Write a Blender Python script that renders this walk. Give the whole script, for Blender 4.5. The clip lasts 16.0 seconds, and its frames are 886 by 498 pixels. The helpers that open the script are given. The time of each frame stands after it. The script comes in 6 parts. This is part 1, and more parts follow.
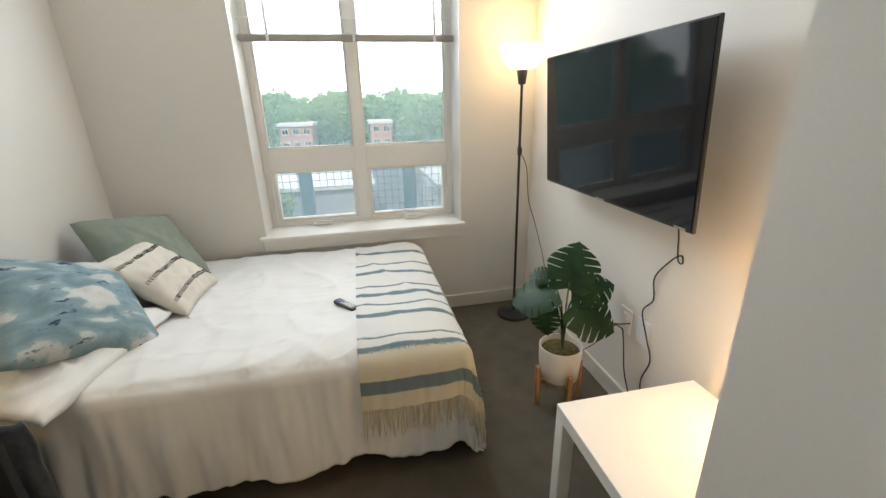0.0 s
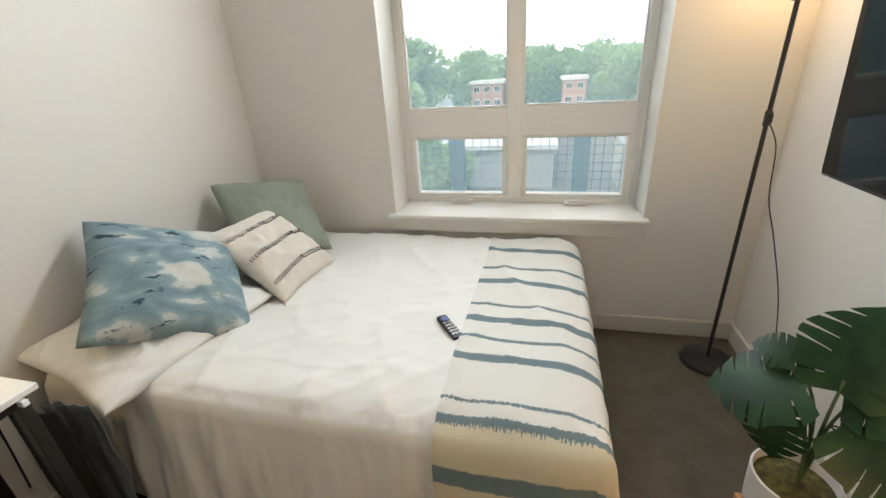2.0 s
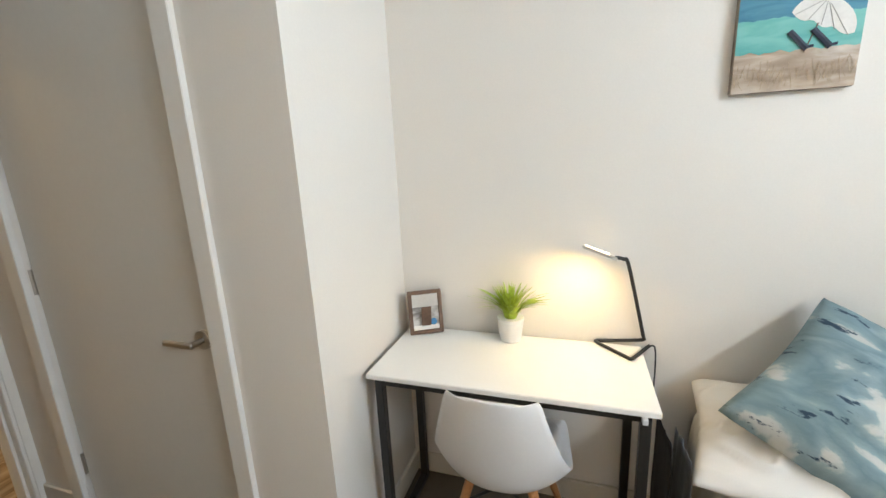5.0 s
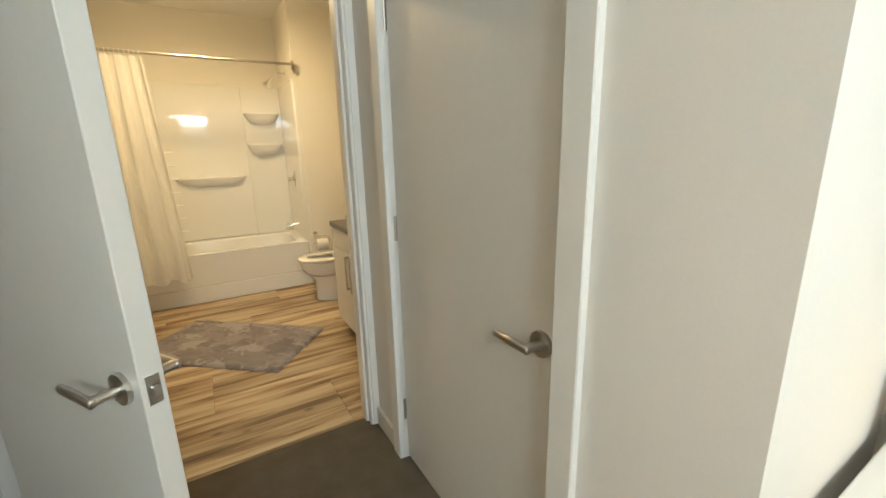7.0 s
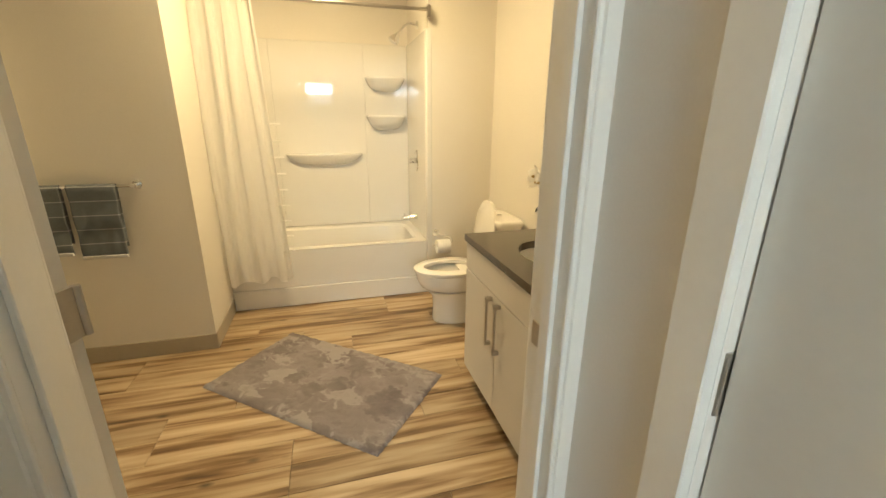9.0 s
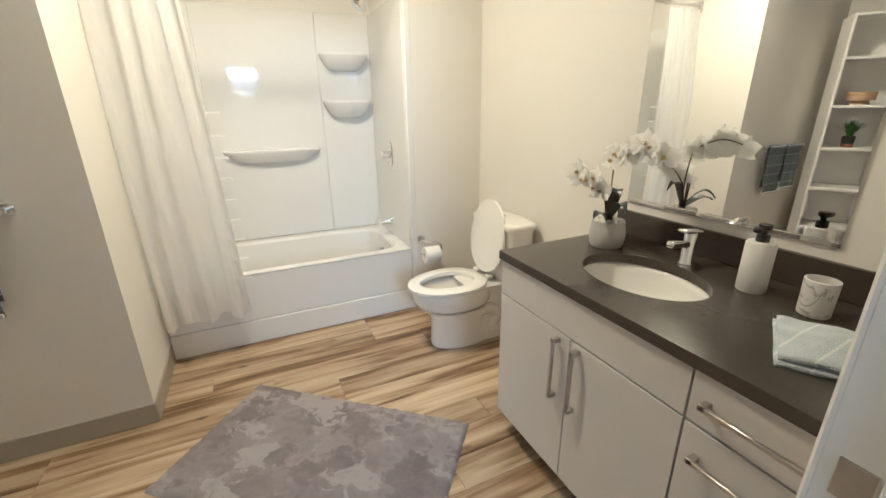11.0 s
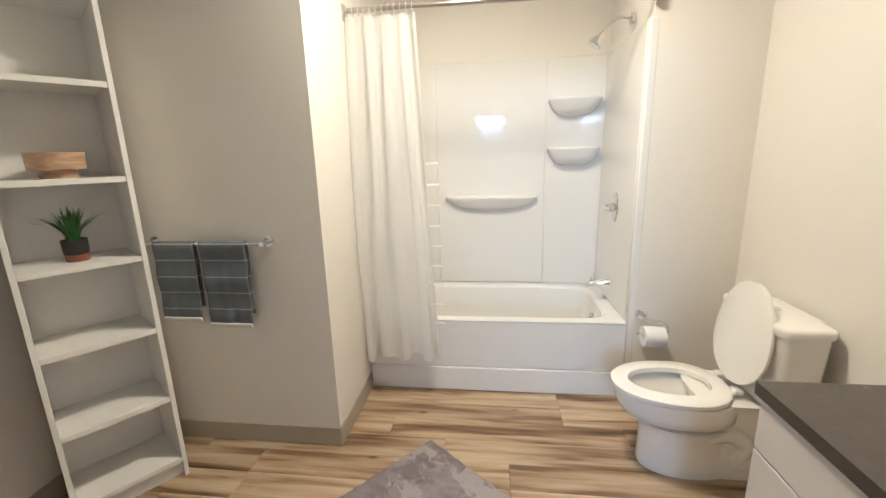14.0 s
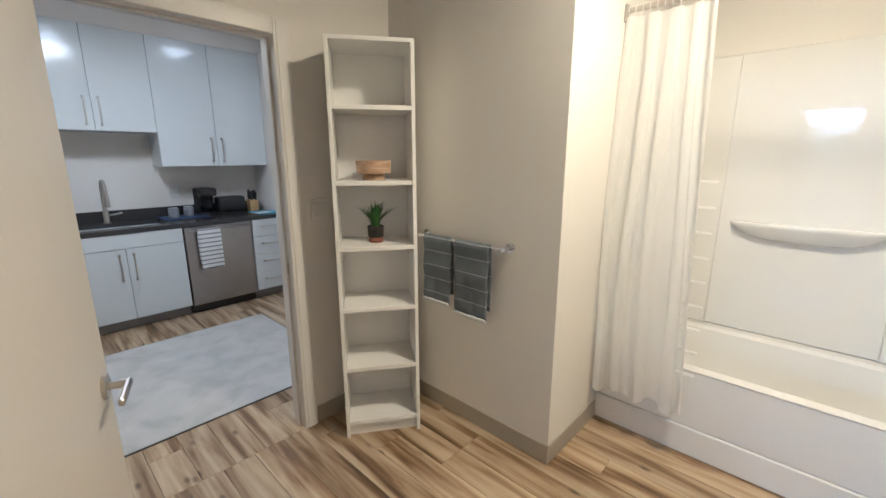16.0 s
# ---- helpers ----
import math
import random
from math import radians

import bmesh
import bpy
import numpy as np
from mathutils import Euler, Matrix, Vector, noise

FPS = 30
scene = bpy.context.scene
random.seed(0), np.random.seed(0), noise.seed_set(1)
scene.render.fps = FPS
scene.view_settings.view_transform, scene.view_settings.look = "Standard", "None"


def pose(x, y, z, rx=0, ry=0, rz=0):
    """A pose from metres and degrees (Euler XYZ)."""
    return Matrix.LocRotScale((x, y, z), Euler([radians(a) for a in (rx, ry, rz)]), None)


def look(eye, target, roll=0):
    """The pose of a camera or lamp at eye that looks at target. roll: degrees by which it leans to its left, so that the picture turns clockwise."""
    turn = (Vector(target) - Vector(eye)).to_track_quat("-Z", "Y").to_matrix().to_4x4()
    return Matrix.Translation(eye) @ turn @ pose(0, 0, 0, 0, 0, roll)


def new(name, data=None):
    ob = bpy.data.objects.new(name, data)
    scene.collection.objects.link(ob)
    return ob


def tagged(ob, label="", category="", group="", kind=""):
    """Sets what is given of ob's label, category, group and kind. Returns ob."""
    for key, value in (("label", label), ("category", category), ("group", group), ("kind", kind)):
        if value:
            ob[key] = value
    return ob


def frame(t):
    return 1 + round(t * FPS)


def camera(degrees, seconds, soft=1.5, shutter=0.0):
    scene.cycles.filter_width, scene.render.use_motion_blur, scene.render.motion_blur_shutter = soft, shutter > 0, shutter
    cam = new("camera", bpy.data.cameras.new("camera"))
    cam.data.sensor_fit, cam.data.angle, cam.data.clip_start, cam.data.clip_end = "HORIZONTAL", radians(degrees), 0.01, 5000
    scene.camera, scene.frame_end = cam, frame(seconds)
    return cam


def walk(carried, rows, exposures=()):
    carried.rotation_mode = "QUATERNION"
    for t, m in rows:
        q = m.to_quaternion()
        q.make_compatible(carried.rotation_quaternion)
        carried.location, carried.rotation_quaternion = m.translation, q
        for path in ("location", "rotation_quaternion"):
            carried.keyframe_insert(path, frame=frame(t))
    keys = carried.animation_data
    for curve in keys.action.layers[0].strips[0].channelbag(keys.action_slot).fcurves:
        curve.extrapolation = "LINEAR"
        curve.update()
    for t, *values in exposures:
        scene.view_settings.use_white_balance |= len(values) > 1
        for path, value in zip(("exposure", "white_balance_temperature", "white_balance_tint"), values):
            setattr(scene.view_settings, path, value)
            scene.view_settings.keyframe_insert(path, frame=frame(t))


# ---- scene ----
cam = camera(94.8, 16.0)
PATH = [
    (0, (0.186, 0.087, 1.443), (0.554, 1.937, 0.779), -1.5),
    (0.5, (0.196, 0.141, 1.432), (0.662, 1.959, 0.741), -1.4),
    (1, (0.264, 0.319, 1.417), (0.656, 2.142, 0.694), -1.6),
    (1.5, (0.316, 0.505, 1.402), (0.374, 2.349, 0.631), -2.2),
    (2, (0.368, 0.709, 1.4), (-0.097, 2.48, 0.595), -3.5),
    (2.5, (0.295, 0.824, 1.382), (-0.668, 2.39, 0.595), -3.7),
    (3, (0.315, 0.958, 1.426), (-1.13, 2.14, 0.708), -4.3),
    (3.5, (0.356, 1.011, 1.458), (-1.391, 1.781, 0.862), -4.3),
    (4, (0.34, 0.974, 1.466), (-1.576, 1.276, 0.975), -4.4),
    (4.5, (0.302, 0.951, 1.471), (-1.642, 0.79, 1.027), -3.6),
    (5, (0.271, 1.004, 1.461), (-1.578, 0.388, 1.014), -2.7),
    (7.5, (-0.076, 0.266, 1.353), (-0.870, -1.504, 0.854), -0.5),
    (8, (-0.108, 0.014, 1.406), (-0.758, -1.800, 0.857), 0.7),
    (8.5, (-0.137, -0.305, 1.416), (-0.699, -2.132, 0.819), 0.8),
    (9, (-0.161, -0.607, 1.401), (-0.681, -2.448, 0.808), 0.4),
    (9.5, (-0.126, -0.856, 1.389), (-0.742, -2.656, 0.763), -0.1),
    (12, (0.079, -1.274, 1.398), (-0.739, -2.981, 0.753), -0.8),
    (12.5, (0.037, -1.261, 1.422), (-0.636, -3.047, 0.826), -0.9),
    (13, (-0.039, -1.261, 1.441), (-0.483, -3.132, 0.891), -1.0),
    (13.5, (-0.062, -1.369, 1.473), (-0.222, -3.292, 0.947), -0.8),
    (14, (-0.163, -1.516, 1.429), (0.079, -3.45, 0.979), -1.6),
    (14.5, (-0.154, -1.611, 1.495), (0.452, -3.457, 1.02), -0.7),
    (15, (-0.199, -1.631, 1.508), (0.719, -3.346, 1.045), -0.2),
    (15.5, (-0.218, -1.621, 1.497), (0.972, -3.166, 1.051), -0.1),
    (16, (-0.227, -1.618, 1.492), (1.114, -3.035, 1.053), -0.1),
]

# ---- daylight, lamps' colours, exposure ----
EXPOSURES = [(0.0, -0.32, 6500, 10), (1.0, -0.38, 6500, 10), (1.5, -0.45, 5800, 10), (2.0, -0.32, 6650, 10), (2.5, -0.42, 6600, 10), (3.5, -0.52, 6500, 10), (4.5, -0.20, 6350, 10), (5.2, 0.0, 6300, 10), (7.3, 0.45, 6500, 2), (8.5, 0.68, 6800, 4), (9.7, 0.60, 5450, -2), (11.8, 0.76, 4550, 10), (16.0, 0.77, 4600, 10)]
walk(cam, [(t, look(eye, target, roll)) for t, eye, target, roll in PATH], EXPOSURES)

world = bpy.data.worlds.new("evening_sky")
scene.world = world
world.use_nodes = True
wn = world.node_tree.nodes
sky = wn.new("ShaderNodeTexSky")
sky.sky_type, sky.sun_disc = "NISHITA", False
sky.sun_elevation, sky.sun_rotation = radians(24), radians(200)
sky.dust_density, sky.air_density = 1.5, 1.0
world.node_tree.links.new(sky.outputs[0], wn["Background"].inputs[0])
wn["Background"].inputs[1].default_value = 0.15

WARM = (1.0, 0.60, 0.23)
BATHCOL = (1.0, 0.71, 0.375)


def lamp(name, kind, place, power, colour, size=0.1, target=None, size_y=None):
    data = bpy.data.lights.new(name, kind)
    data.energy, data.color = power, colour
    if kind == "AREA":
        data.size = size
        if size_y:
            data.shape, data.size_y = "RECTANGLE", size_y
    elif kind == "SUN":
        data.angle = size
    else:
        data.shadow_soft_size = size
    ob = new(name, data)
    ob.matrix_world = look(place, target) if target else Matrix.Translation(place)
    return ob


lamp("sun", "SUN", (0, -20, 30), 5.0, (1.0, 0.93, 0.82), radians(3), (6, 0, 0))
lamp("window_daylight", "AREA", (0.208, 2.84, 2.18), 46.0, (0.80, 0.91, 1.0), 1.26, (0.1, 0.0, 1.9), 0.22)
bath_lamp = lamp("bath_light", "AREA", (-0.146, -3.08, 2.70), 25.0, BATHCOL, 0.24, (-0.146, -3.08, 0.0))
bath_lamp.data.shape, bath_lamp.data.spread = "DISK", radians(165)
lamp("bath_light_glow", "POINT", (-0.146, -3.08, 2.63), 9.0, BATHCOL, 0.11)
lamp("floor_lamp_light", "POINT", (1.193, 2.58, 1.74), 3.4, WARM, 0.06)
lamp("table_lamp_light", "POINT", (1.24, 0.815, 0.72), 8.0, WARM, 0.05)
lamp("desk_lamp_light", "AREA", (-1.135, 1.05, 1.085), 1.5, (1.0, 0.67, 0.26), 0.09, (-1.13, 0.95, 0.74), 0.03)
lamp("kitchen_light", "AREA", (3.0, -2.1, 2.58), 16.0, (1.0, 0.87, 0.68), 0.3, (3.0, -2.1, 0.0))

# ---- materials ----


def mat(name, colour, rough=0.6, metal=0.0, vary=0.06, scale=6.0, bump=0.0, fine=90.0, spec=0.5, emit=0.0, trans=0.0, rand=0.0, coat=0.0):
    """Plain surface with cloudy and fine variation in tone, fine relief."""
    m = bpy.data.materials.new(name)
    m.use_nodes = True
    t = m.node_tree
    b = t.nodes["Principled BSDF"]
    b.inputs["Roughness"].default_value, b.inputs["Metallic"].default_value = rough, metal
    b.inputs["Specular IOR Level"].default_value = spec
    b.inputs["Transmission Weight"].default_value = trans
    b.inputs["Coat Weight"].default_value = coat
    co = t.nodes.new("ShaderNodeTexCoord")
    n1, n2 = t.nodes.new("ShaderNodeTexNoise"), t.nodes.new("ShaderNodeTexNoise")
    n1.inputs["Scale"].default_value, n2.inputs["Scale"].default_value = scale, fine
    n1.inputs["Detail"].default_value = 5
    for n in (n1, n2):
        t.links.new(co.outputs["Object"], n.inputs["Vector"])
    add = t.nodes.new("ShaderNodeMath")
    add.operation = "ADD"
    t.links.new(n1.outputs["Fac"], add.inputs[0])
    t.links.new(n2.outputs["Fac"], add.inputs[1])
    last = add
    if rand:
        info, mul, a2 = t.nodes.new("ShaderNodeObjectInfo"), t.nodes.new("ShaderNodeMath"), t.nodes.new("ShaderNodeMath")
        mul.operation, mul.inputs[1].default_value, a2.operation = "MULTIPLY", rand, "ADD"
        t.links.new(info.outputs["Random"], mul.inputs[0])
        t.links.new(add.outputs[0], a2.inputs[0])
        t.links.new(mul.outputs[0], a2.inputs[1])
        last = a2
    mp = t.nodes.new("ShaderNodeMapRange")
    mp.inputs["From Min"].default_value, mp.inputs["From Max"].default_value = 0.6, 1.4 + rand
    mp.inputs["To Min"].default_value, mp.inputs["To Max"].default_value = 1 - vary, 1 + vary
    t.links.new(last.outputs[0], mp.inputs["Value"])
    mix = t.nodes.new("ShaderNodeVectorMath")
    mix.operation = "SCALE"
    mix.inputs[0].default_value = colour[:3]
    t.links.new(mp.outputs[0], mix.inputs["Scale"])
    t.links.new(mix.outputs[0], b.inputs["Base Color"])
    if emit:
        b.inputs["Emission Color"].default_value, b.inputs["Emission Strength"].default_value = (*colour[:3], 1), emit
    if bump:
        bp = t.nodes.new("ShaderNodeBump")
        bp.inputs["Strength"].default_value, bp.inputs["Distance"].default_value = bump, 0.004
        t.links.new(n2.outputs["Fac"], bp.inputs["Height"])
        t.links.new(bp.outputs[0], b.inputs["Normal"])
    return m


def ramp_mat(name, stops, scale=3.0, rough=0.8, detail=6.0, distort=0.0, stretch=(1, 1, 1), bump=0.0, coord="Object", metal=0.0, rand=0.0, fine=120.0, const=False, cells=0.0):
    """Colours from a noise field through a ramp."""
    m = mat(name, (1, 1, 1), rough, metal, 0.0, bump=bump, fine=fine)
    t = m.node_tree
    b = t.nodes["Principled BSDF"]
    co, mp, n, r = (t.nodes.new(k) for k in ("ShaderNodeTexCoord", "ShaderNodeMapping", "ShaderNodeTexNoise", "ShaderNodeValToRGB"))
    mp.inputs["Scale"].default_value = stretch
    n.inputs["Scale"].default_value, n.inputs["Detail"].default_value, n.inputs["Distortion"].default_value = scale, detail, distort
    t.links.new(co.outputs[coord], mp.inputs[0])
    if rand:
        info, mul, av = t.nodes.new("ShaderNodeObjectInfo"), t.nodes.new("ShaderNodeMath"), t.nodes.new("ShaderNodeVectorMath")
        mul.operation, mul.inputs[1].default_value = "MULTIPLY", rand
        t.links.new(info.outputs["Random"], mul.inputs[0])
        t.links.new(mp.outputs[0], av.inputs[0])
        t.links.new(mul.outputs[0], av.inputs[1])
        t.links.new(av.outputs[0], n.inputs["Vector"])
    else:
        t.links.new(mp.outputs[0], n.inputs["Vector"])
    els = r.color_ramp.elements
    while len(els) < len(stops):
        els.new(0.5)
    for e, (p, c) in zip(els, stops):
        e.position, e.color = p, (*c, 1)
    if const:
        r.color_ramp.interpolation = "CONSTANT"
    if cells:
        vo, sc, av2, sp2 = (t.nodes.new(k) for k in ("ShaderNodeTexVoronoi", "ShaderNodeVectorMath", "ShaderNodeVectorMath", "ShaderNodeSeparateXYZ"))
        vo.inputs["Scale"].default_value = cells
        vo.feature, vo.inputs["Smoothness"].default_value = "SMOOTH_F1", 0.5
        sc.operation, sc.inputs["Scale"].default_value = "SCALE", 0.30
        t.links.new(n.outputs["Color"], sc.inputs[0])
        t.links.new(mp.outputs[0], av2.inputs[0])
        t.links.new(sc.outputs[0], av2.inputs[1])
        t.links.new(av2.outputs[0], vo.inputs["Vector"])
        t.links.new(vo.outputs["Color"], sp2.inputs[0])
        lift = t.nodes.new("ShaderNodeMath")
        lift.operation, lift.inputs[1].default_value = "MULTIPLY_ADD", 0.5
        t.links.new(vo.outputs["Distance"], lift.inputs[0])
        t.links.new(sp2.outputs["X"], lift.inputs[2])
        t.links.new(lift.outputs[0], r.inputs[0])
    else:
        t.links.new(n.outputs["Fac"], r.inputs[0])
    t.links.new(r.outputs[0], b.inputs["Base Color"])
    return m


WALL = mat("wall_paint", (0.735, 0.70, 0.65), 0.75, 0, 0.025, 1.2, 0.05, 160)
BATHWALL = mat("bath_wall_paint", (0.75, 0.72, 0.66), 0.7, 0, 0.025, 1.2, 0.05, 160)
CEIL = mat("ceiling_paint", (0.82, 0.80, 0.76), 0.85, 0, 0.02, 1.5, 0.05, 120)
TRIM = mat("trim_paint", (0.74, 0.72, 0.68), 0.38, 0, 0.02, 3)
BASEB = mat("baseboard_paint", (0.62, 0.58, 0.51), 0.5, 0, 0.03, 3)
COVE = mat("vinyl_base", (0.40, 0.36, 0.29), 0.5, 0, 0.04, 4)
DOORP = mat("door_paint", (0.66, 0.63, 0.58), 0.35, 0, 0.02, 2, 0.04, 60)
CARPET = mat("carpet", (0.118, 0.099, 0.075), 0.95, 0, 0.28, 9, 0.9, 330, 0.1)
STEEL = mat("brushed_nickel", (0.52, 0.49, 0.45), 0.3, 1, 0.05, 30)
CHROME = mat("chrome", (0.8, 0.8, 0.8), 0.08, 1, 0.02)
BLACK = mat("black_metal", (0.018, 0.017, 0.016), 0.4, 0, 0.1, 20)
WHITE = mat("white_laminate", (0.83, 0.82, 0.79), 0.3, 0, 0.015, 4)
PLASTIC = mat("white_plastic", (0.74, 0.74, 0.75), 0.35, 0, 0.02, 4)
PORC = mat("porcelain", (0.80, 0.78, 0.73), 0.07, 0, 0.015, 3, coat=0.3)
ACRYL = mat("tub_acrylic", (0.76, 0.75, 0.72), 0.025, 0, 0.015, 2, spec=0.5)
GLASS = mat("window_glass", (0.97, 0.99, 1.0), 0.0, 0, 0.0, trans=1.0)
gt = GLASS.node_tree
# Pale blue translucent share paints bright haze into the glass over the view.
haze_, gmix = gt.nodes.new("ShaderNodeBsdfTranslucent"), gt.nodes.new("ShaderNodeMixShader")
haze_.inputs[0].default_value, gmix.inputs[0].default_value = (0.62, 0.90, 1.0, 1), 0.11
gt.links.new(gt.nodes["Principled BSDF"].outputs[0], gmix.inputs[1])
gt.links.new(haze_.outputs[0], gmix.inputs[2])
gt.links.new(gmix.outputs[0], gt.nodes["Material Output"].inputs[0])
SCREEN = mat("tv_screen", (0.003, 0.004, 0.006), 0.06, 0, 0.1, 3, spec=0.3)
MIRROR = mat("mirror_silver", (0.93, 0.94, 0.93), 0.005, 1, 0.0)
COUNTER = mat("dark_quartz", (0.060, 0.051, 0.042), 0.22, 0, 0.12, 40, 0, 400)
CABINET = mat("cabinet_greige", (0.58, 0.55, 0.50), 0.4, 0, 0.02, 3)
KCAB = mat("cabinet_pale_blue_grey", (0.60, 0.62, 0.62), 0.16, 0, 0.02, 3)
STAINLESS = mat("stainless_steel", (0.36, 0.34, 0.32), 0.32, 1, 0.06, 8)
OAKLEG = mat("light_wood", (0.44, 0.21, 0.085), 0.5, 0, 0.25, 14, 0.1, 60)
VINYL = ramp_mat("vinyl_plank", [(0.28, (0.060, 0.033, 0.017)), (0.39, (0.19, 0.115, 0.056)), (0.48, (0.34, 0.24, 0.14)), (0.56, (0.44, 0.335, 0.21)), (0.68, (0.53, 0.42, 0.28))], 2.0, 0.36, 12, 0.35, (0.75, 9.0, 1), 0.05, rand=37.0)


def add_knots(m, scale, stretch, seed):
    """Dark oval knots sprinkled over the boards of a wood material."""
    t = m.node_tree
    b = t.nodes["Principled BSDF"]
    was = b.inputs["Base Color"].links[0].from_socket
    co, mp, info, mul, av, vo, rr, mx = (t.nodes.new("ShaderNode" + k) for k in ("TexCoord", "Mapping", "ObjectInfo", "Math", "VectorMath", "TexVoronoi", "MapRange", "VectorMath"))
    mp.inputs["Scale"].default_value = stretch
    mul.operation, mul.inputs[1].default_value = "MULTIPLY", seed
    vo.inputs["Scale"].default_value = scale
    rr.inputs["From Min"].default_value, rr.inputs["From Max"].default_value = 0.03, 0.13
    rr.inputs["To Min"].default_value, rr.inputs["To Max"].default_value = 0.35, 1.0
    mx.operation = "SCALE"
    t.links.new(co.outputs["Object"], mp.inputs[0])
    t.links.new(info.outputs["Random"], mul.inputs[0])
    t.links.new(mp.outputs[0], av.inputs[0])
    t.links.new(mul.outputs[0], av.inputs[1])
    t.links.new(av.outputs[0], vo.inputs["Vector"])
    t.links.new(vo.outputs["Distance"], rr.inputs["Value"])
    t.links.new(was, mx.inputs[0])
    t.links.new(rr.outputs[0], mx.inputs["Scale"])
    t.links.new(mx.outputs[0], b.inputs["Base Color"])


def add_board_tone(m, low, high):
    """Each board a little darker or lighter than its neighbours."""
    t = m.node_tree
    b = t.nodes["Principled BSDF"]
    was = b.inputs["Base Color"].links[0].from_socket
    info, rr, mx = (t.nodes.new("ShaderNode" + k) for k in ("ObjectInfo", "MapRange", "VectorMath"))
    rr.inputs["To Min"].default_value, rr.inputs["To Max"].default_value = low, high
    mx.operation = "SCALE"
    t.links.new(info.outputs["Random"], rr.inputs["Value"])
    t.links.new(was, mx.inputs[0])
    t.links.new(rr.outputs[0], mx.inputs["Scale"])
    t.links.new(mx.outputs[0], b.inputs["Base Color"])


add_knots(VINYL, 3.4, (1.0, 2.2, 1.0), 53.0)
add_board_tone(VINYL, 0.84, 1.12)

# ---- mesh helpers ----


def part(name, bm, material, parent=None, label="", smooth=None):
    """Links bm as one mesh object under parent."""
    me = bpy.data.meshes.new(name)
    bmesh.ops.recalc_face_normals(bm, faces=bm.faces[:])
    bm.to_mesh(me)
    bm.free()
    me.materials.append(material)
    if smooth is not None:
        me.shade_smooth()
        if smooth:
            me.set_sharp_from_angle(angle=radians(smooth))
    ob = new(name, me)
    if parent:
        ob.parent = parent
    if label:
        ob["label"] = label
    return ob


def thing(name, m, label, category, group="", kind=""):
    ob = new(name)
    ob.empty_display_size = 0.05
    ob.matrix_world = m if isinstance(m, Matrix) else Matrix.Translation(m)
    return tagged(ob, label, category, group, kind)


def box(lo, hi, bevel=0.0, bm=None, m=None, seg=1):
    bm = bm or bmesh.new()
    lo, hi = Vector(lo), Vector(hi)
    mm = Matrix.Translation((lo + hi) / 2) @ Matrix.Diagonal((*[max(1e-5, abs(v)) for v in hi - lo], 1))
    vs = bmesh.ops.create_cube(bm, size=1, matrix=(m @ mm) if m else mm)["verts"]
    if bevel:
        es = {e for v in vs for e in v.link_edges}
        bmesh.ops.bevel(bm, geom=list(es), offset=bevel, segments=seg, affect="EDGES", profile=0.5)
    return bm


def boxes(*pairs, bevel=0.0):
    bm = bmesh.new()
    for lo, hi in pairs:
        box(lo, hi, bevel, bm)
    return bm


def loft(rings, cap0=True, cap1=True, bm=None, closed=True):
    bm = bm or bmesh.new()
    rows = [[bm.verts.new(p) for p in r] for r in rings]
    n = len(rows[0])
    for a, b in zip(rows, rows[1:]):
        for i in range(n if closed else n - 1):
            j = (i + 1) % n
            bm.faces.new((a[i], a[j], b[j], b[i]))
    if cap0:
        bm.faces.new(rows[0][::-1])
    if cap1:
        bm.faces.new(rows[-1])
    return bm


def ring(cx, cy, z, rx, ry, n=32, power=2.0):
    """An ellipse or, with a higher power, a rounded rectangle."""
    out = []
    for i in range(n):
        a = 2 * math.pi * i / n
        c, s = math.cos(a), math.sin(a)
        out.append(Vector((cx + rx * math.copysign(abs(c) ** (2 / power), c), cy + ry * math.copysign(abs(s) ** (2 / power), s), z)))
    return out


def lathe(profile, n=32, centre=(0, 0, 0), cap0=True, cap1=True, bm=None):
    c = Vector(centre)
    return loft([ring(c.x, c.y, c.z + z, r, r, n) for r, z in profile], cap0, cap1, bm)


def tube(points, r, n=10, bm=None, r1=None):
    """A round rod along points."""
    pts = [Vector(p) for p in points]
    rings, up = [], Vector((0, 0, 1))
    for i, p in enumerate(pts):
        d = (pts[min(i + 1, len(pts) - 1)] - pts[max(i - 1, 0)]).normalized()
        side = d.cross(up)
        if side.length < 0.05:
            side = d.cross(Vector((0, 1, 0)))
        if rings and side.dot(last) < 0:
            side = -side
        side.normalize()
        last, nrm = side, side.cross(d).normalized()
        k = i / max(1, len(pts) - 1)
        rr = r if r1 is None else r + (r1 - r) * k
        rings.append([p + rr * (math.cos(2 * math.pi * j / n) * side + math.sin(2 * math.pi * j / n) * nrm) for j in range(n)])
    return loft(rings, True, True, bm)


def smooth_path(points, steps=6):
    """A smooth line through points."""
    p = [Vector(q) for q in points]
    p = [2 * p[0] - p[1], *p, 2 * p[-1] - p[-2]]
    out = []
    for i in range(1, len(p) - 2):
        for k in range(steps):
            t = k / steps
            a, b, c, d = p[i - 1], p[i], p[i + 1], p[i + 2]
            out.append(0.5 * (2 * b + (c - a) * t + (2 * a - 5 * b + 4 * c - d) * t * t + (3 * b - a - 3 * c + d) * t ** 3))
    return [*out, p[-2]]


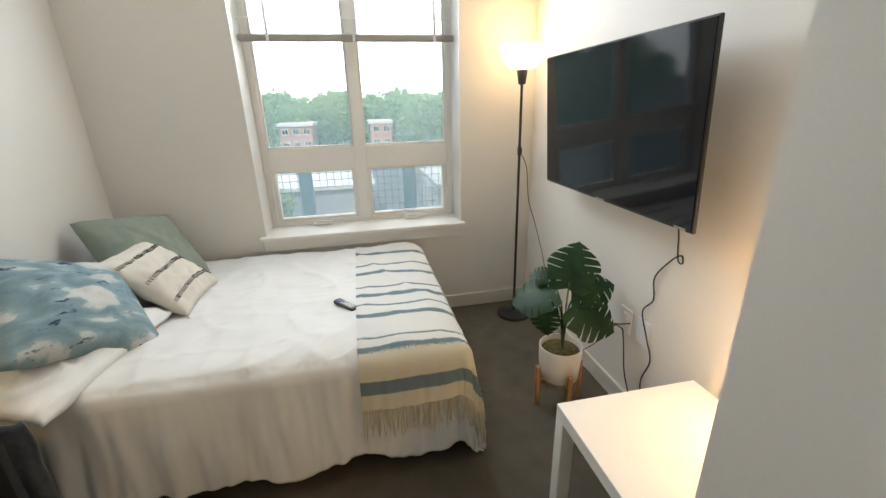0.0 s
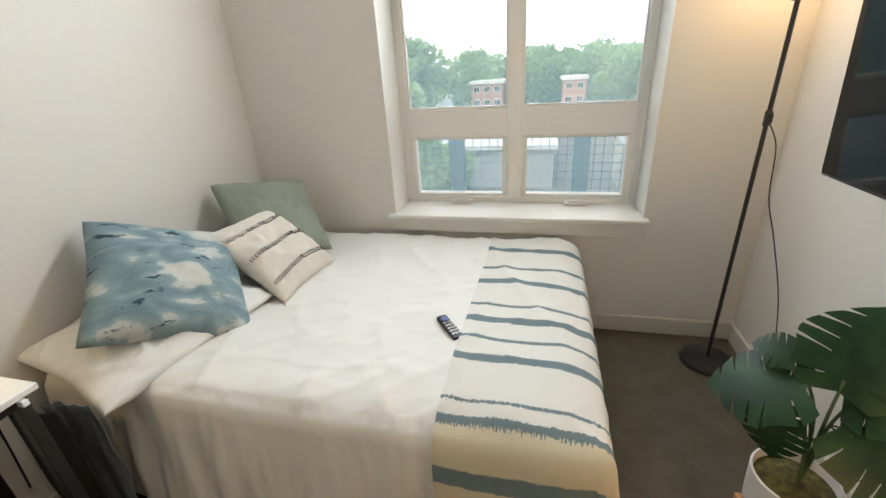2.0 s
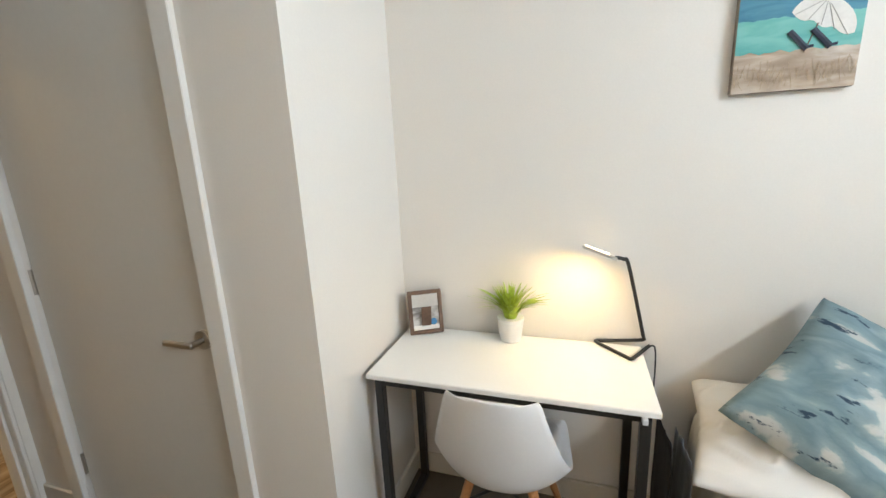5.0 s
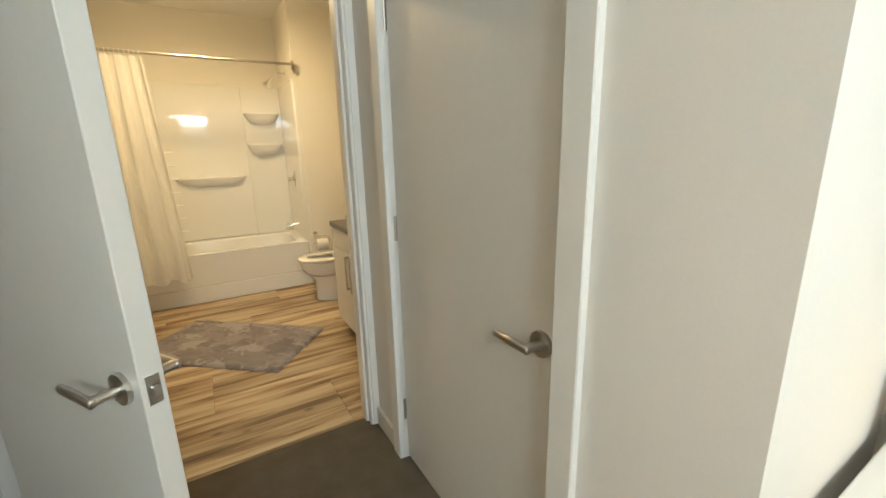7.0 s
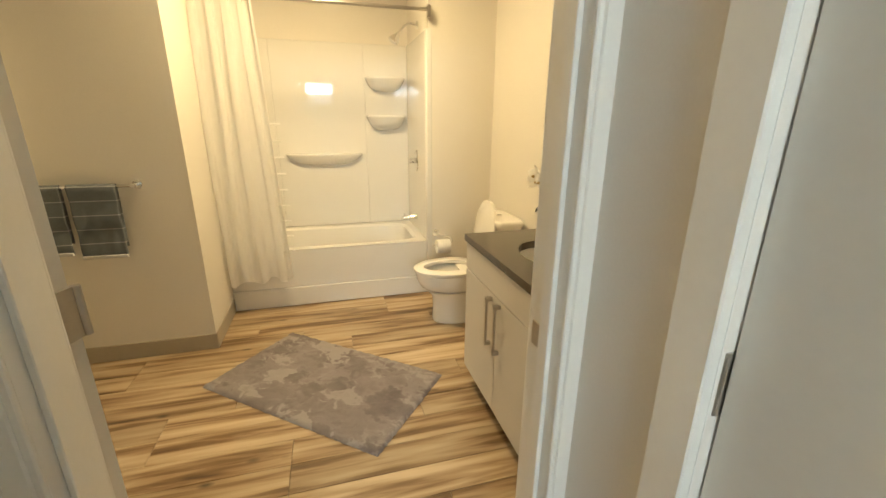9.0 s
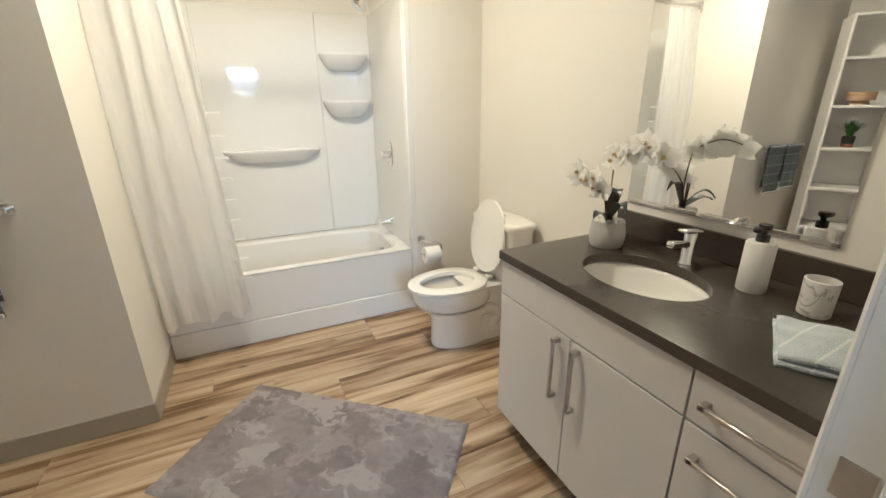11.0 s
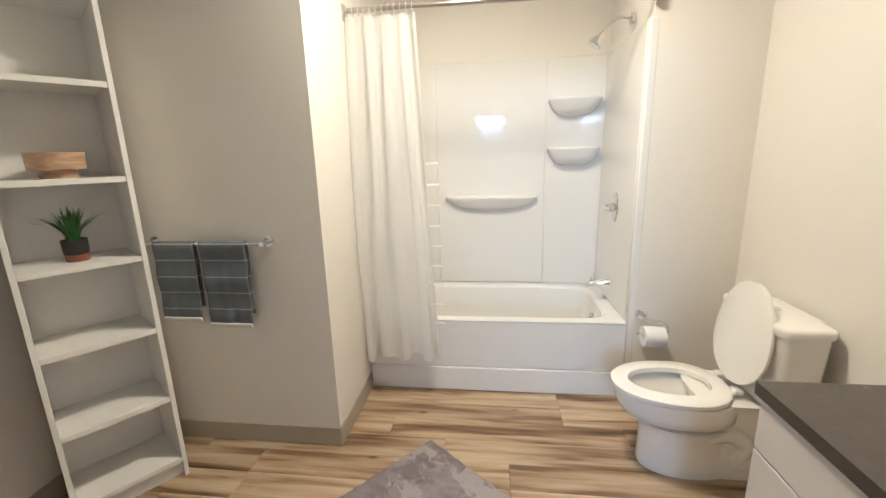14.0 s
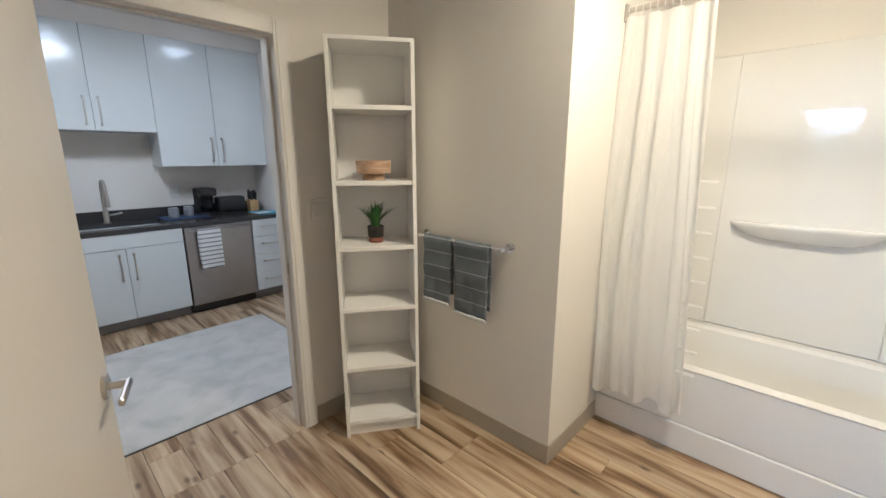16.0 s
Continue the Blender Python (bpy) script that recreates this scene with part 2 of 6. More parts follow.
def lever_handle(parent, m, flip=1, name="lever_handle"):
    """A nickel lever on a round rose; local -y is out of the door, x along the lever."""
    bm = bmesh.new()
    tube([m @ Vector((0, 0, 0)), m @ Vector((0, -0.010, 0))], 0.033, 24, bm)
    tube([m @ Vector((0, -0.008, 0)), m @ Vector((0, -0.052, 0))], 0.011, 14, bm)
    box((-0.012 if flip > 0 else -0.115, -0.062, -0.010), (0.115 if flip > 0 else 0.012, -0.048, 0.010), 0.004, bm, m)
    return part(name, bm, STEEL, parent, "brushed nickel lever handle", 40)


def structure(name, bm, material, label, parent=None):
    ob = part(name, bm, material, parent)
    return tagged(ob, label, "", "", "structure")

# ---- the large structure ----
H = 2.74
# bedroom shell
structure("floor_carpet", box((-1.28, -1.335, -0.12), (1.37, 2.80, 0.0)), CARPET, "dark brown-grey low pile carpet floor")
structure("wall_west", box((-1.40, 0.302, 0), (-1.28, 2.80, H)), WALL, "cream painted bedroom wall behind desk and bed")
W0, W1, WZ0, WZ1 = -0.445, 0.862, 0.665, 2.30
structure("wall_north", boxes(((-1.40, 2.80, 0), (W0, 3.14, H)), ((W1, 2.80, 0), (1.49, 3.14, H)), ((W0, 2.80, 0), (W1, 3.14, WZ0)), ((W0, 2.80, WZ1), (W1, 3.14, H))), WALL, "cream painted wall around the window")
structure("wall_east", box((1.37, 0.58, 0), (1.49, 2.80, H)), WALL, "cream painted wall behind the television")
structure("wall_hall_return", box((0.785, 0.46, 0), (1.49, 0.58, H)), WALL, "short cream wall ending the hall")
DY0, DY1 = -1.17, -0.27
structure("wall_hall_east", boxes(((0.60, DY1, 0), (0.72, -0.02, H)), ((0.72, -0.14, 0), (0.785, -0.02, H)), ((0.785, -0.14, 0), (0.905, 0.46, H)), ((0.60, -1.27, 0), (0.72, DY0, H)), ((0.60, DY0, 2.05), (0.72, DY1, H))), WALL, "cream hall wall with a doorway")
structure("wall_closet_return", box((-1.40, 0.20, 0), (-0.65, 0.302, H)), WALL, "short cream wall beside the desk")
CY0, CY1 = -0.965, -0.09
structure("wall_hall_west", boxes(((-0.76, CY1, 0), (-0.65, 0.20, H)), ((-0.76, -1.27, 0), (-0.65, CY0, H)), ((-0.76, CY0, 2.04), (-0.65, CY1, H))), WALL, "cream hall wall with a closet door")
structure("ceiling_bedroom", box((-1.40, -1.27, H), (1.49, 3.14, H + 0.1)), CEIL, "white bedroom ceiling")
# shared wall with the bath doorway
BX0, BX1 = -0.605, 0.305
structure("wall_bath_north", boxes(((-1.58, -1.40, 0), (BX0 - 0.02, -1.27, H)), ((BX1 + 0.02, -1.40, 0), (1.85, -1.27, H)), ((BX0 - 0.02, -1.40, 2.07), (BX1 + 0.02, -1.27, H))), BATHWALL, "painted wall with the bathroom doorway")
# bathroom shell
XM, XE, YT, YB = -1.46, 1.73, -3.24, -4.56
structure("floor_bath", box((-1.58, -4.7, -0.12), (1.73, -1.335, -0.006)), mat("subfloor", (0.12, 0.09, 0.06), 0.8), "dark joints between wood look vinyl planks")
structure("wall_bath_west", box((XM - 0.12, -3.80, 0), (XM, -1.40, H)), BATHWALL, "greige painted wall behind mirror and vanity")
structure("wall_tub_side", box((XM - 0.12, -4.68, 0), (-0.935, -3.78, H)), BATHWALL, "greige wall between toilet and tub")
structure("wall_tub_back", box((-0.935, -4.68, 0), (0.60, YB, H)), BATHWALL, "greige wall behind the tub")
structure("wall_towel", boxes(((0.60, YT - 0.12, 0), (1.85, YT, H)), ((0.60, -4.68, 0), (0.72, YT - 0.12, H))), BATHWALL, "greige wall with the towel bar")
KY0, KY1 = -2.555, -1.62
structure("wall_bath_east", boxes(((XE, YT, 0), (1.85, KY0, H)), ((XE, KY1, 0), (1.85, -1.40, H)), ((XE, KY0, 2.06), (1.85, KY1, H))), BATHWALL, "greige wall with the kitchen doorway")
structure("ceiling_bath", box((XM - 0.12, -4.68, H), (1.85, -1.27, H + 0.1)), CEIL, "white bathroom ceiling")
# kitchen shell
structure("floor_kitchen", box((1.73, -3.9, -0.12), (5.0, 0.2, -0.006)), bpy.data.materials["subfloor"], "dark joints between wood look vinyl planks")
structure("wall_kitchen_east", box((4.75, -3.9, 0), (4.87, 0.2, H)), WALL, "pale wall above the kitchen worktop")
structure("wall_kitchen_south", box((1.85, -3.82, 0), (4.75, -3.70, H)), WALL, "pale wall closing the kitchen")
structure("wall_kitchen_north", box((0.69, 0.1, 0), (4.87, 0.22, H)), WALL, "pale wall closing the kitchen")
structure("wall_entry", box((0.69, -1.27, 0), (1.85, -1.25, H)), WALL, "pale wall beside the bedroom entry")
structure("floor_entry", box((0.60, -1.27, -0.12), (1.73, 0.2, -0.004)), VINYL, "wood look vinyl floor outside the bedroom")
structure("ceiling_kitchen", box((0.60, -3.9, H), (4.87, 0.3, H + 0.1)), CEIL, "white kitchen ceiling")


def casing(name, axis, at, sgn, a0, a1, top, w=0.062, d=0.016, label="white painted door casing", flat=False):
    """Flat casing round an opening; axis is the wall's normal."""
    bm = bmesh.new()
    for lo, hi in (((a0 - w, 0), (a0, top + w)), ((a1, 0), (a1 + w, top + w)), ((a0, top), (a1, top + w))):
        for k, (inset, dd) in enumerate(((0.0, d),) if flat else ((0.0, d * 0.7), (0.012, d))):
            l0, l1, z0, z1 = lo[0] + inset, hi[0] - inset, lo[1], hi[1] - (inset if k else 0)
            p, q = sorted((at, at + sgn * dd))
            if axis == "y":
                box((l0, p, z0), (l1, q, z1), 0.003, bm)
            else:
                box((p, l0, z0), (q, l1, z1), 0.003, bm)
    return structure(name, bm, TRIM, label)


def jamb(name, axis, b0, b1, a0, a1, top, stop_at, label="white painted door jamb"):
    bm = bmesh.new()
    s0, s1 = stop_at
    for u0, u1, z0, z1 in ((a0 - 0.018, a0, 0, top), (a1, a1 + 0.018, 0, top), (a0 - 0.018, a1 + 0.018, top, top + 0.018)):
        box((u0, b0, z0), (u1, b1, z1), 0, bm) if axis == "y" else box((b0, u0, z0), (b1, u1, z1), 0, bm)
    for u0, u1, z0, z1 in ((a0, a0 + 0.012, 0, top), (a1 - 0.012, a1, 0, top), (a0 + 0.012, a1 - 0.012, top - 0.012, top)):
        box((u0, s0, z0), (u1, s1, z1), 0.002, bm) if axis == "y" else box((s0, u0, z0), (s1, u1, z1), 0.002, bm)
    return structure(name, bm, TRIM, label)


casing("trim_bath_hall_side", "y", -1.27, 1, BX0, BX1, 2.05)
casing("trim_bath_inner_side", "y", -1.40, -1, BX0, BX1, 2.05)
jamb("jamb_bath", "y", -1.402, -1.268, BX0, BX1, 2.05, (-1.34, -1.30))
casing("trim_closet", "x", -0.65, 1, CY0, CY1, 2.02, 0.073, 0.022, flat=True)
jamb("jamb_closet", "x", -0.762, -0.648, CY0, CY1, 2.02, (-0.75, -0.715))
casing("trim_entry", "x", 0.60, -1, DY0, DY1, 2.03)
jamb("jamb_entry", "x", 0.598, 0.722, DY0, DY1, 2.03, (0.66, 0.69))
casing("trim_kitchen_bath_side", "x", XE, -1, KY0, KY1, 2.04, 0.075)
casing("trim_kitchen_outer_side", "x", 1.85, 1, KY0, KY1, 2.04, 0.075)
jamb("jamb_kitchen", "x", 1.728, 1.852, KY0, KY1, 2.04, (1.775, 1.80))


def baseboard(name, lo, hi, material, label):
    structure(name, box(lo, hi, 0.004), material, label)


BB = "low cream painted baseboard"
baseboard("baseboard_north", (-1.264, 2.784, 0), (1.354, 2.80, 0.10), BASEB, BB)
baseboard("baseboard_east", (1.354, 0.596, 0), (1.37, 2.80, 0.10), BASEB, BB)
baseboard("baseboard_west", (-1.28, 0.318, 0), (-1.264, 2.80, 0.10), BASEB, BB)
baseboard("baseboard_closet_return", (-1.28, 0.302, 0), (-0.65, 0.318, 0.10), BASEB, BB)
baseboard("baseboard_hall_return", (0.785, 0.58, 0), (1.37, 0.596, 0.10), BASEB, BB)
baseboard("baseboard_hall_west", (-0.65, CY1 + 0.073, 0), (-0.635, 0.318, 0.10), BASEB, BB)
baseboard("baseboard_hall_corner", (-0.65, -1.254, 0), (-0.635, CY0 - 0.073, 0.10), BASEB, BB)
baseboard("baseboard_hall_end", (BX1 + 0.062, -1.27, 0), (0.60, -1.255, 0.10), BASEB, BB)
CB = "taupe vinyl cove base along the bathroom wall"
baseboard("baseboard_towel_wall", (0.592, YT, 0), (XE, YT + 0.008, 0.105), COVE, CB)
baseboard("baseboard_alcove", (0.592, -3.785, 0), (0.60, YT, 0.105), COVE, CB)
baseboard("baseboard_bath_east", (XE - 0.008, YT, 0), (XE, KY0 - 0.075, 0.105), COVE, CB)
baseboard("baseboard_toilet_wall", (XM, -3.78, 0), (-0.935, -3.772, 0.105), COVE, CB)
baseboard("baseboard_bath_west", (XM, -3.772, 0), (XM + 0.008, -2.53, 0.105), COVE, CB)
baseboard("baseboard_bath_north", (BX1 + 0.062, -1.408, 0), (XE, -1.40, 0.105), COVE, CB)


def hinge(parent, place, axis=(0.0, 0.0)):
    x, y, z = place
    bm = tube([(x, y, z - 0.05), (x, y, z + 0.05)], 0.009, 10)
    for k in (-1, 1):
        box((x - 0.03 if k < 0 else x, y - 0.002, z - 0.05), (x if k < 0 else x + 0.03, y + 0.002, z + 0.05), 0, bm, None)
    ob = part("hinge", bm, STEEL, parent, "brushed nickel hinge", 40)
    return ob


def door_leaf(name, label, m, width, height=2.02, hinges=True, handle_z=0.93, levers=(1, -1)):
    """A flush door leaf; local x from the hinge to the latch edge, y through it, front at -y."""
    ob = thing(name, m, label, "door")
    part("leaf", box((0.003, -0.0225, 0.012), (width - 0.003, 0.0225, height), 0.002), DOORP, ob, "", 30)
    if 1 in levers:
        lever_handle(ob, pose(width - 0.065, -0.0225, handle_z, 0, 0, 0), -1)
    if -1 in levers:
        lever_handle(ob, pose(width - 0.065, 0.0225, handle_z, 0, 0, 180), 1)
    bm = box((width - 0.004, -0.013, handle_z - 0.03), (width - 0.001, 0.013, handle_z + 0.03), 0.001)
    box((width - 0.002, -0.007, handle_z - 0.01), (width + 0.009, 0.007, handle_z + 0.01), 0.002, bm)
    part("latch", bm, STEEL, ob, "nickel latch plate")
    for z in (0.25, 1.06, 1.82) if hinges else ():
        bm = tube([(-0.004, -0.028, z - 0.05), (-0.004, -0.028, z + 0.05)], 0.008, 10)
        box((-0.005, -0.028, z - 0.05), (0.001, 0.018, z + 0.05), 0, bm)
        part("hinge", bm, STEEL, ob, "nickel hinge", 40)
    return ob


# closet: closed, hinged towards the bathroom, face on the hall
door_leaf("closet_door", "closed cream closet door with a nickel lever", pose(-0.69, CY0, 0, 0, 0, 90), CY1 - CY0, 2.01, True, 0.905, (1,))
# bedroom entry door: open into the hall
door_leaf("entry_door", "open white bedroom door standing out into the hall", pose(0.592, -1.155, 0, 0, 0, 122.5), 0.90, 2.02, True, 0.925)
# bathroom door: swung right back into the bathroom
door_leaf("bathroom_door", "white bathroom door swung wide open beside the wall", pose(0.315, -1.437, 0, 0, 0, -17.3), 0.90, 2.03, True, 0.895)

# ---- bedroom: window ----
VINYLF = mat("window_vinyl", (0.79, 0.77, 0.73), 0.35, 0, 0.02, 3)
win = structure("window_1", boxes(((W0, 3.035, WZ0), (W0 + 0.045, 3.12, WZ1)), ((W1 - 0.045, 3.035, WZ0), (W1, 3.12, WZ1)), ((W0 + 0.045, 3.035, WZ0), (W1 - 0.045, 3.12, WZ0 + 0.03)), ((W0 + 0.045, 3.035, WZ1 - 0.05), (W1 - 0.045, 3.12, WZ1)), ((0.165, 3.03, WZ0 + 0.03), (0.24, 3.118, WZ1 - 0.05)), ((W0 + 0.045, 3.028, 1.045), (0.165, 3.118, 1.195)), ((0.24, 3.028, 1.045), (W1 - 0.045, 3.118, 1.195)), bevel=0.003), VINYLF, "white vinyl window with two fixed lights above two awning sashes")
SASHES = ((W0 + 0.045, 0.165), (0.24, W1 - 0.045))
for x0, x1 in SASHES:
    part("sash_frame", boxes(((x0, 3.045, 0.695), (x0 + 0.03, 3.10, 1.045)), ((x1 - 0.03, 3.045, 0.695), (x1, 3.10, 1.045)), ((x0 + 0.03, 3.045, 0.695), (x1 - 0.03, 3.10, 0.715)), ((x0 + 0.03, 3.045, 1.03), (x1 - 0.03, 3.10, 1.045)), bevel=0.003), VINYLF, win)
    part("glazing_bead", boxes(((x0, 3.05, 1.195), (x0 + 0.012, 3.075, 2.25)), ((x1 - 0.012, 3.05, 1.195), (x1, 3.075, 2.25)), ((x0 + 0.012, 3.05, 1.195), (x1 - 0.012, 3.075, 1.207)), bevel=0.002), VINYLF, win)
    for z0, z1 in ((0.70, 1.04), (1.20, 2.26)):
        g = part("pane", box((x0 + 0.004, 3.078, z0), (x1 - 0.004, 3.084, z1)), GLASS, win)
        g.visible_shadow = False
    xc = (x0 + x1) / 2 + 0.02
    bm = box((xc - 0.065, 2.975, 0.667), (xc + 0.06, 3.036, 0.684), 0.007, None, None, 2)
    tube([(xc - 0.045, 2.99, 0.688), (xc + 0.02, 2.978, 0.696), (xc + 0.062, 2.972, 0.692)], 0.009, 10, bm, 0.007)
    part("crank_handle", bm, VINYLF, win, "folded cream window crank")
    for xx in (x0 - 0.012, x1 - 0.004):
        part("sash_lock", box((xx, 3.022, 0.80), (xx + 0.014, 3.04, 0.90), 0.004), VINYLF, win)
structure("window_sill", boxes(((W0 - 0.035, 2.755, 0.645), (W1 + 0.02, 3.035, 0.667)), bevel=0.004), TRIM, "white window sill board")
structure("trim_window_apron", box((W0 - 0.02, 2.782, 0.565), (W1 + 0.005, 2.80, 0.645), 0.003), TRIM, "white apron under the window sill")
structure("trim_window_reveal", boxes(((W0 - 0.004, 2.798, 0.667), (W0 + 0.002, 3.035, WZ1)), ((W1 - 0.002, 2.798, 0.667), (W1 + 0.004, 3.035, WZ1))), TRIM, "white window reveals")
blind = thing("roller_blind", (0.208, 2.93, 1.9), "raised white window blind with a grey bottom rail", "blind")
part("bottom_rail", box((-0.645, -0.02, -0.072), (0.645, 0.02, -0.035), 0.006), mat("grey_rail", (0.30, 0.27, 0.24), 0.5), blind, "grey-brown bottom rail")
bm = bmesh.new()
for k in range(5):
    box((-0.64, -0.012, -0.03 + k * 0.085), (0.64, 0.012, -0.028 + k * 0.085), 0, bm, pose(0, 0, 0, 3, 0, 0))
part("slats", bm, mat("blind_white", (0.80, 0.80, 0.78), 0.5, trans=0.0), blind, "white blind slats")
for x in (-0.48, 0.02, 0.52):
    part("ladder_cord", boxes(((x - 0.008, -0.024, -0.075), (x + 0.008, -0.019, 0.36))), PLASTIC, blind)

# ---- outside ----
structure("ground", box((-150, 3.6, -7.2), (150, 220, -7.0)), mat("asphalt", (0.10, 0.10, 0.10), 0.9, 0, 0.3, 0.2), "grey asphalt lot far below the window")
LEAF = ramp_mat("foliage", [(0.3, (0.22, 0.34, 0.19)), (0.55, (0.32, 0.45, 0.24)), (0.75, (0.42, 0.52, 0.28))], 0.9, 0.7, 6, 0.4)
lt_ = LEAF.node_tree
lb_, lm_ = lt_.nodes.new("ShaderNodeBsdfTranslucent"), lt_.nodes.new("ShaderNodeMixShader")
lb_.inputs[0].default_value, lm_.inputs[0].default_value = (0.44, 0.56, 0.26, 1), 0.45
lt_.links.new(lt_.nodes["Principled BSDF"].outputs[0], lm_.inputs[1])
lt_.links.new(lb_.outputs[0], lm_.inputs[2])
lt_.links.new(lm_.outputs[0], lt_.nodes["Material Output"].inputs[0])
BARK = mat("bark", (0.10, 0.075, 0.055), 0.9, 0, 0.3, 6)


def tree(x, y, h, w, seed):
    rng = random.Random(seed)
    ob = thing("tree", (x, y, -7.0), "leafy green deciduous tree beyond the window", "tree", "trees beyond the lot")
    bm = tube([(0, 0, 0), (0.1, 0, h * 0.3), (0, 0.1, h * 0.6)], 0.35, 8, None, 0.12)
    for k in range(6):
        a = rng.uniform(0, 6.28)
        tube([(0, 0, h * (0.3 + 0.05 * k)), (math.cos(a) * w * 0.25, math.sin(a) * w * 0.25, h * (0.5 + 0.05 * k))], 0.12, 6, bm, 0.03)
    part("trunk", bm, BARK, ob)
    bm = bmesh.new()
    for k in range(64):
        a, r, zz = rng.uniform(0, 6.28), rng.uniform(0.1, 1) ** 0.5, rng.uniform(0, 1)
        cw = w * 0.5 * (1 - (2 * zz - 0.9) ** 2 * 0.75)
        c = Vector((math.cos(a) * r * cw, math.sin(a) * r * cw, h * (0.28 + 0.68 * zz)))
        s = rng.uniform(0.10, 0.17) * w
        for q in range(52):
            d = Vector((rng.gauss(0, 1), rng.gauss(0, 1), rng.gauss(0, 1))).normalized()
            p = c + d * s * rng.uniform(0.65, 1.0)
            n = Vector((rng.gauss(0, 1), rng.gauss(0, 1), rng.gauss(0, 1) + 0.7)).normalized()
            t1 = n.orthogonal().normalized() * rng.uniform(0.32, 0.62)
            t2 = n.cross(t1) * 0.7
            bm.faces.new([bm.verts.new(p + v) for v in (t1, t2, -t1, -t2)])
    part("crown", bm, LEAF, ob)


for k, (x, y, h, w) in enumerate(((-30, 50, 12.2, 13), (-19, 43, 11.6, 11), (-24, 62, 10.5, 12), (-9, 84, 9.6, 13), (3, 84, 9.8, 13), (15, 66, 10.2, 13), (26, 60, 11.0, 14), (38, 60, 9.6, 13), (-42, 66, 12.6, 14), (10, 90, 10.8, 14), (-4, 95, 11.0, 15), (24, 92, 11.6, 15), (50, 75, 10.0, 14), (-14, 38, 8.2, 7), (30, 42, 7.0, 7), (-21, 52, 12.6, 12), (-18, 60, 12.2, 11), (20, 74, 10.2, 13), (12, 68, 9.2, 11), (-1, 84, 10.4, 14), (33, 76, 10.8, 14), (-13.5, 80, 10.4, 13), (-6.9, 27, 3.9, 4.5), (7.0, 86, 10.2, 13))):
    tree(x, y, h, w, k)
BRICK = mat("far_brick", (0.50, 0.29, 0.23), 0.85, 0, 0.15, 1)


def house(x, y, w, d, h, storeys, material, label):
    ob = thing("apartment_building", (x, y, -7.0), label, "building")
    part("wall", box((-w / 2, 0, 0), (w / 2, d, h)), material, ob)
    part("roof", box((-w / 2 - 0.3, -0.3, h), (w / 2 + 0.3, d + 0.3, h + 0.5), 0.05), TRIM, ob, "pale flat roof edge")
    n = max(2, int(w / 1.6))
    for s in range(storeys):
        for k in range(n):
            xx = -w / 2 + (k + 0.5) * w / n
            z = (s + 0.35) * h / storeys
            wo = part("window", boxes(((xx - 0.5, -0.08, z), (xx + 0.5, 0.05, z + h / storeys * 0.5))), TRIM, ob, "white framed window")
            part("pane", boxes(((xx - 0.4, -0.1, z + 0.12), (xx - 0.05, -0.07, z + h / storeys * 0.5 - 0.12)), ((xx + 0.05, -0.1, z + 0.12), (xx + 0.4, -0.07, z + h / storeys * 0.5 - 0.12))), SCREEN, wo)


house(-9.0, 70, 4.9, 8, 5.9, 3, BRICK, "far red brick apartment building with white windows")
house(4.35, 70, 3.4, 8, 5.9, 3, BRICK, "far red brick building among the trees")
PALE = mat("pale_siding", (0.55, 0.54, 0.50), 0.7, 0, 0.05, 2)
shed = thing("garage", (11.5, 27, -7.0), "low pale garage with a wide door below the window", "garage")
part("wall", box((-6, 0, 0), (8, 8, 3.2)), PALE, shed)
part("roof", box((-6.3, -0.4, 3.2), (8.3, 8.3, 3.5), 0.05), mat("grey_roof", (0.35, 0.36, 0.36), 0.8), shed)
part("door", box((-3, -0.06, 0.1), (3, 0.02, 2.5), 0.02), TRIM, shed)
shed2 = thing("warehouse", (-8.0, 31, -7.0), "long grey flat roofed building below the window", "building")
part("wall", box((-9, 0, 0), (9, 9, 2.8)), mat("grey_wall", (0.30, 0.31, 0.32), 0.8), shed2)
part("roof", box((-9.3, -0.3, 2.8), (9.3, 9.3, 3.1), 0.05), mat("white_roof", (0.55, 0.56, 0.56), 0.8), shed2)


def car(x, y, rz, colour, word):
    ob = thing("car", pose(x, y, -7.0, 0, 0, rz), f"{word} parked car in the lot below", "car", "parked cars")
    pm = mat("car_" + word, colour, 0.25, 0, 0.02)
    part("body", loft([ring(0, 0, z, sx, sy, 24, 4) for z, sx, sy in ((0.3, 2.1, 0.84), (0.55, 2.2, 0.88), (0.85, 2.15, 0.86), (0.95, 1.6, 0.78), (1.4, 1.0, 0.66), (1.45, 0.8, 0.6))]), pm, ob, "", 40)
    part("windows", loft([ring(-0.1, 0, z, sx, sy, 24, 4) for z, sx, sy in ((0.96, 1.56, 0.795), (1.36, 1.03, 0.69))]), SCREEN, ob)
    for wx in (-1.3, 1.3):
        for wy in (-0.82, 0.82):
            part("wheel", tube([(wx, wy - 0.1, 0.32), (wx, wy + 0.1, 0.32)], 0.32, 16), BLACK, ob)


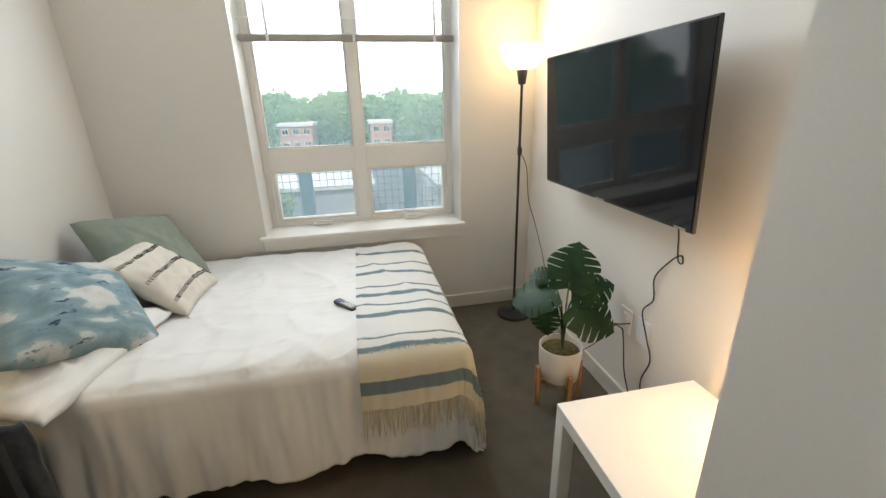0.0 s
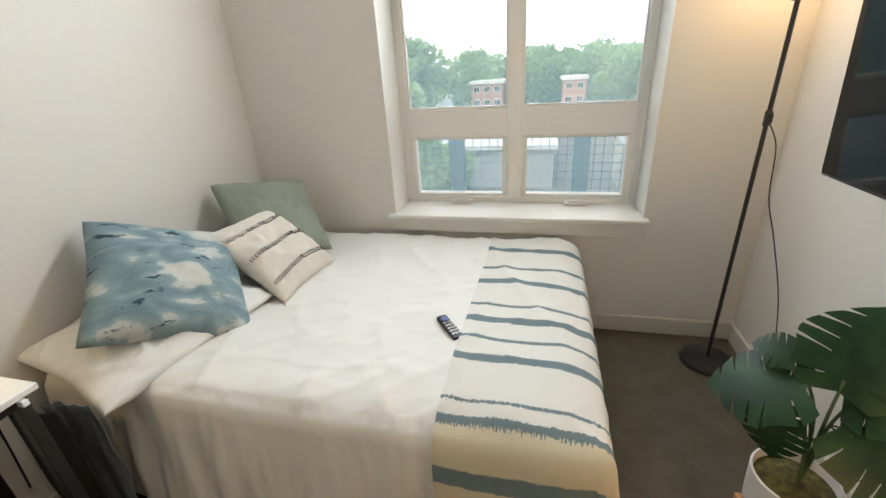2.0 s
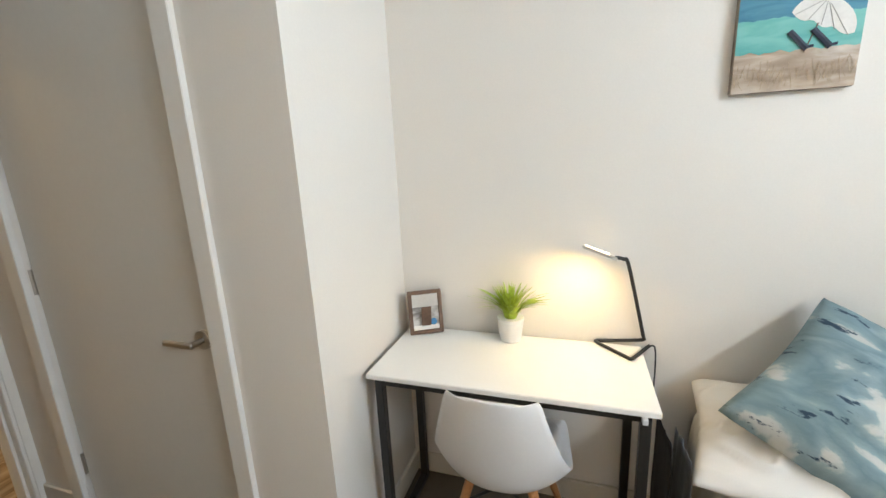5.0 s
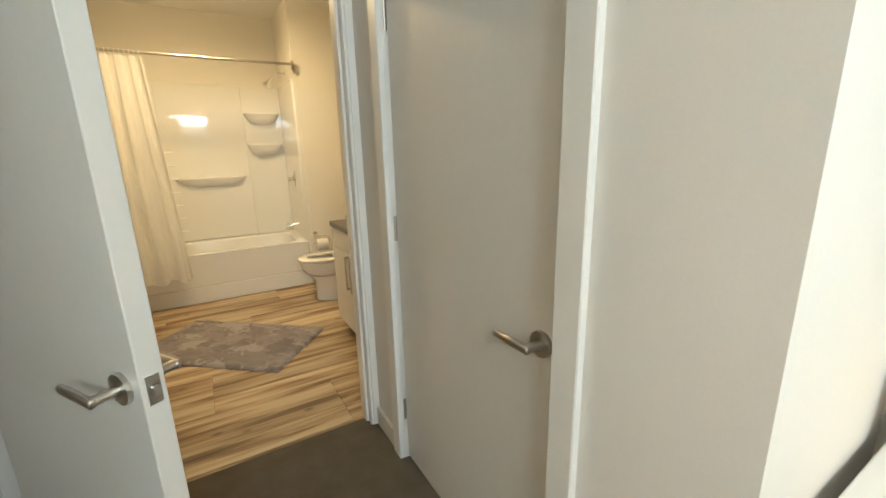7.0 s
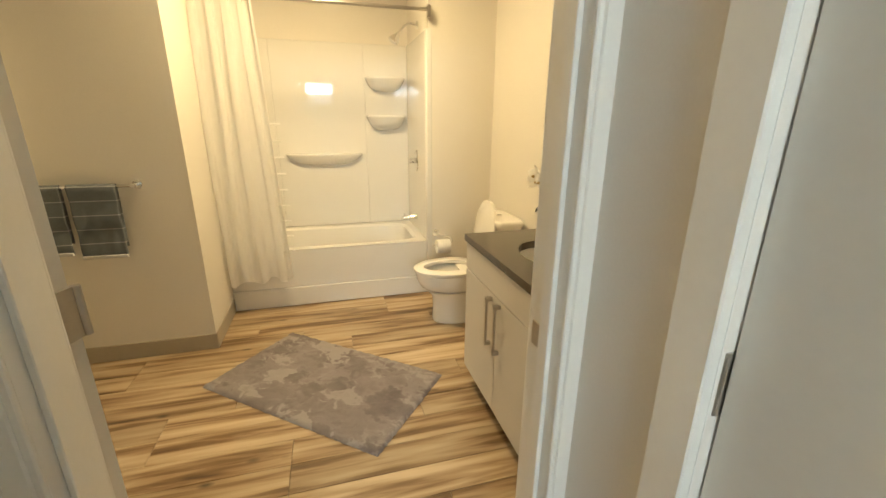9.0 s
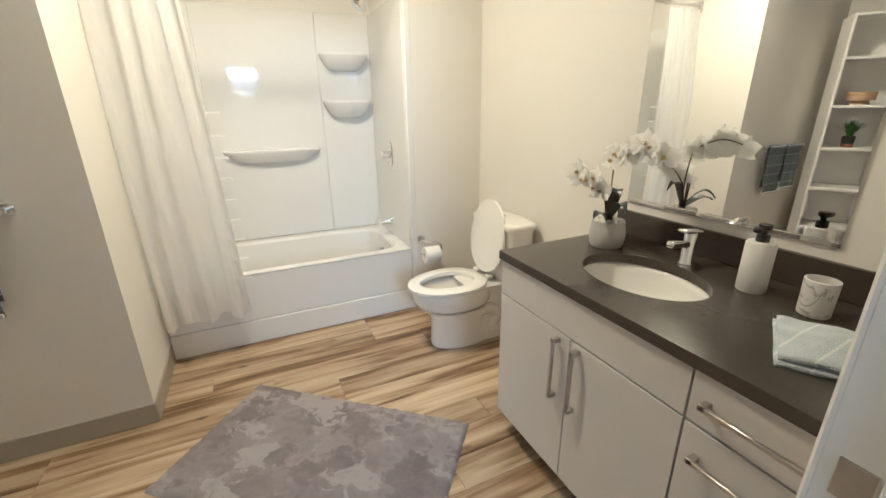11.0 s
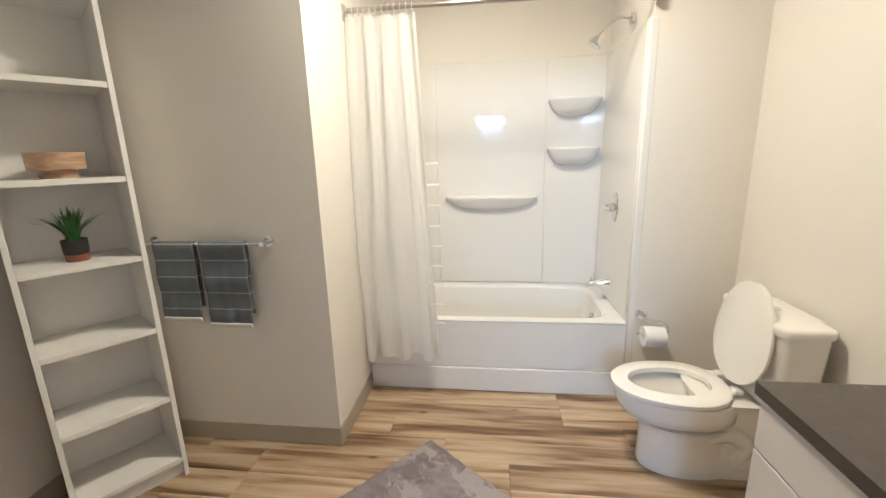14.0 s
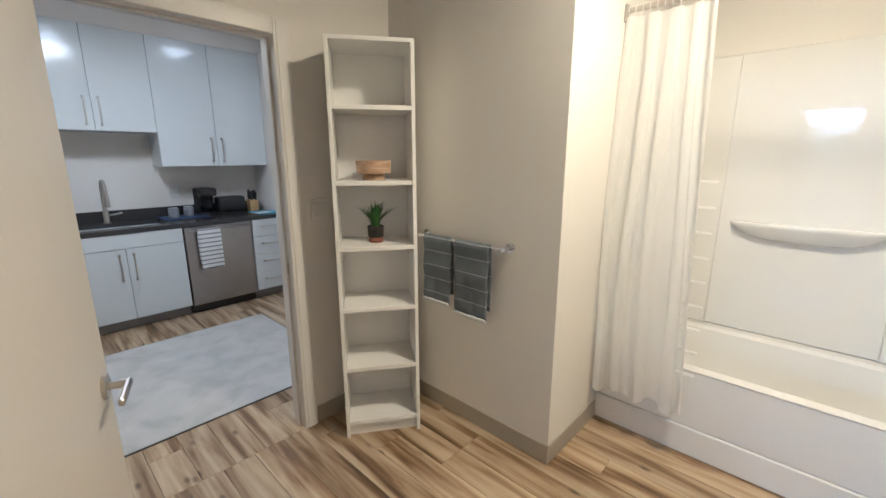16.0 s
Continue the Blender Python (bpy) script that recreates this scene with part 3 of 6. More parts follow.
car(2.2, 24.0, 8, (0.10, 0.20, 0.45), "blue")
car(3.6, 20.0, 12, (0.45, 0.06, 0.05), "red")
car(-3.0, 22.0, -5, (0.6, 0.6, 0.62), "silver")
car(-7.5, 21.5, -5, (0.7, 0.7, 0.7), "white")
car(7.5, 20.5, 10, (0.1, 0.1, 0.11), "dark")
rail = thing("balcony_railing", (0.2, 3.75, 0.0), "dark steel railing with welded wire mesh outside the window", "railing")
RAILM = mat("railing_steel", (0.10, 0.16, 0.20), 0.5, 0, 0.05, 10)
structure("ledge", box((-4, 3.45, -0.35), (4.4, 3.9, -0.25)), mat("concrete_ledge", (0.4, 0.4, 0.38), 0.85, 0, 0.1, 6, 0.2), "concrete ledge outside the window")
for x in (-1.9, -0.47, 0.42, 1.6):
    part("post", box((x - 0.055, -0.03, -0.25), (x + 0.055, 0.03, 1.02), 0.005), RAILM, rail)
part("top_rail", box((-3, -0.03, 1.02), (3, 0.03, 1.06), 0.005), RAILM, rail)
bm = bmesh.new()
for k in range(44):
    x = -1.35 + k * 0.062
    box((x - 0.0025, 0.035, -0.2), (x + 0.0025, 0.04, 1.02), 0, bm)
for k in range(20):
    z = -0.2 + k * 0.062
    box((-1.4, 0.04, z - 0.0025), (1.4, 0.045, z + 0.0025), 0, bm)
tagged(part("wire_mesh", bm, RAILM, rail, "welded wire mesh"), kind="stuff")

hz = part("backdrop", box((-320, 214, -8), (320, 214.5, 230)), mat("bright_evening_sky", (0.90, 0.95, 1.0), 1.0, emit=4.0))
tagged(hz, "pale bright evening sky beyond the trees", kind="structure")

# ---- bed ----
LINEN = mat("white_linen", (0.76, 0.745, 0.715), 0.85, 0, 0.03, 5, 0.35, 420, 0.2)
def add_crumple(m, scale, depth, stretch=(1, 1, 1)):
    """Soft ridged creases over the fine weave of a cloth."""
    t = m.node_tree
    b = t.nodes["Principled BSDF"]
    was = b.inputs["Normal"].links[0].from_socket
    co, mp, n, ab, bp = (t.nodes.new("ShaderNode" + k) for k in ("TexCoord", "Mapping", "TexNoise", "Math", "Bump"))
    mp.inputs["Scale"].default_value = stretch
    n.inputs["Scale"].default_value, n.inputs["Detail"].default_value, n.inputs["Distortion"].default_value = scale, 3.0, 1.2
    n.noise_type, n.normalize = "RIDGED_MULTIFRACTAL", True
    ab.operation, ab.inputs[1].default_value = "MULTIPLY", 1.0
    bp.inputs["Strength"].default_value, bp.inputs["Distance"].default_value = 0.9, depth
    t.links.new(co.outputs["Object"], mp.inputs[0])
    t.links.new(mp.outputs[0], n.inputs["Vector"])
    t.links.new(n.outputs["Fac"], ab.inputs[0])
    t.links.new(ab.outputs[0], bp.inputs["Height"])
    t.links.new(was, bp.inputs["Normal"])
    t.links.new(bp.outputs[0], b.inputs["Normal"])


add_crumple(LINEN, 3.2, 0.012, (1, 2.4, 0.5))
BX, BY, BZ = 0.52, 1.475, 0.545     # foot edge, near edge, top


def drape(u, v, lift=0.0, amp=1.0, round_r=0.05):
    """A point of cloth laid over the bed: u along x past the foot, v towards the room past the near edge."""
    du, dv = max(0.0, u - BX), max(0.0, BY - v)
    drop = math.hypot(du, dv)
    x, y = min(u, BX), max(v, BY)
    n = noise.noise((u * 3, v * 3, 1.0 + lift))
    if drop < 1e-6:
        near = min(BX - u, v - BY)
        z = BZ + lift + 0.010 * noise.noise((u * 2.3, v * 2.3, 4)) + 0.006 * noise.noise((u * 9, v * 7, 2)) * amp
        z += amp * (0.013 * (1 - abs(noise.noise((u * 3.2 + v * 1.4, v * 2.2, 11)))) ** 6 + 0.008 * (1 - abs(noise.noise((u * 6 - v * 5, v * 4, 15)))) ** 5)
        z -= 0.02 * max(0, 1 - near / 0.10) ** 2
        return Vector((x, y, z))
    cx, cy = (du / drop, -dv / drop)
    k = min(1.0, drop / round_r)
    al = u * cy * cy + v * cx * cx
    fold = (0.034 * noise.noise((al * 6.5, 2.0, 7 + drop)) + 0.022 * noise.noise((al * 15, 5.0, 3 + 2 * drop)) + 0.008 * noise.noise((al * 34, drop * 6, 9))) * min(1, drop / 0.22) * amp
    out = 0.035 * math.sin(k * math.pi / 2) + 0.11 * drop + fold + lift
    z = max(0.035, BZ + lift * (1 - k) - 0.02 - round_r * 0.25 * k - max(0, drop - round_r * 0.3))
    return Vector((x + cx * out, y + cy * out, z))


def cloth(u0, u1, v0, v1, nu, nv, lift, amp=1.0, hem=0.0):
    bm = bmesh.new()
    uv = bm.loops.layers.uv.new("uv")
    rows = []
    for i in range(nu + 1):
        row = []
        for j in range(nv + 1):
            a, b = i / nu, j / nv
            vv = v1 + (v0 - v1) * b + hem * b * noise.noise((a * 9, 3.0, 1))
            row.append((bm.verts.new(drape(u0 + (u1 - u0) * a + hem * a * noise.noise((b * 8, 1.0, 5)), vv, lift, amp)), a, b))
        rows.append(row)
    for i in range(nu):
        for j in range(nv):
            q = (rows[i][j], rows[i + 1][j], rows[i + 1][j + 1], rows[i][j + 1])
            f = bm.faces.new([p[0] for p in q])
            for l, p in zip(f.loops, q):
                l[uv].uv = (p[1], p[2])
    return bm


bed = thing("bed", (-0.39, 2.11, 0), "full size bed with dark frame pushed into the corner", "bed")
part("mattress", box((-0.87, -0.63, 0.24), (0.87, 0.62, 0.52), 0.04, None, None, 3), LINEN, bed, "white mattress")
part("frame", boxes(((-0.87, -0.62, 0.17), (0.87, -0.58, 0.24)), ((-0.87, 0.58, 0.17), (0.87, 0.62, 0.24)), ((-0.87, -0.58, 0.17), (-0.83, 0.58, 0.24)), ((0.83, -0.58, 0.17), (0.87, 0.58, 0.24))), BLACK, bed, "black metal bed frame")
for x in (-0.83, 0.0, 0.80):
    for y in (-0.56, 0.56):
        part("leg", tube([(x, y, 0), (x, y, 0.18)], 0.02, 10), BLACK, bed)
spread = cloth(-1.255, BX + 0.45, BY - 0.43, 2.735, 220, 150, 0.0, 1.0, 0.05)
bs = part("bedspread", spread, LINEN, None, "", 180)
tagged(bs, "white rumpled cotton bedspread hanging over the bed", "bedspread")
SOL = bs.modifiers.new("thickness", "SOLIDIFY")
SOL.thickness, SOL.offset = 0.004, -1

STRIPES = [(0.0, "w"), (0.085, "b"), (0.115, "w"), (0.234, "b"), (0.25, "w"), (0.324, "b"), (0.35, "w"), (0.46, "b"), (0.471, "w"), (0.52, "b"), (0.548, "w"), (0.612, "b"), (0.623, "w"), (0.676, "b"), (0.702, "w"), (0.805, "b"), (0.813, "w"), (0.843, "b"), (0.856, "c"), (0.911, "b"), (0.95, "c")]
TONE = {"c": (0.63, 0.57, 0.44), "w": (0.70, 0.685, 0.645), "b": (0.17, 0.225, 0.245)}
THROW = mat("striped_throw", (1, 1, 1), 0.95, 0, 0.0, 5, 0.6, 380, 0.1)
tt = THROW.node_tree
tu, tn, ts, tm, tr, tx = (tt.nodes.new(k) for k in ("ShaderNodeUVMap", "ShaderNodeTexNoise", "ShaderNodeSeparateXYZ", "ShaderNodeMath", "ShaderNodeValToRGB", "ShaderNodeMath"))
tu.uv_map, tn.inputs["Scale"].default_value = "uv", 170
tm.operation, tm.inputs[1].default_value = "MULTIPLY_ADD", 0.016
tx.operation, tx.inputs[1].default_value = "SUBTRACT", 0.008
tt.links.new(tu.outputs[0], ts.inputs[0])
tt.links.new(tu.outputs[0], tn.inputs["Vector"])
tt.links.new(tn.outputs["Fac"], tm.inputs[0])
tt.links.new(ts.outputs["Y"], tm.inputs[2])
tt.links.new(tm.outputs[0], tx.inputs[0])
tt.links.new(tx.outputs[0], tr.inputs[0])
tr.color_ramp.interpolation = "CONSTANT"
while len(tr.color_ramp.elements) < len(STRIPES):
    tr.color_ramp.elements.new(0.5)
for e, (p, c) in zip(tr.color_ramp.elements, STRIPES):
    e.position, e.color = p, (*TONE[c], 1)
tt.links.new(tr.outputs[0], tt.nodes["Principled BSDF"].inputs["Base Color"])
V0T, U1T = BY - 0.20, BX + 0.30
throw = thing("throw_blanket", (0.3, 2.1, BZ), "cream throw with slate blue stripes across the bed foot", "blanket")
bm = cloth(0.115, U1T, V0T, 2.73, 70, 120, 0.012, 0.9)
part("blanket_cloth", bm, THROW, throw, "", 180).matrix_parent_inverse = Matrix.Translation((-0.3, -2.1, -BZ))
bm = bmesh.new()
rng = random.Random(4)
for k in range(64):
    u = 0.12 + (U1T - 0.12) * k / 63
    p = drape(u, V0T + 0.004, 0.014, 0.9)
    q = p + Vector((rng.uniform(-0.012, 0.012), rng.uniform(-0.012, 0.006), -rng.uniform(0.10, 0.14)))
    tube([p, (p + q) / 2 + Vector((rng.uniform(-0.006, 0.006), -0.004, 0)), q], 0.0042, 5, bm, 0.0026)
part("fringe", bm, mat("throw_fringe", (0.62, 0.55, 0.41), 0.95, 0, 0.1, 30), throw, "cream tasselled fringe").matrix_parent_inverse = Matrix.Translation((-0.3, -2.1, -BZ))


def cushion_mesh(w, h, t, n=34, seed=1, pinch=0.125, crease=0.010):
    bm = bmesh.new()
    uv = bm.loops.layers.uv.new("uv")

    def at(i, j, s):
        a, b = 2 * i / n - 1, 2 * j / n - 1
        e = max(0.0, (1 - a * a) * (1 - b * b)) ** 0.47
        wr = (0.020 * noise.noise((a * 2.2 + seed, b * 2.2, s)) + 0.010 * noise.noise((a * 5 + seed, b * 5, s))) * e + crease * (1 - abs(noise.noise((a * 2.6 + seed, b * 2.6 + a, s * 3)))) ** 7 * e
        k = 1 - 0.06 * (a * b) ** 4
        return Vector((a * k * w / 2 * (1 - pinch * (1 - b * b)), b * k * h / 2 * (1 - pinch * (1 - a * a)), s * (t / 2 * e + wr)))
    for s in (1, -1):
        g = [[bm.verts.new(at(i, j, s)) for j in range(n + 1)] for i in range(n + 1)]
        for i in range(n):
            for j in range(n):
                f = bm.faces.new((g[i][j], g[i + 1][j], g[i + 1][j + 1], g[i][j + 1]))
                for l, (p, q) in zip(f.loops, ((i, j), (i + 1, j), (i + 1, j + 1), (i, j + 1))):
                    l[uv].uv = (p / n, q / n)
    bmesh.ops.remove_doubles(bm, verts=bm.verts[:], dist=0.0008)
    return bm, at


def basis(c, ux, uy):
    """A pose whose x and y run along the given directions."""
    x = Vector(ux).normalized()
    z = x.cross(Vector(uy)).normalized()
    y = z.cross(x)
    return Matrix((( x.x, y.x, z.x, c[0]), (x.y, y.y, z.y, c[1]), (x.z, y.z, z.z, c[2]), (0, 0, 0, 1)))


SAGE = mat("sage_velvet", (0.25, 0.28, 0.235), 0.9, 0, 0.18, 4, 0.3, 300, 0.2)
MARBLE = ramp_mat("blue_abstract_print", [(0.30, (0.60, 0.57, 0.52)), (0.385, (0.50, 0.52, 0.50)), (0.41, (0.25, 0.335, 0.36)), (0.48, (0.155, 0.235, 0.265)), (0.565, (0.23, 0.32, 0.345)), (0.59, (0.46, 0.48, 0.47)), (0.69, (0.60, 0.57, 0.52))], 1.9, 0.85, 15, 0.35, (1.0, 1.9, 1), 0.2, "UV")


def add_streaks(m, scale, stretch, low, high, colour):
    """Broken dark brush strokes over a printed cloth."""
    t = m.node_tree
    b = t.nodes["Principled BSDF"]
    was = b.inputs["Base Color"].links[0].from_socket
    co, mp, n, rr, mx = (t.nodes.new("ShaderNode" + k) for k in ("TexCoord", "Mapping", "TexNoise", "MapRange", "Mix"))
    mp.inputs["Scale"].default_value, mp.inputs["Location"].default_value = stretch, (3.1, 1.7, 0)
    mp.inputs["Rotation"].default_value = (0, 0, radians(-14))
    n.inputs["Scale"].default_value, n.inputs["Detail"].default_value, n.inputs["Roughness"].default_value = scale, 10, 0.62
    rr.inputs["From Min"].default_value, rr.inputs["From Max"].default_value = low, high
    mx.data_type = "RGBA"
    t.links.new(co.outputs["UV"], mp.inputs[0])
    t.links.new(mp.outputs[0], n.inputs["Vector"])
    t.links.new(n.outputs["Fac"], rr.inputs["Value"])
    t.links.new(rr.outputs[0], mx.inputs["Factor"])
    t.links.new(was, mx.inputs["A"])
    mx.inputs["B"].default_value = (*colour, 1)
    t.links.new(mx.outputs["Result"], b.inputs["Base Color"])


add_streaks(MARBLE, 4.2, (1.0, 2.6, 1), 0.60, 0.63, (0.022, 0.05, 0.085))
CREAM = mat("cream_woven", (0.68, 0.63, 0.55), 0.95, 0, 0.05, 8, 0.5, 260, 0.1)


def cushion(name, label, c, ux, uy, w, h, t, material, seed):
    ob = thing(name, basis(c, ux, uy), label, "pillow")
    bm, at = cushion_mesh(w, h, t, 34, seed)
    part("cover", bm, material, ob, "", 180)
    return ob, at


bm, at = cushion_mesh(0.70, 0.50, 0.13, 56, 9, 0.11, 0.036)
for k, (c, ux, uy, lab) in enumerate((((-1.0, 1.70, 0.598), (0.22, 1, 0.08), (-0.9, 0.2, 0.16), "white bed pillow with rumpled case by the wall"), ((-1.03, 2.32, 0.61), (0.0, 1, 0.02), (-0.9, 0.0, 0.35), "white bed pillow under the sage cushion"))):
    ob = thing("bed_pillow", basis(c, ux, uy), lab, "pillow", "white bed pillows")
    part("cover", bm.copy(), LINEN, ob, "", 180)
bm.free()
cushion("sage_cushion", "sage green velvet cushion leaning in the corner", (-0.965, 2.415, 0.755), (0.25, 0.34, -0.07), (-0.26, 0.23, 0.28), 0.50, 0.50, 0.23, SAGE, 2)
cushion("blue_cushion", "cushion with blue grey and white abstract print", (-0.965, 1.775, 0.735), (0.27, 0.377, -0.195), (-0.15, 0.38, 0.18), 0.55, 0.54, 0.22, MARBLE, 5)
wc, at = cushion("cream_cushion", "cream woven cushion with dark stitched bands and tassels", (-0.805, 2.175, 0.69), (0.02, 0.97, -0.03), (-0.33, -0.06, 0.27), 0.46, 0.46, 0.15, CREAM, 7)
YARN = mat("charcoal_yarn", (0.06, 0.055, 0.05), 0.9)
for b in (-0.62, -0.02, 0.55):
    bm = bmesh.new()
    for k in range(40):
        a = -0.90 + 1.80 * k / 39
        for s2, turn in ((0.0, 40), (0.05, -40)):
            p = at((a + 1) * 17, (b + s2 + 1) * 17, 1) + Vector((0, 0, 0.0015))
            box((-0.0012, -0.0055, -0.002), (0.0012, 0.0055, 0.0008), 0, bm, Matrix.Translation(p) @ pose(0, 0, 0, 0, 0, turn))
    tagged(part("stitched_band", bm, YARN, wc, "charcoal stitched band"), kind="stuff")
for a, b in ((-1, -1), (1, -1), (-1, 1), (1, 1)):
    bm = bmesh.new()
    o = Vector((a * 0.222, b * 0.222, 0.0))
    tube([o, o + Vector((a * 0.012, b * 0.012, 0.004))], 0.009, 8, bm)
    for k in range(16):
        g = k * 0.39
        e = o + Vector((a * 0.05 + 0.014 * math.cos(g), b * 0.035 + 0.014 * math.sin(g), 0.012 * math.cos(g * 2)))
        tube([o + Vector((a * 0.01, b * 0.01, 0.003)), e], 0.004, 5, bm, 0.003)
    part("tassel", bm, CREAM, wc, "cream yarn tassel")
remote = thing("remote_control", pose(0.068, 1.878, BZ + 0.012, 0, 0, -52), "slim black remote control lying on the bedspread", "remote")
part("shell", box((-0.075, -0.02, 0.0), (0.075, 0.02, 0.018), 0.006, None, None, 2), BLACK, remote, "", 40)
for k in range(5):
    for j in (-0.011, 0.0, 0.011):
        part("button", lathe([(0.004, 0.0175), (0.004, 0.020), (0.002, 0.0205)], 10, (-0.02 + k * 0.018, j, 0)), mat("purple_key", (0.16, 0.10, 0.3), 0.5) if k == 0 and j == 0 else STEEL, remote)
part("navigation_pad", lathe([(0.014, 0.0175), (0.014, 0.0205), (0.008, 0.021)], 20, (-0.045, 0, 0)), mat("blue_key", (0.10, 0.12, 0.30), 0.5), remote, "blue navigation pad")

# ---- television ----
tv = thing("television", pose(1.205, 1.695, 1.345, 0, -3.6, 0), "large black flat television mounted on the wall", "television")
part("panel", box((0.0, -0.537, -0.318), (0.014, 0.537, 0.318), 0.003), BLACK, tv, "", 40)
part("screen", box((-0.003, -0.530, -0.306), (0.0, 0.530, 0.312)), SCREEN, tv, "dark glossy screen")
part("rear_housing", box((0.014, -0.33, -0.25), (0.055, 0.40, 0.12), 0.012), BLACK, tv)
part("wall_bracket", box((0.055, -0.2, -0.12), (0.155, 0.2, 0.08), 0.004), BLACK, tv)
part("badge", box((-0.0045, -0.03, -0.316), (-0.0005, 0.03, -0.308)), STEEL, tv)
part("badge", box((-0.0045, -0.505, -0.314), (-0.0005, -0.455, -0.307)), STEEL, tv)


def cable(name, pts, label, r=0.0032):
    ob = part(name, tube(smooth_path(pts, 7), r, 7), BLACK, None, "", 60)
    return tagged(ob, label, "cable")


cable("tv_cable", [(1.335, 1.37, 1.05), (1.355, 1.36, 0.97), (1.36, 1.345, 0.86), (1.355, 1.315, 0.855), (1.36, 1.33, 0.88), (1.36, 1.38, 0.84), (1.36, 1.45, 0.74), (1.362, 1.44, 0.64), (1.36, 1.49, 0.56), (1.36, 1.44, 0.45), (1.36, 1.40, 0.36), (1.355, 1.43, 0.24), (1.345, 1.40, 0.12), (1.335, 1.42, 0.02), (1.33, 1.48, 0.01)], "black television cable hanging down the wall")
cable("lamp_cord", [(1.20, 2.60, 1.16), (1.25, 2.59, 1.05), (1.26, 2.56, 0.85), (1.30, 2.52, 0.68), (1.34, 2.45, 0.45), (1.345, 2.30, 0.12), (1.345, 2.0, 0.05), (1.34, 1.80, 0.20), (1.36, 1.66, 0.40)], "thin black lamp cord along the wall", 0.0025)
cable("power_cord", [(1.362, 1.56, 0.46), (1.33, 1.60, 0.44), (1.25, 1.72, 0.40), (1.2, 1.80, 0.40), (1.25, 1.74, 0.42), (1.33, 1.60, 0.43), (1.35, 1.58, 0.38), (1.355, 1.55, 0.22), (1.35, 1.50, 0.14), (1.335, 1.40, 0.06), (1.33, 1.30, 0.015)], "black power cord from the wall outlet")
for y, kind in ((1.60, "outlet"), (1.475, "blank")):
    ob = thing("wall_outlet" if kind == "outlet" else "cable_plate", (1.37, y, 0.46), "white wall plate with a power outlet" if kind == "outlet" else "blank white cover plate on the wall", "outlet")
    part("plate", box((-0.008, -0.042, -0.062), (0.0, 0.042, 0.062), 0.003), PLASTIC, ob)
    if kind == "outlet":
        for z in (-0.022, 0.022):
            part("socket", box((-0.011, -0.017, z - 0.015), (-0.0075, 0.017, z + 0.015), 0.003), TRIM, ob)

# ---- floor lamp ----
SHADE = mat("lit_glass_shade", (1.0, 0.80, 0.50), 0.4, emit=3.5)
fl = thing("floor_lamp", (1.193, 2.58, 0), "black torchiere floor lamp, lit, with a frosted bowl", "floor lamp")
part("base", lathe([(0.118, 0), (0.12, 0.008), (0.115, 0.018), (0.05, 0.028), (0.014, 0.036)], 40), BLACK, fl, "", 40)
part("pole", lathe([(0.0085, 0.03), (0.0085, 1.13), (0.013, 1.135), (0.013, 1.185), (0.0085, 1.19), (0.0085, 1.555)], 14), BLACK, fl, "", 40)
part("switch", box((-0.012, -0.018, 1.14), (0.012, 0.0, 1.18), 0.004), BLACK, fl)
part("socket_cup", lathe([(0.016, 1.55), (0.022, 1.555), (0.033, 1.63), (0.03, 1.635)], 24), BLACK, fl, "", 40)
sh = part("shade", lathe([(0.03, 1.632), (0.07, 1.64), (0.105, 1.67), (0.128, 1.72), (0.135, 1.765), (0.131, 1.765), (0.124, 1.722), (0.10, 1.676), (0.066, 1.648), (0.03, 1.642)], 40), SHADE, fl, "glowing frosted white bowl", 60)
sh.visible_shadow = False

# ---- monstera ----
MON = ramp_mat("monstera_leaf", [(0.35, (0.008, 0.026, 0.012)), (0.6, (0.018, 0.052, 0.018)), (0.8, (0.05, 0.095, 0.025))], 9, 0.42, 4, 0.2)
MON.node_tree.nodes["Principled BSDF"].inputs["Specular IOR Level"].default_value = 0.22
STEM = mat("green_stem", (0.05, 0.085, 0.03), 0.5, 0, 0.1, 20)
mp_ = thing("monstera_plant", Matrix.Translation((1.075, 1.665, 0)) @ Matrix.Scale(0.94, 4), "artificial monstera plant in a white pot on a wooden stand", "plant")
part("pot", lathe([(0.088, 0.155), (0.100, 0.165), (0.106, 0.25), (0.110, 0.345), (0.104, 0.347), (0.099, 0.31), (0.0, 0.31)], 44, cap1=False), mat("white_ceramic", (0.76, 0.74, 0.71), 0.45, 0, 0.02), mp_, "white round ceramic pot", 50)
part("soil", lathe([(0.099, 0.30), (0.098, 0.318), (0.05, 0.328), (0.01, 0.33)], 30), ramp_mat("moss", [(0.35, (0.05, 0.04, 0.02)), (0.6, (0.12, 0.11, 0.03)), (0.75, (0.2, 0.17, 0.05))], 40, 0.95, 4), mp_, "mossy filler")
st = part("plant_stand", boxes(((-0.105, -0.011, 0.125), (0.105, 0.011, 0.152)), ((-0.011, -0.105, 0.126), (0.011, 0.105, 0.153)), bevel=0.002), OAKLEG, mp_, "light wood cross stand")
for a in (0, 90, 180, 270):
    part("leg", box((0.112, -0.013, 0.0), (0.132, 0.013, 0.235), 0.004, None, pose(0, 0, 0, 0, 0, a)), OAKLEG, st)


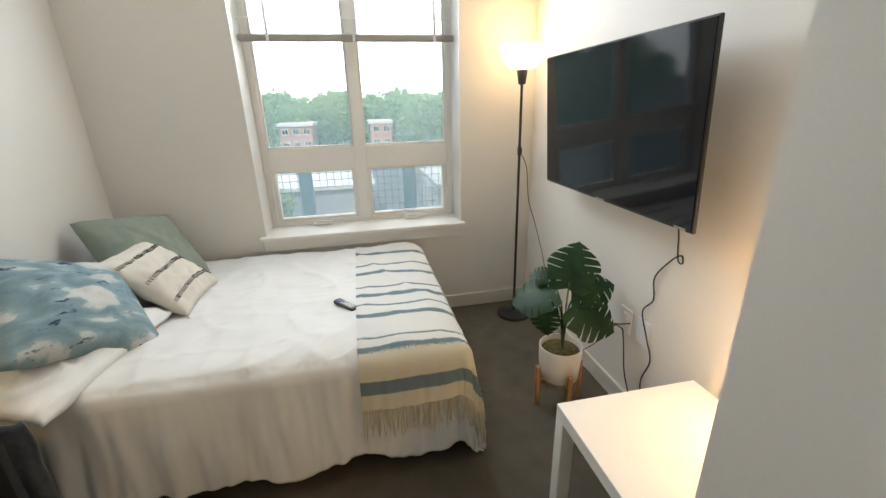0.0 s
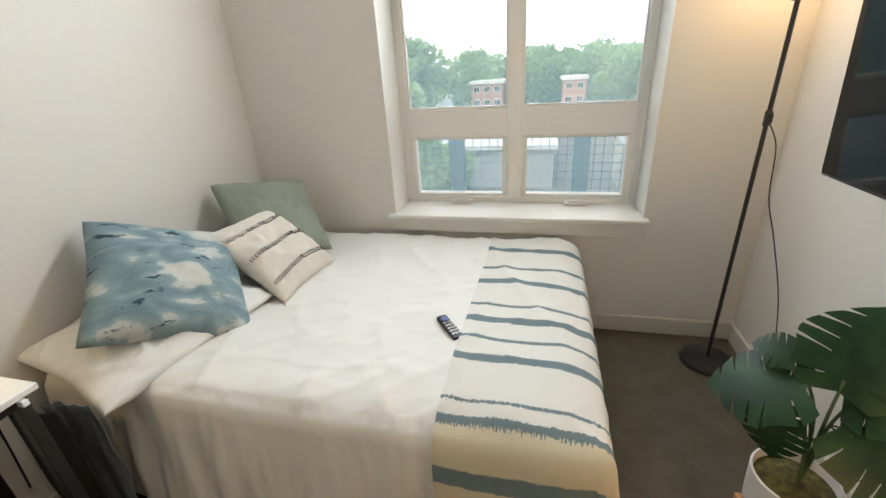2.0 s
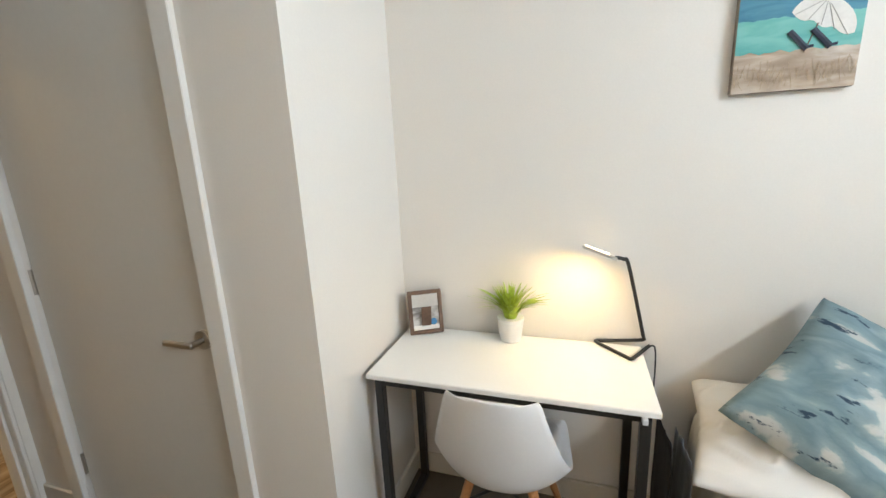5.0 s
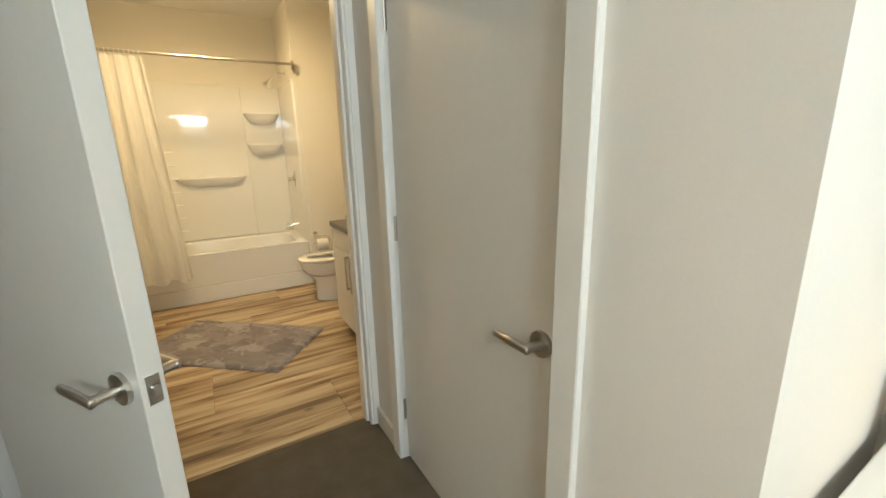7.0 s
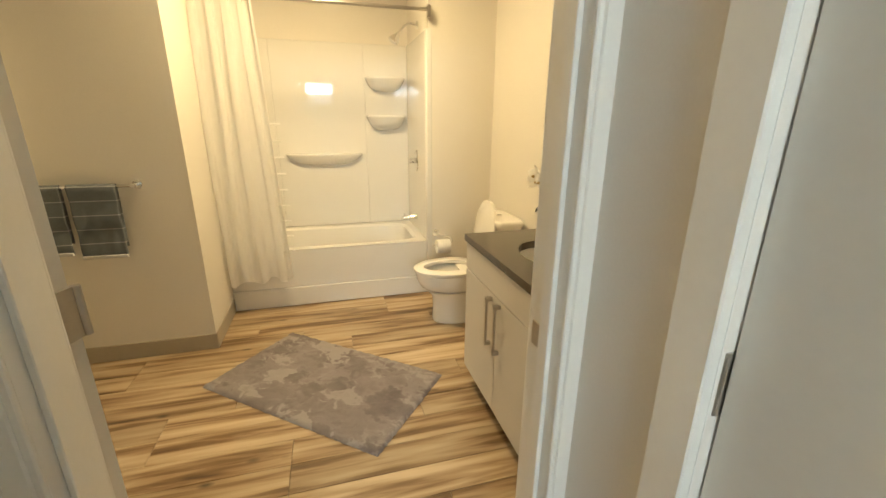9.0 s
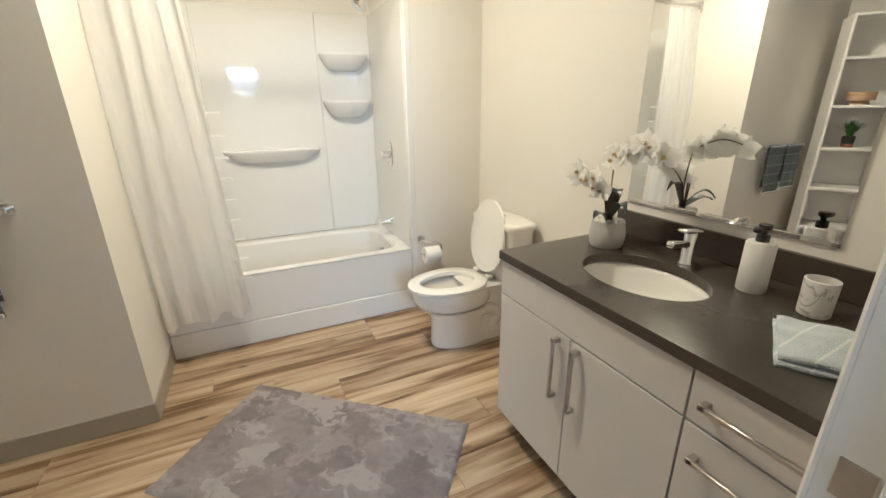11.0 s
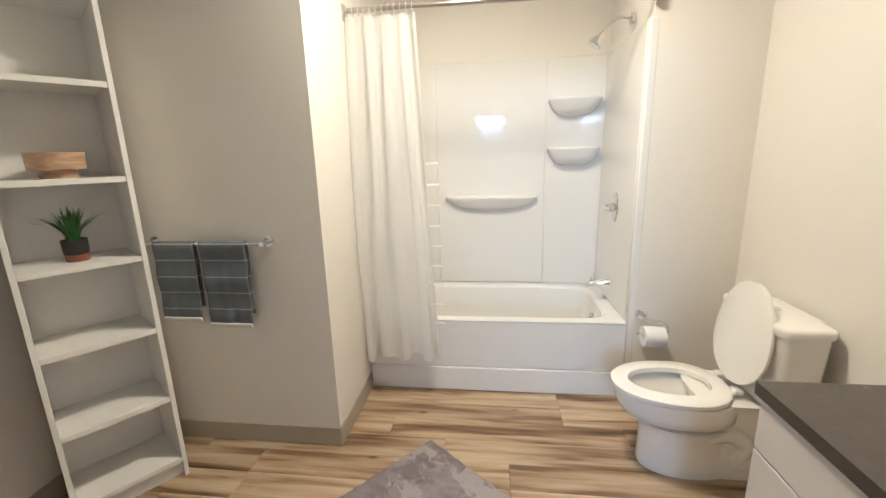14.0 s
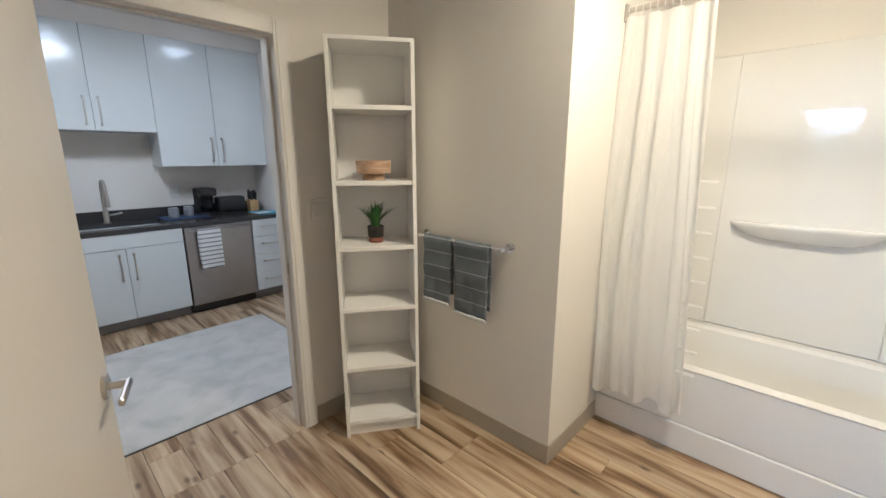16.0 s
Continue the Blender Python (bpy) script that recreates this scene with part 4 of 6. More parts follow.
def monstera_leaf(parent, tip_m, size, base):
    """A split leaf in the pose tip_m (x along the midrib, z the face), with its stalk from base."""
    bm = bmesh.new()
    nf = 6
    for s in (1, -1):
        for k in range(nf):
            t0, t1 = k / nf, (k + 0.86) / nf
            if k == nf - 1:
                t1 = 1.0
            cols = []
            for q in range(5):
                t = t0 + (t1 - t0) * q / 4
                wide = 1.14 if k < nf - 1 else 1.0
                half = size * 0.53 * math.sin(math.pi * min(1, (t * 0.90 + 0.12))) ** 0.75 * (1.05 - 0.25 * t)
                x0 = size * (t * 0.95 - 0.12)
                sweep = size * 0.16 * (1 - t)
                col = []
                for r in range(5):
                    f = (r / 4) ** 0.72
                    y = half * f
                    x = x0 + sweep * f * (1 if t > 0.2 else -0.6) + size * 0.95 / nf * (q / 4) * (wide - 1 - 0.26 * f * f * (k < nf - 1))
                    z = -0.30 * (y * y) / size - 0.22 * x * x / size + 0.05 * y
                    col.append(Vector((x, s * y, z)))
                cols.append(col)
            for q in range(4):
                for r in range(4):
                    bm.faces.new([bm.verts.new(p) for p in (cols[q][r], cols[q + 1][r], cols[q + 1][r + 1], cols[q][r + 1])])
            if k < nf - 1:      # web joining this finger to the next near the midrib
                t = (k + 1) / nf
                a, b = cols[4], None
                half = size * 0.53 * math.sin(math.pi * min(1, (t * 0.90 + 0.12))) ** 0.75 * (1.05 - 0.25 * t)
                x0, sweep = size * (t * 0.95 - 0.12), size * 0.16 * (1 - t)
                for r in range(1):
                    pts = []
                    for f in (0.0, 0.25 ** 0.72):
                        y = half * f
                        x = x0 + sweep * f * (1 if t > 0.2 else -0.6)
                        pts.append(Vector((x, s * y, -0.30 * (y * y) / size - 0.22 * x * x / size + 0.05 * y)))
                    bm.faces.new([bm.verts.new(p) for p in (a[r], pts[0], pts[1], a[r + 1])])
    bmesh.ops.remove_doubles(bm, verts=bm.verts[:], dist=0.0006)
    bm.transform(tip_m)
    lf = part("leaf", bm, MON, parent, "", 60)
    a, b = Vector(base), tip_m.translation
    mid = (a + b) / 2 + Vector(((a.x - b.x) * 0.25, (a.y - b.y) * 0.25, 0.06))
    part("stalk", tube(smooth_path([a, mid, b], 8), 0.005, 7, None, 0.004), STEM, lf)
    return lf


P0 = Vector((1.075, 1.665, 0))
# where the stalk meets the blade, the blade's tip, the way it faces, its length
LEAVES = [((1.115, 1.70, 0.68), (1.20, 1.78, 0.90), (-0.50, -0.75, 0.42), 0.265), ((1.02, 1.72, 0.625), (0.84, 1.80, 0.57), (-0.10, -0.40, 0.90), 0.25), ((0.985, 1.70, 0.55), (0.975, 1.64, 0.40), (-0.75, -0.60, 0.25), 0.17), ((1.16, 1.70, 0.63), (1.335, 1.665, 0.675), (-0.15, -0.45, 0.88), 0.235), ((1.13, 1.63, 0.56), (1.285, 1.53, 0.48), (-0.20, -0.65, 0.72), 0.255), ((1.05, 1.79, 0.69), (0.95, 1.85, 0.69), (-0.2, -0.4, 0.9), 0.13)]
for (c, tip, nz, s) in LEAVES:
    ax, nz = Vector(tip) - Vector(c), Vector(nz)
    monstera_leaf(mp_, basis(Vector(c) - P0, ax, nz.cross(ax)), s, (0.01, 0.0, 0.32))

# ---- side table and lamp ----
tb = thing("side_table", (1.062, 0.872, 0), "square white laminate side table against the wall", "table")
part("tabletop", box((-0.275, -0.275, 0.405), (0.275, 0.275, 0.455), 0.002), WHITE, tb)
for x in (-0.25, 0.25):
    for y in (-0.25, 0.25):
        part("leg", box((x - 0.025, y - 0.025, 0), (x + 0.025, y + 0.025, 0.405), 0.002), WHITE, tb)
tl = thing("table_lamp", (1.24, 0.815, 0.455), "small wooden tripod lamp with a glowing white drum shade", "table lamp")
for a in (20, 140, 260):
    bm = box((-0.004, -0.012, 0.0), (0.085, 0.012, 0.012), 0.002, None, pose(0, 0, 0.0, 0, 0, a))
    part("foot", bm, OAKLEG, tl)
part("stem", lathe([(0.012, 0.0), (0.012, 0.02), (0.008, 0.025), (0.008, 0.19)], 14), OAKLEG, tl)
sh = part("shade", lathe([(0.088, 0.15), (0.078, 0.33), (0.076, 0.33), (0.086, 0.15)], 40, cap0=False, cap1=False), mat("lit_fabric_shade", (1.0, 0.84, 0.58), 0.8, emit=0.95), tl, "glowing cream fabric drum shade", 60)
sh.visible_shadow = False

# ---- desk ----
desk = thing("desk", (-1.055, 0.785, 0), "white topped desk with black square steel frame", "desk")
DX0, DX1, DY0_, DY1_ = -0.208, 0.21, -0.455, 0.46
part("desktop", box((DX0, DY0_, 0.722), (DX1, DY1_, 0.742), 0.003), WHITE, desk)
for y in (DY0_ + 0.02, DY1_ - 0.05):
    for x in (DX0 + 0.02, DX1 - 0.05):
        part("leg", box((x, y, 0.0), (x + 0.03, y + 0.03, 0.722), 0.002), BLACK, desk)
    for z in (0.0, 0.692):
        part("side_rail", box((DX0 + 0.05, y, z), (DX1 - 0.05, y + 0.03, z + 0.0295), 0.002), BLACK, desk)
part("front_rail", box((DX1 - 0.05, DY0_ + 0.05, 0.694), (DX1 - 0.02, DY1_ - 0.05, 0.7215)), BLACK, desk)
part("back_rail", box((DX0 + 0.02, DY0_ + 0.05, 0.694), (DX0 + 0.05, DY1_ - 0.05, 0.7215)), BLACK, desk)
bm = box((DX1 - 0.01, DY1_ - 0.05, 0.705), (DX1 + 0.012, DY1_ - 0.035, 0.722), 0.002)
part("hook", bm, PLASTIC, desk, "small white hook")

# ---- chair ----
ch = thing("chair", pose(-0.965, 0.79, -0.0, 0, 0, 90), "white moulded shell chair with wooden legs tucked under the desk", "chair")
rings = []
SHELL = [(0.235, 0.405, 0.175), (0.20, 0.432, 0.20), (0.12, 0.43, 0.215), (0.0, 0.415, 0.225), (-0.11, 0.412, 0.232), (-0.185, 0.435, 0.232), (-0.222, 0.51, 0.218), (-0.245, 0.61, 0.193), (-0.265, 0.72, 0.162), (-0.275, 0.785, 0.143), (-0.277, 0.803, 0.125)]
spine = smooth_path(SHELL, 4)
for i, c in enumerate(spine):
    k = i / (len(spine) - 1)
    wing = math.exp(-((k - 0.46) / 0.20) ** 2)
    row = []
    for j in range(21):
        a = 2 * j / 20 - 1
        row.append(Vector((a * c.z * (1 - 0.03 * a * a), c.x + (0.09 * wing + 0.05 * k) * abs(a) ** 2.2, c.y + 0.040 * wing * abs(a) ** 2.4 - 0.03 * (k > 0.96) * a ** 4)))
    rings.append(row)
bm = loft(rings, False, False, None, False)
sh = part("shell", bm, PLASTIC, ch, "white plastic bucket seat", 180)
so = sh.modifiers.new("thickness", "SOLIDIFY")
so.thickness = 0.009
part("seat_pad", loft([ring(0, 0.05, z, rx, ry, 28, 3) for z, rx, ry in ((0.405, 0.15, 0.15), (0.425, 0.185, 0.17), (0.455, 0.185, 0.17), (0.468, 0.15, 0.14))]), PLASTIC, ch, "white cushion pad", 50)
for x in (-1, 1):
    for y in (-1, 1):
        part("leg", tube([(x * 0.10, y * 0.10, 0.40), (x * 0.21, y * 0.20, 0.0)], 0.017, 10, None, 0.011), OAKLEG, ch, "tapered wooden leg")
part("brace", tube([(-0.13, -0.12, 0.30), (0.13, 0.12, 0.30)], 0.006, 8, tube([(-0.13, 0.12, 0.29), (0.13, -0.12, 0.29)], 0.006, 8)), BLACK, ch, "black wire brace")

# ---- on the desk ----
dl = thing("desk_lamp", (-1.20, 1.18, 0.742), "bent black tube desk lamp with a lit LED head", "desk lamp")
path = smooth_path([(-0.055, 0.09, 0.0065), (0.045, 0.03, 0.0065), (0.06, 0.015, 0.0065), (0.045, 0.0, 0.0065), (-0.045, -0.085, 0.0065), (-0.062, -0.088, 0.0065), (-0.064, -0.07, 0.008), (-0.064, 0.055, 0.022), (-0.064, 0.072, 0.03), (-0.062, 0.068, 0.05), (-0.052, 0.008, 0.305), (-0.050, -0.012, 0.332), (-0.048, -0.04, 0.338)], 6)
part("arm", tube(path, 0.0065, 10), BLACK, dl, "", 60)
HM = basis((-0.020, -0.092, 0.360), (0.2, -1.0, 0.42), (1, 0.2, 0))
part("lamp_head", box((-0.062, -0.012, -0.005), (0.062, 0.012, 0.006), 0.003, None, HM), STEEL, dl)
part("led_strip", box((-0.03, -0.008, 0.0065), (0.055, 0.008, 0.0085), 0, None, HM), mat("led_warm", (1.0, 0.85, 0.6), 0.5, emit=5.0), dl, "glowing warm LED strip")
part("cord", tube(smooth_path([(-0.055, 0.09, 0.007), (-0.05, 0.11, 0.0), (-0.05, 0.115, -0.12), (-0.06, 0.11, -0.35), (-0.065, 0.10, -0.55)], 6), 0.003, 7), BLACK, dl, "black lamp cord", 60)


def grass_plant(parent, base, n, length, spread, material, seed, r=0.006, up=1.0):
    rng = random.Random(seed)
    bm = bmesh.new()
    for k in range(n):
        a = rng.uniform(0, 6.28)
        lean = rng.uniform(0.1, 1.0) * spread
        L = length * rng.uniform(0.6, 1.0)
        d = Vector((math.cos(a), math.sin(a), 0))
        side = Vector((-d.y, d.x, 0))
        w = r * rng.uniform(0.6, 1.0)
        prev = None
        o = Vector(base) + d * rng.uniform(0, 0.02)
        for q in range(6):
            t = q / 5
            p = o + d * (lean * L * t ** 1.6) + Vector((0, 0, up * L * t * (1 - 0.45 * lean * t)))
            ww = w * (1 - t ** 2.5) + 0.0002
            cur = (bm.verts.new(p - side * ww), bm.verts.new(p + side * ww + Vector((0, 0, 0.0006))))
            if prev:
                bm.faces.new((prev[0], prev[1], cur[1], cur[0]))
            prev = cur
    return part("leaves", bm, material, parent, "long thin green leaves", 60)


LIME = mat("lime_grass", (0.38, 0.50, 0.05), 0.5, 0, 0.35, 60)
dp = thing("desk_plant", Matrix.Translation((-1.218, 0.772, 0.742)) @ Matrix.Scale(1.18, 4), "small grassy plant in a ridged white pot on the desk", "plant")
prof = [(0.032, 0.0)] + [(0.034 + 0.009 * k / 14 + (0.0018 if k % 2 else 0), 0.004 + 0.0055 * k) for k in range(15)] + [(0.038, 0.082), (0.0, 0.076)]
part("pot", lathe(prof, 32, cap1=False), mat("white_pot", (0.74, 0.72, 0.68), 0.6, 0, 0.03), dp, "ridged white pot", 50)
grass_plant(dp, (0, 0, 0.075), 150, 0.150, 1.0, LIME, 3, 0.0052)
fr = thing("photo_frame", pose(-1.195, 0.43, 0.745, -12, 0, 119), "brown wood photo frame with a grey landscape print", "picture frame")
FW = mat("walnut", (0.12, 0.07, 0.045), 0.5, 0, 0.25, 20, 0.1, 80)
part("frame", boxes(((-0.07, -0.008, 0.0), (-0.054, 0.008, 0.18)), ((0.054, -0.008, 0.0), (0.07, 0.008, 0.18)), ((-0.054, -0.008, 0.0), (0.054, 0.008, 0.016)), ((-0.054, -0.008, 0.164), (0.054, 0.008, 0.18)), bevel=0.002), FW, fr, "dark brown wood frame")
part("print", boxes(((-0.054, -0.003, 0.016), (0.054, 0.004, 0.164))), ramp_mat("grey_landscape", [(0.35, (0.17, 0.16, 0.15)), (0.5, (0.32, 0.31, 0.30)), (0.65, (0.55, 0.54, 0.53))], 14, 0.4, 3, 0.6, (1, 1, 2.5)), fr, "grey landscape print")
part("sky_area", box((-0.0535, -0.0045, 0.112), (0.0535, -0.0032, 0.163)), mat("print_sky", (0.50, 0.49, 0.47), 0.4), fr)
part("mount_strip", box((-0.0535, -0.0048, 0.017), (0.0535, -0.0034, 0.036)), TRIM, fr)
part("sticker", tube([(0.03, -0.0032, 0.048), (0.03, -0.0056, 0.048)], 0.014, 24), mat("blue_sticker", (0.05, 0.2, 0.42), 0.4), fr, "round blue sticker")
part("back_strut", box((-0.02, 0.008, 0.0), (0.02, 0.012, 0.12), 0.001, None, pose(0, 0, 0.0, 22, 0, 0)), FW, fr)

# ---- canvas picture ----
cv = thing("canvas_picture", (-1.28, 1.592, 1.745), "small canvas print of beach chairs under a white umbrella", "picture")
NP = 0.15
part("canvas", box((0.0, -NP, -0.145), (0.026, NP, 0.145), 0.003), ramp_mat("canvas_sides", [(0.4, (0.16, 0.13, 0.1)), (0.6, (0.3, 0.25, 0.2))], 9, 0.8), cv)


def paint_band(name, z0, z1, stops, scale, wob, seed, label, x=0.0268):
    bm = bmesh.new()
    n = 24
    lo = [bm.verts.new((x + seed * 0.0003, -NP + 0.001 + (2 * NP - 0.002) * i / n, z0 + wob * noise.noise((i * 0.5, seed, 0)))) for i in range(n + 1)]
    hi = [bm.verts.new((x + seed * 0.0003, -NP + 0.001 + (2 * NP - 0.002) * i / n, z1)) for i in range(n + 1)]
    for i in range(n):
        bm.faces.new((lo[i], lo[i + 1], hi[i + 1], hi[i]))
    part(name, bm, ramp_mat("paint_" + name, stops, scale, 0.7, 5, 0.5, (1, 0.5, 2)), cv, label)


paint_band("sand", -0.144, 0.0, [(0.3, (0.28, 0.21, 0.15)), (0.5, (0.42, 0.33, 0.25)), (0.7, (0.60, 0.53, 0.45))], 16, 0.0, 1, "sandy beige beach")
paint_band("sea", -0.035, 0.10, [(0.35, (0.10, 0.36, 0.33)), (0.6, (0.18, 0.46, 0.42))], 14, 0.012, 2, "turquoise sea")
paint_band("sky", 0.055, 0.144, [(0.35, (0.03, 0.15, 0.24)), (0.6, (0.08, 0.25, 0.34))], 14, 0.008, 3, "deep blue sky")
bm = bmesh.new()
n = 14
apex = [bm.verts.new(Vector((0.0285, 0.055 + 0.075 * math.cos(a) * 1.0 + 0.02 * math.sin(a), 0.03 + 0.062 * math.sin(a) - 0.035 * math.cos(a)))) for a in [math.pi * k / n for k in range(n + 1)]]
base = [bm.verts.new(Vector((0.0285, -0.02 + 0.15 * k / n, 0.065 - 0.07 * k / n - 0.012 * abs(math.sin(k / n * math.pi * 3))))) for k in range(n, -1, -1)]
for i in range(n):
    bm.faces.new((apex[i], apex[i + 1], base[i + 1], base[i]))
part("umbrella", bm, mat("paint_white", (0.70, 0.68, 0.64), 0.7, 0, 0.08, 30), cv, "white beach umbrella")
part("umbrella_pole", tube([(0.0285, 0.045, 0.03), (0.0285, 0.02, -0.045)], 0.0015, 6), mat("paint_brown", (0.2, 0.14, 0.1), 0.7), cv)
for y in (0.005, 0.06):
    bm = tube([(0.029, y - 0.025, 0.015), (0.029, y + 0.02, -0.035)], 0.008, 6)
    tube([(0.029, y + 0.02, -0.03), (0.029, y + 0.035, -0.028)], 0.004, 6, bm)
    part("deck_chair", bm, mat("paint_navy", (0.04, 0.05, 0.08), 0.7), cv, "dark blue deck chair")

# ---- tote bag between desk and bed ----
bag = thing("tote_bag", (-1.07, 1.315, 0), "dark and clear plastic storage bag beside the desk", "bag")


def sagging_sheet(x0, x1, y0, z0, z1, amp, seed):
    rows = []
    for i in range(17):
        a = i / 16
        row = []
        for j in range(17):
            b = j / 16
            f = amp * (noise.noise((a * 5 + seed, b * 1.2, 0)) + 0.4 * noise.noise((a * 13, b * 3, seed)))
            row.append(Vector((x0 + (x1 - x0) * a + 0.02 * noise.noise((b * 3, a, seed)), y0 + f * (0.4 + 0.6 * (1 - b)), z0 + (z1 - z0) * b + 0.02 * noise.noise((a * 4, seed, 2)) * b + 0.03 * a * b)))
        rows.append(row)
    return loft(rows, False, False, None, False)


for name, args, material, label in (("dark_side", (-0.13, 0.11, -0.012, 0.0, 0.52, 0.012, 3), mat("black_fabric", (0.035, 0.032, 0.033), 0.75, 0, 0.2, 20), "black fabric panel"), ("clear_side", (-0.04, 0.17, 0.030, 0.06, 0.53, 0.020, 8), mat("grey_plastic_film", (0.20, 0.22, 0.245), 0.28, 0, 0.25, 14, 0.3, 40), "crumpled grey plastic film")):
    sheet = part(name, sagging_sheet(*args), material, bag, label, 60)
    sheet.modifiers.new("thickness", "SOLIDIFY").thickness = 0.003
# picture detail: umbrella ribs, dune grass
rng = random.Random(12)
bm = bmesh.new()
for k in range(5):
    tube([(0.0294, 0.052 + 0.004 * k, 0.088 - 0.003 * k), (0.0294, -0.012 + 0.032 * k, 0.058 - 0.017 * k)], 0.0009, 5, bm)
part("umbrella_rib", bm, mat("paint_rib", (0.36, 0.34, 0.31), 0.7), cv)
bm = bmesh.new()
for k in range(90):
    y, z = rng.uniform(-0.145, 0.145), rng.uniform(-0.14, -0.09)
    if abs(y - 0.02) < 0.05 and z > -0.1:
        continue
    tube([(0.0285, y, z), (0.0285, min(0.147, max(-0.147, y + rng.uniform(-0.014, 0.014))), min(-0.02, z + rng.uniform(0.015, 0.045)))], 0.0005, 4, bm)
tagged(part("dune_grass", bm, mat("paint_grass", (0.46, 0.35, 0.23), 0.7, 0, 0.4, 60), cv, "ochre dune grass strokes"), kind="stuff")

# ---- bathroom: tub, surround, shower ----
tub = thing("bathtub", (-0.165, -4.17, 0), "white alcove bathtub with a stepped apron", "bathtub")
TX0, TX1, TY0, TY1 = -0.766, 0.762, -0.386, 0.38
rings = [ring(0, -0.003, z, rx, ry, 64, p) for z, rx, ry, p in ((0.46, 0.70, 0.315, 7), (0.445, 0.675, 0.29, 6), (0.30, 0.655, 0.27, 5), (0.12, 0.60, 0.23, 4), (0.085, 0.50, 0.17, 3))]
part("basin", loft(rings, False, True), ACRYL, tub, "", 50)
bm = bmesh.new()
inn = ring(0, -0.003, 0.46, 0.70, 0.315, 64, 7)
out = []
for p in inn:
    s = max(abs(p.x) / 0.764, abs(p.y) / 0.383)
    out.append(Vector((p.x / s, p.y / s, 0.462)))
loft([inn, out], False, False, bm)
part("rim", bm, ACRYL, tub, "", 50)
part("apron", boxes(((TX0, 0.355, 0.155), (TX1, 0.380, 0.4615)), ((TX0, 0.365, 0.0), (TX1, 0.388, 0.155)), bevel=0.006), ACRYL, tub, "", 40)
part("overflow_drain", tube([(-0.665, 0.0, 0.34), (-0.645, 0.0, 0.34)], 0.032, 20, tube([(-0.645, 0, 0.34), (-0.63, 0, 0.33)], 0.012, 10)), CHROME, tub, "chrome overflow plate", 40)
sur = thing("tub_surround", (-0.165, -4.17, 0), "glossy white moulded tub surround with shelves", "tub surround")
part("back_panel", box((-0.755, -0.386, 0.465), (0.755, -0.366, 2.05), 0.006), ACRYL, sur, "", 40)
part("corner_panel", box((-0.755, -0.366, 0.465), (-0.362, -0.356, 2.045), 0.008), ACRYL, sur, "", 40)
part("corner_panel", box((0.40, -0.366, 0.465), (0.755, -0.356, 2.045), 0.008), ACRYL, sur, "", 40)
part("end_panel", box((-0.766, -0.366, 0.465), (-0.752, 0.36, 2.05), 0.006), ACRYL, sur, "", 40)
part("end_panel", box((0.752, -0.366, 0.465), (0.764, 0.36, 2.05), 0.006), ACRYL, sur, "", 40)
part("front_flange", boxes(((-0.80, 0.36, 0.0), (-0.752, 0.394, 2.05)), bevel=0.008), ACRYL, sur, "", 40)


def half_shelf(x0, x1, z, depth, h, y0):
    """A moulded half-bowl shelf."""
    n = 20
    rings = []
    for f, dz in ((0.97, 0.004), (1.0, 0.0), (1.0, -0.010), (0.97, -0.018), (0.88, -h * 0.36), (0.74, -h * 0.62), (0.55, -h * 0.85), (0.30, -h)):
        row = []
        for k in range(n + 1):
            a = math.pi * k / n
            c, s = math.cos(a), math.sin(a)
            xm, xr = (x0 + x1) / 2, (x1 - x0) / 2
            row.append(Vector((xm + xr * f ** 0.65 * math.copysign(abs(c) ** 0.62, c), y0 + depth * f * abs(s) ** 0.62, z + dz)))
        rings.append(row)
    return part("soap_shelf", loft(rings, True, True, None, True), ACRYL, sur, "", 50)


half_shelf(-0.32, 0.345, 1.125, 0.085, 0.095, -0.368)
half_shelf(-0.725, -0.375, 1.455, 0.12, 0.12, -0.358)
half_shelf(-0.725, -0.375, 1.775, 0.12, 0.11, -0.358)
fx = thing("wall_shower", (-0.918, -4.05, 2.12), "chrome shower head on a bent arm", "shower head")
part("flange", tube([(0, 0, 0), (0.012, 0, 0)], 0.03, 20), CHROME, fx, "", 40)
part("arm", tube(smooth_path([(0.01, 0, 0), (0.06, 0, 0.01), (0.11, 0, -0.015), (0.15, 0, -0.06)], 6), 0.009, 10), CHROME, fx, "", 60)
part("head", loft([[Vector((0.15, 0, -0.06)) + q for q in r] for r in [[Vector((0.055 * d * 1.0 + rr * math.sin(a) * 0.75, rr * math.cos(a), -0.075 * d + rr * math.sin(a) * 0.55)) for a in [2 * math.pi * k / 20 for k in range(20)]] for d, rr in ((0, 0.012), (0.25, 0.02), (0.6, 0.04), (0.85, 0.045), (0.9, 0.04))]]), CHROME, fx, "", 40)
vl = thing("shower_valve", (-0.917, -4.13, 1.085), "chrome shower valve with a lever", "valve")
part("escutcheon", loft([[Vector((x, 0.046 * s * math.cos(a), 0.09 * s * math.sin(a))) for a in [2 * math.pi * k / 32 for k in range(32)]] for x, s in ((0, 1), (0.008, 0.98), (0.012, 0.85))]), CHROME, vl, "", 40)
part("lever", tube([(0.055, -0.03, 0), (0.06, 0.06, 0.002), (0.06, 0.12, 0.004)], 0.011, 10, tube([(0.01, 0, 0), (0.068, 0, 0)], 0.026, 18)), CHROME, vl, "", 40)
sp = thing("tub_spout", (-0.917, -4.17, 0.585), "short chrome tub spout on the wall", "spout")
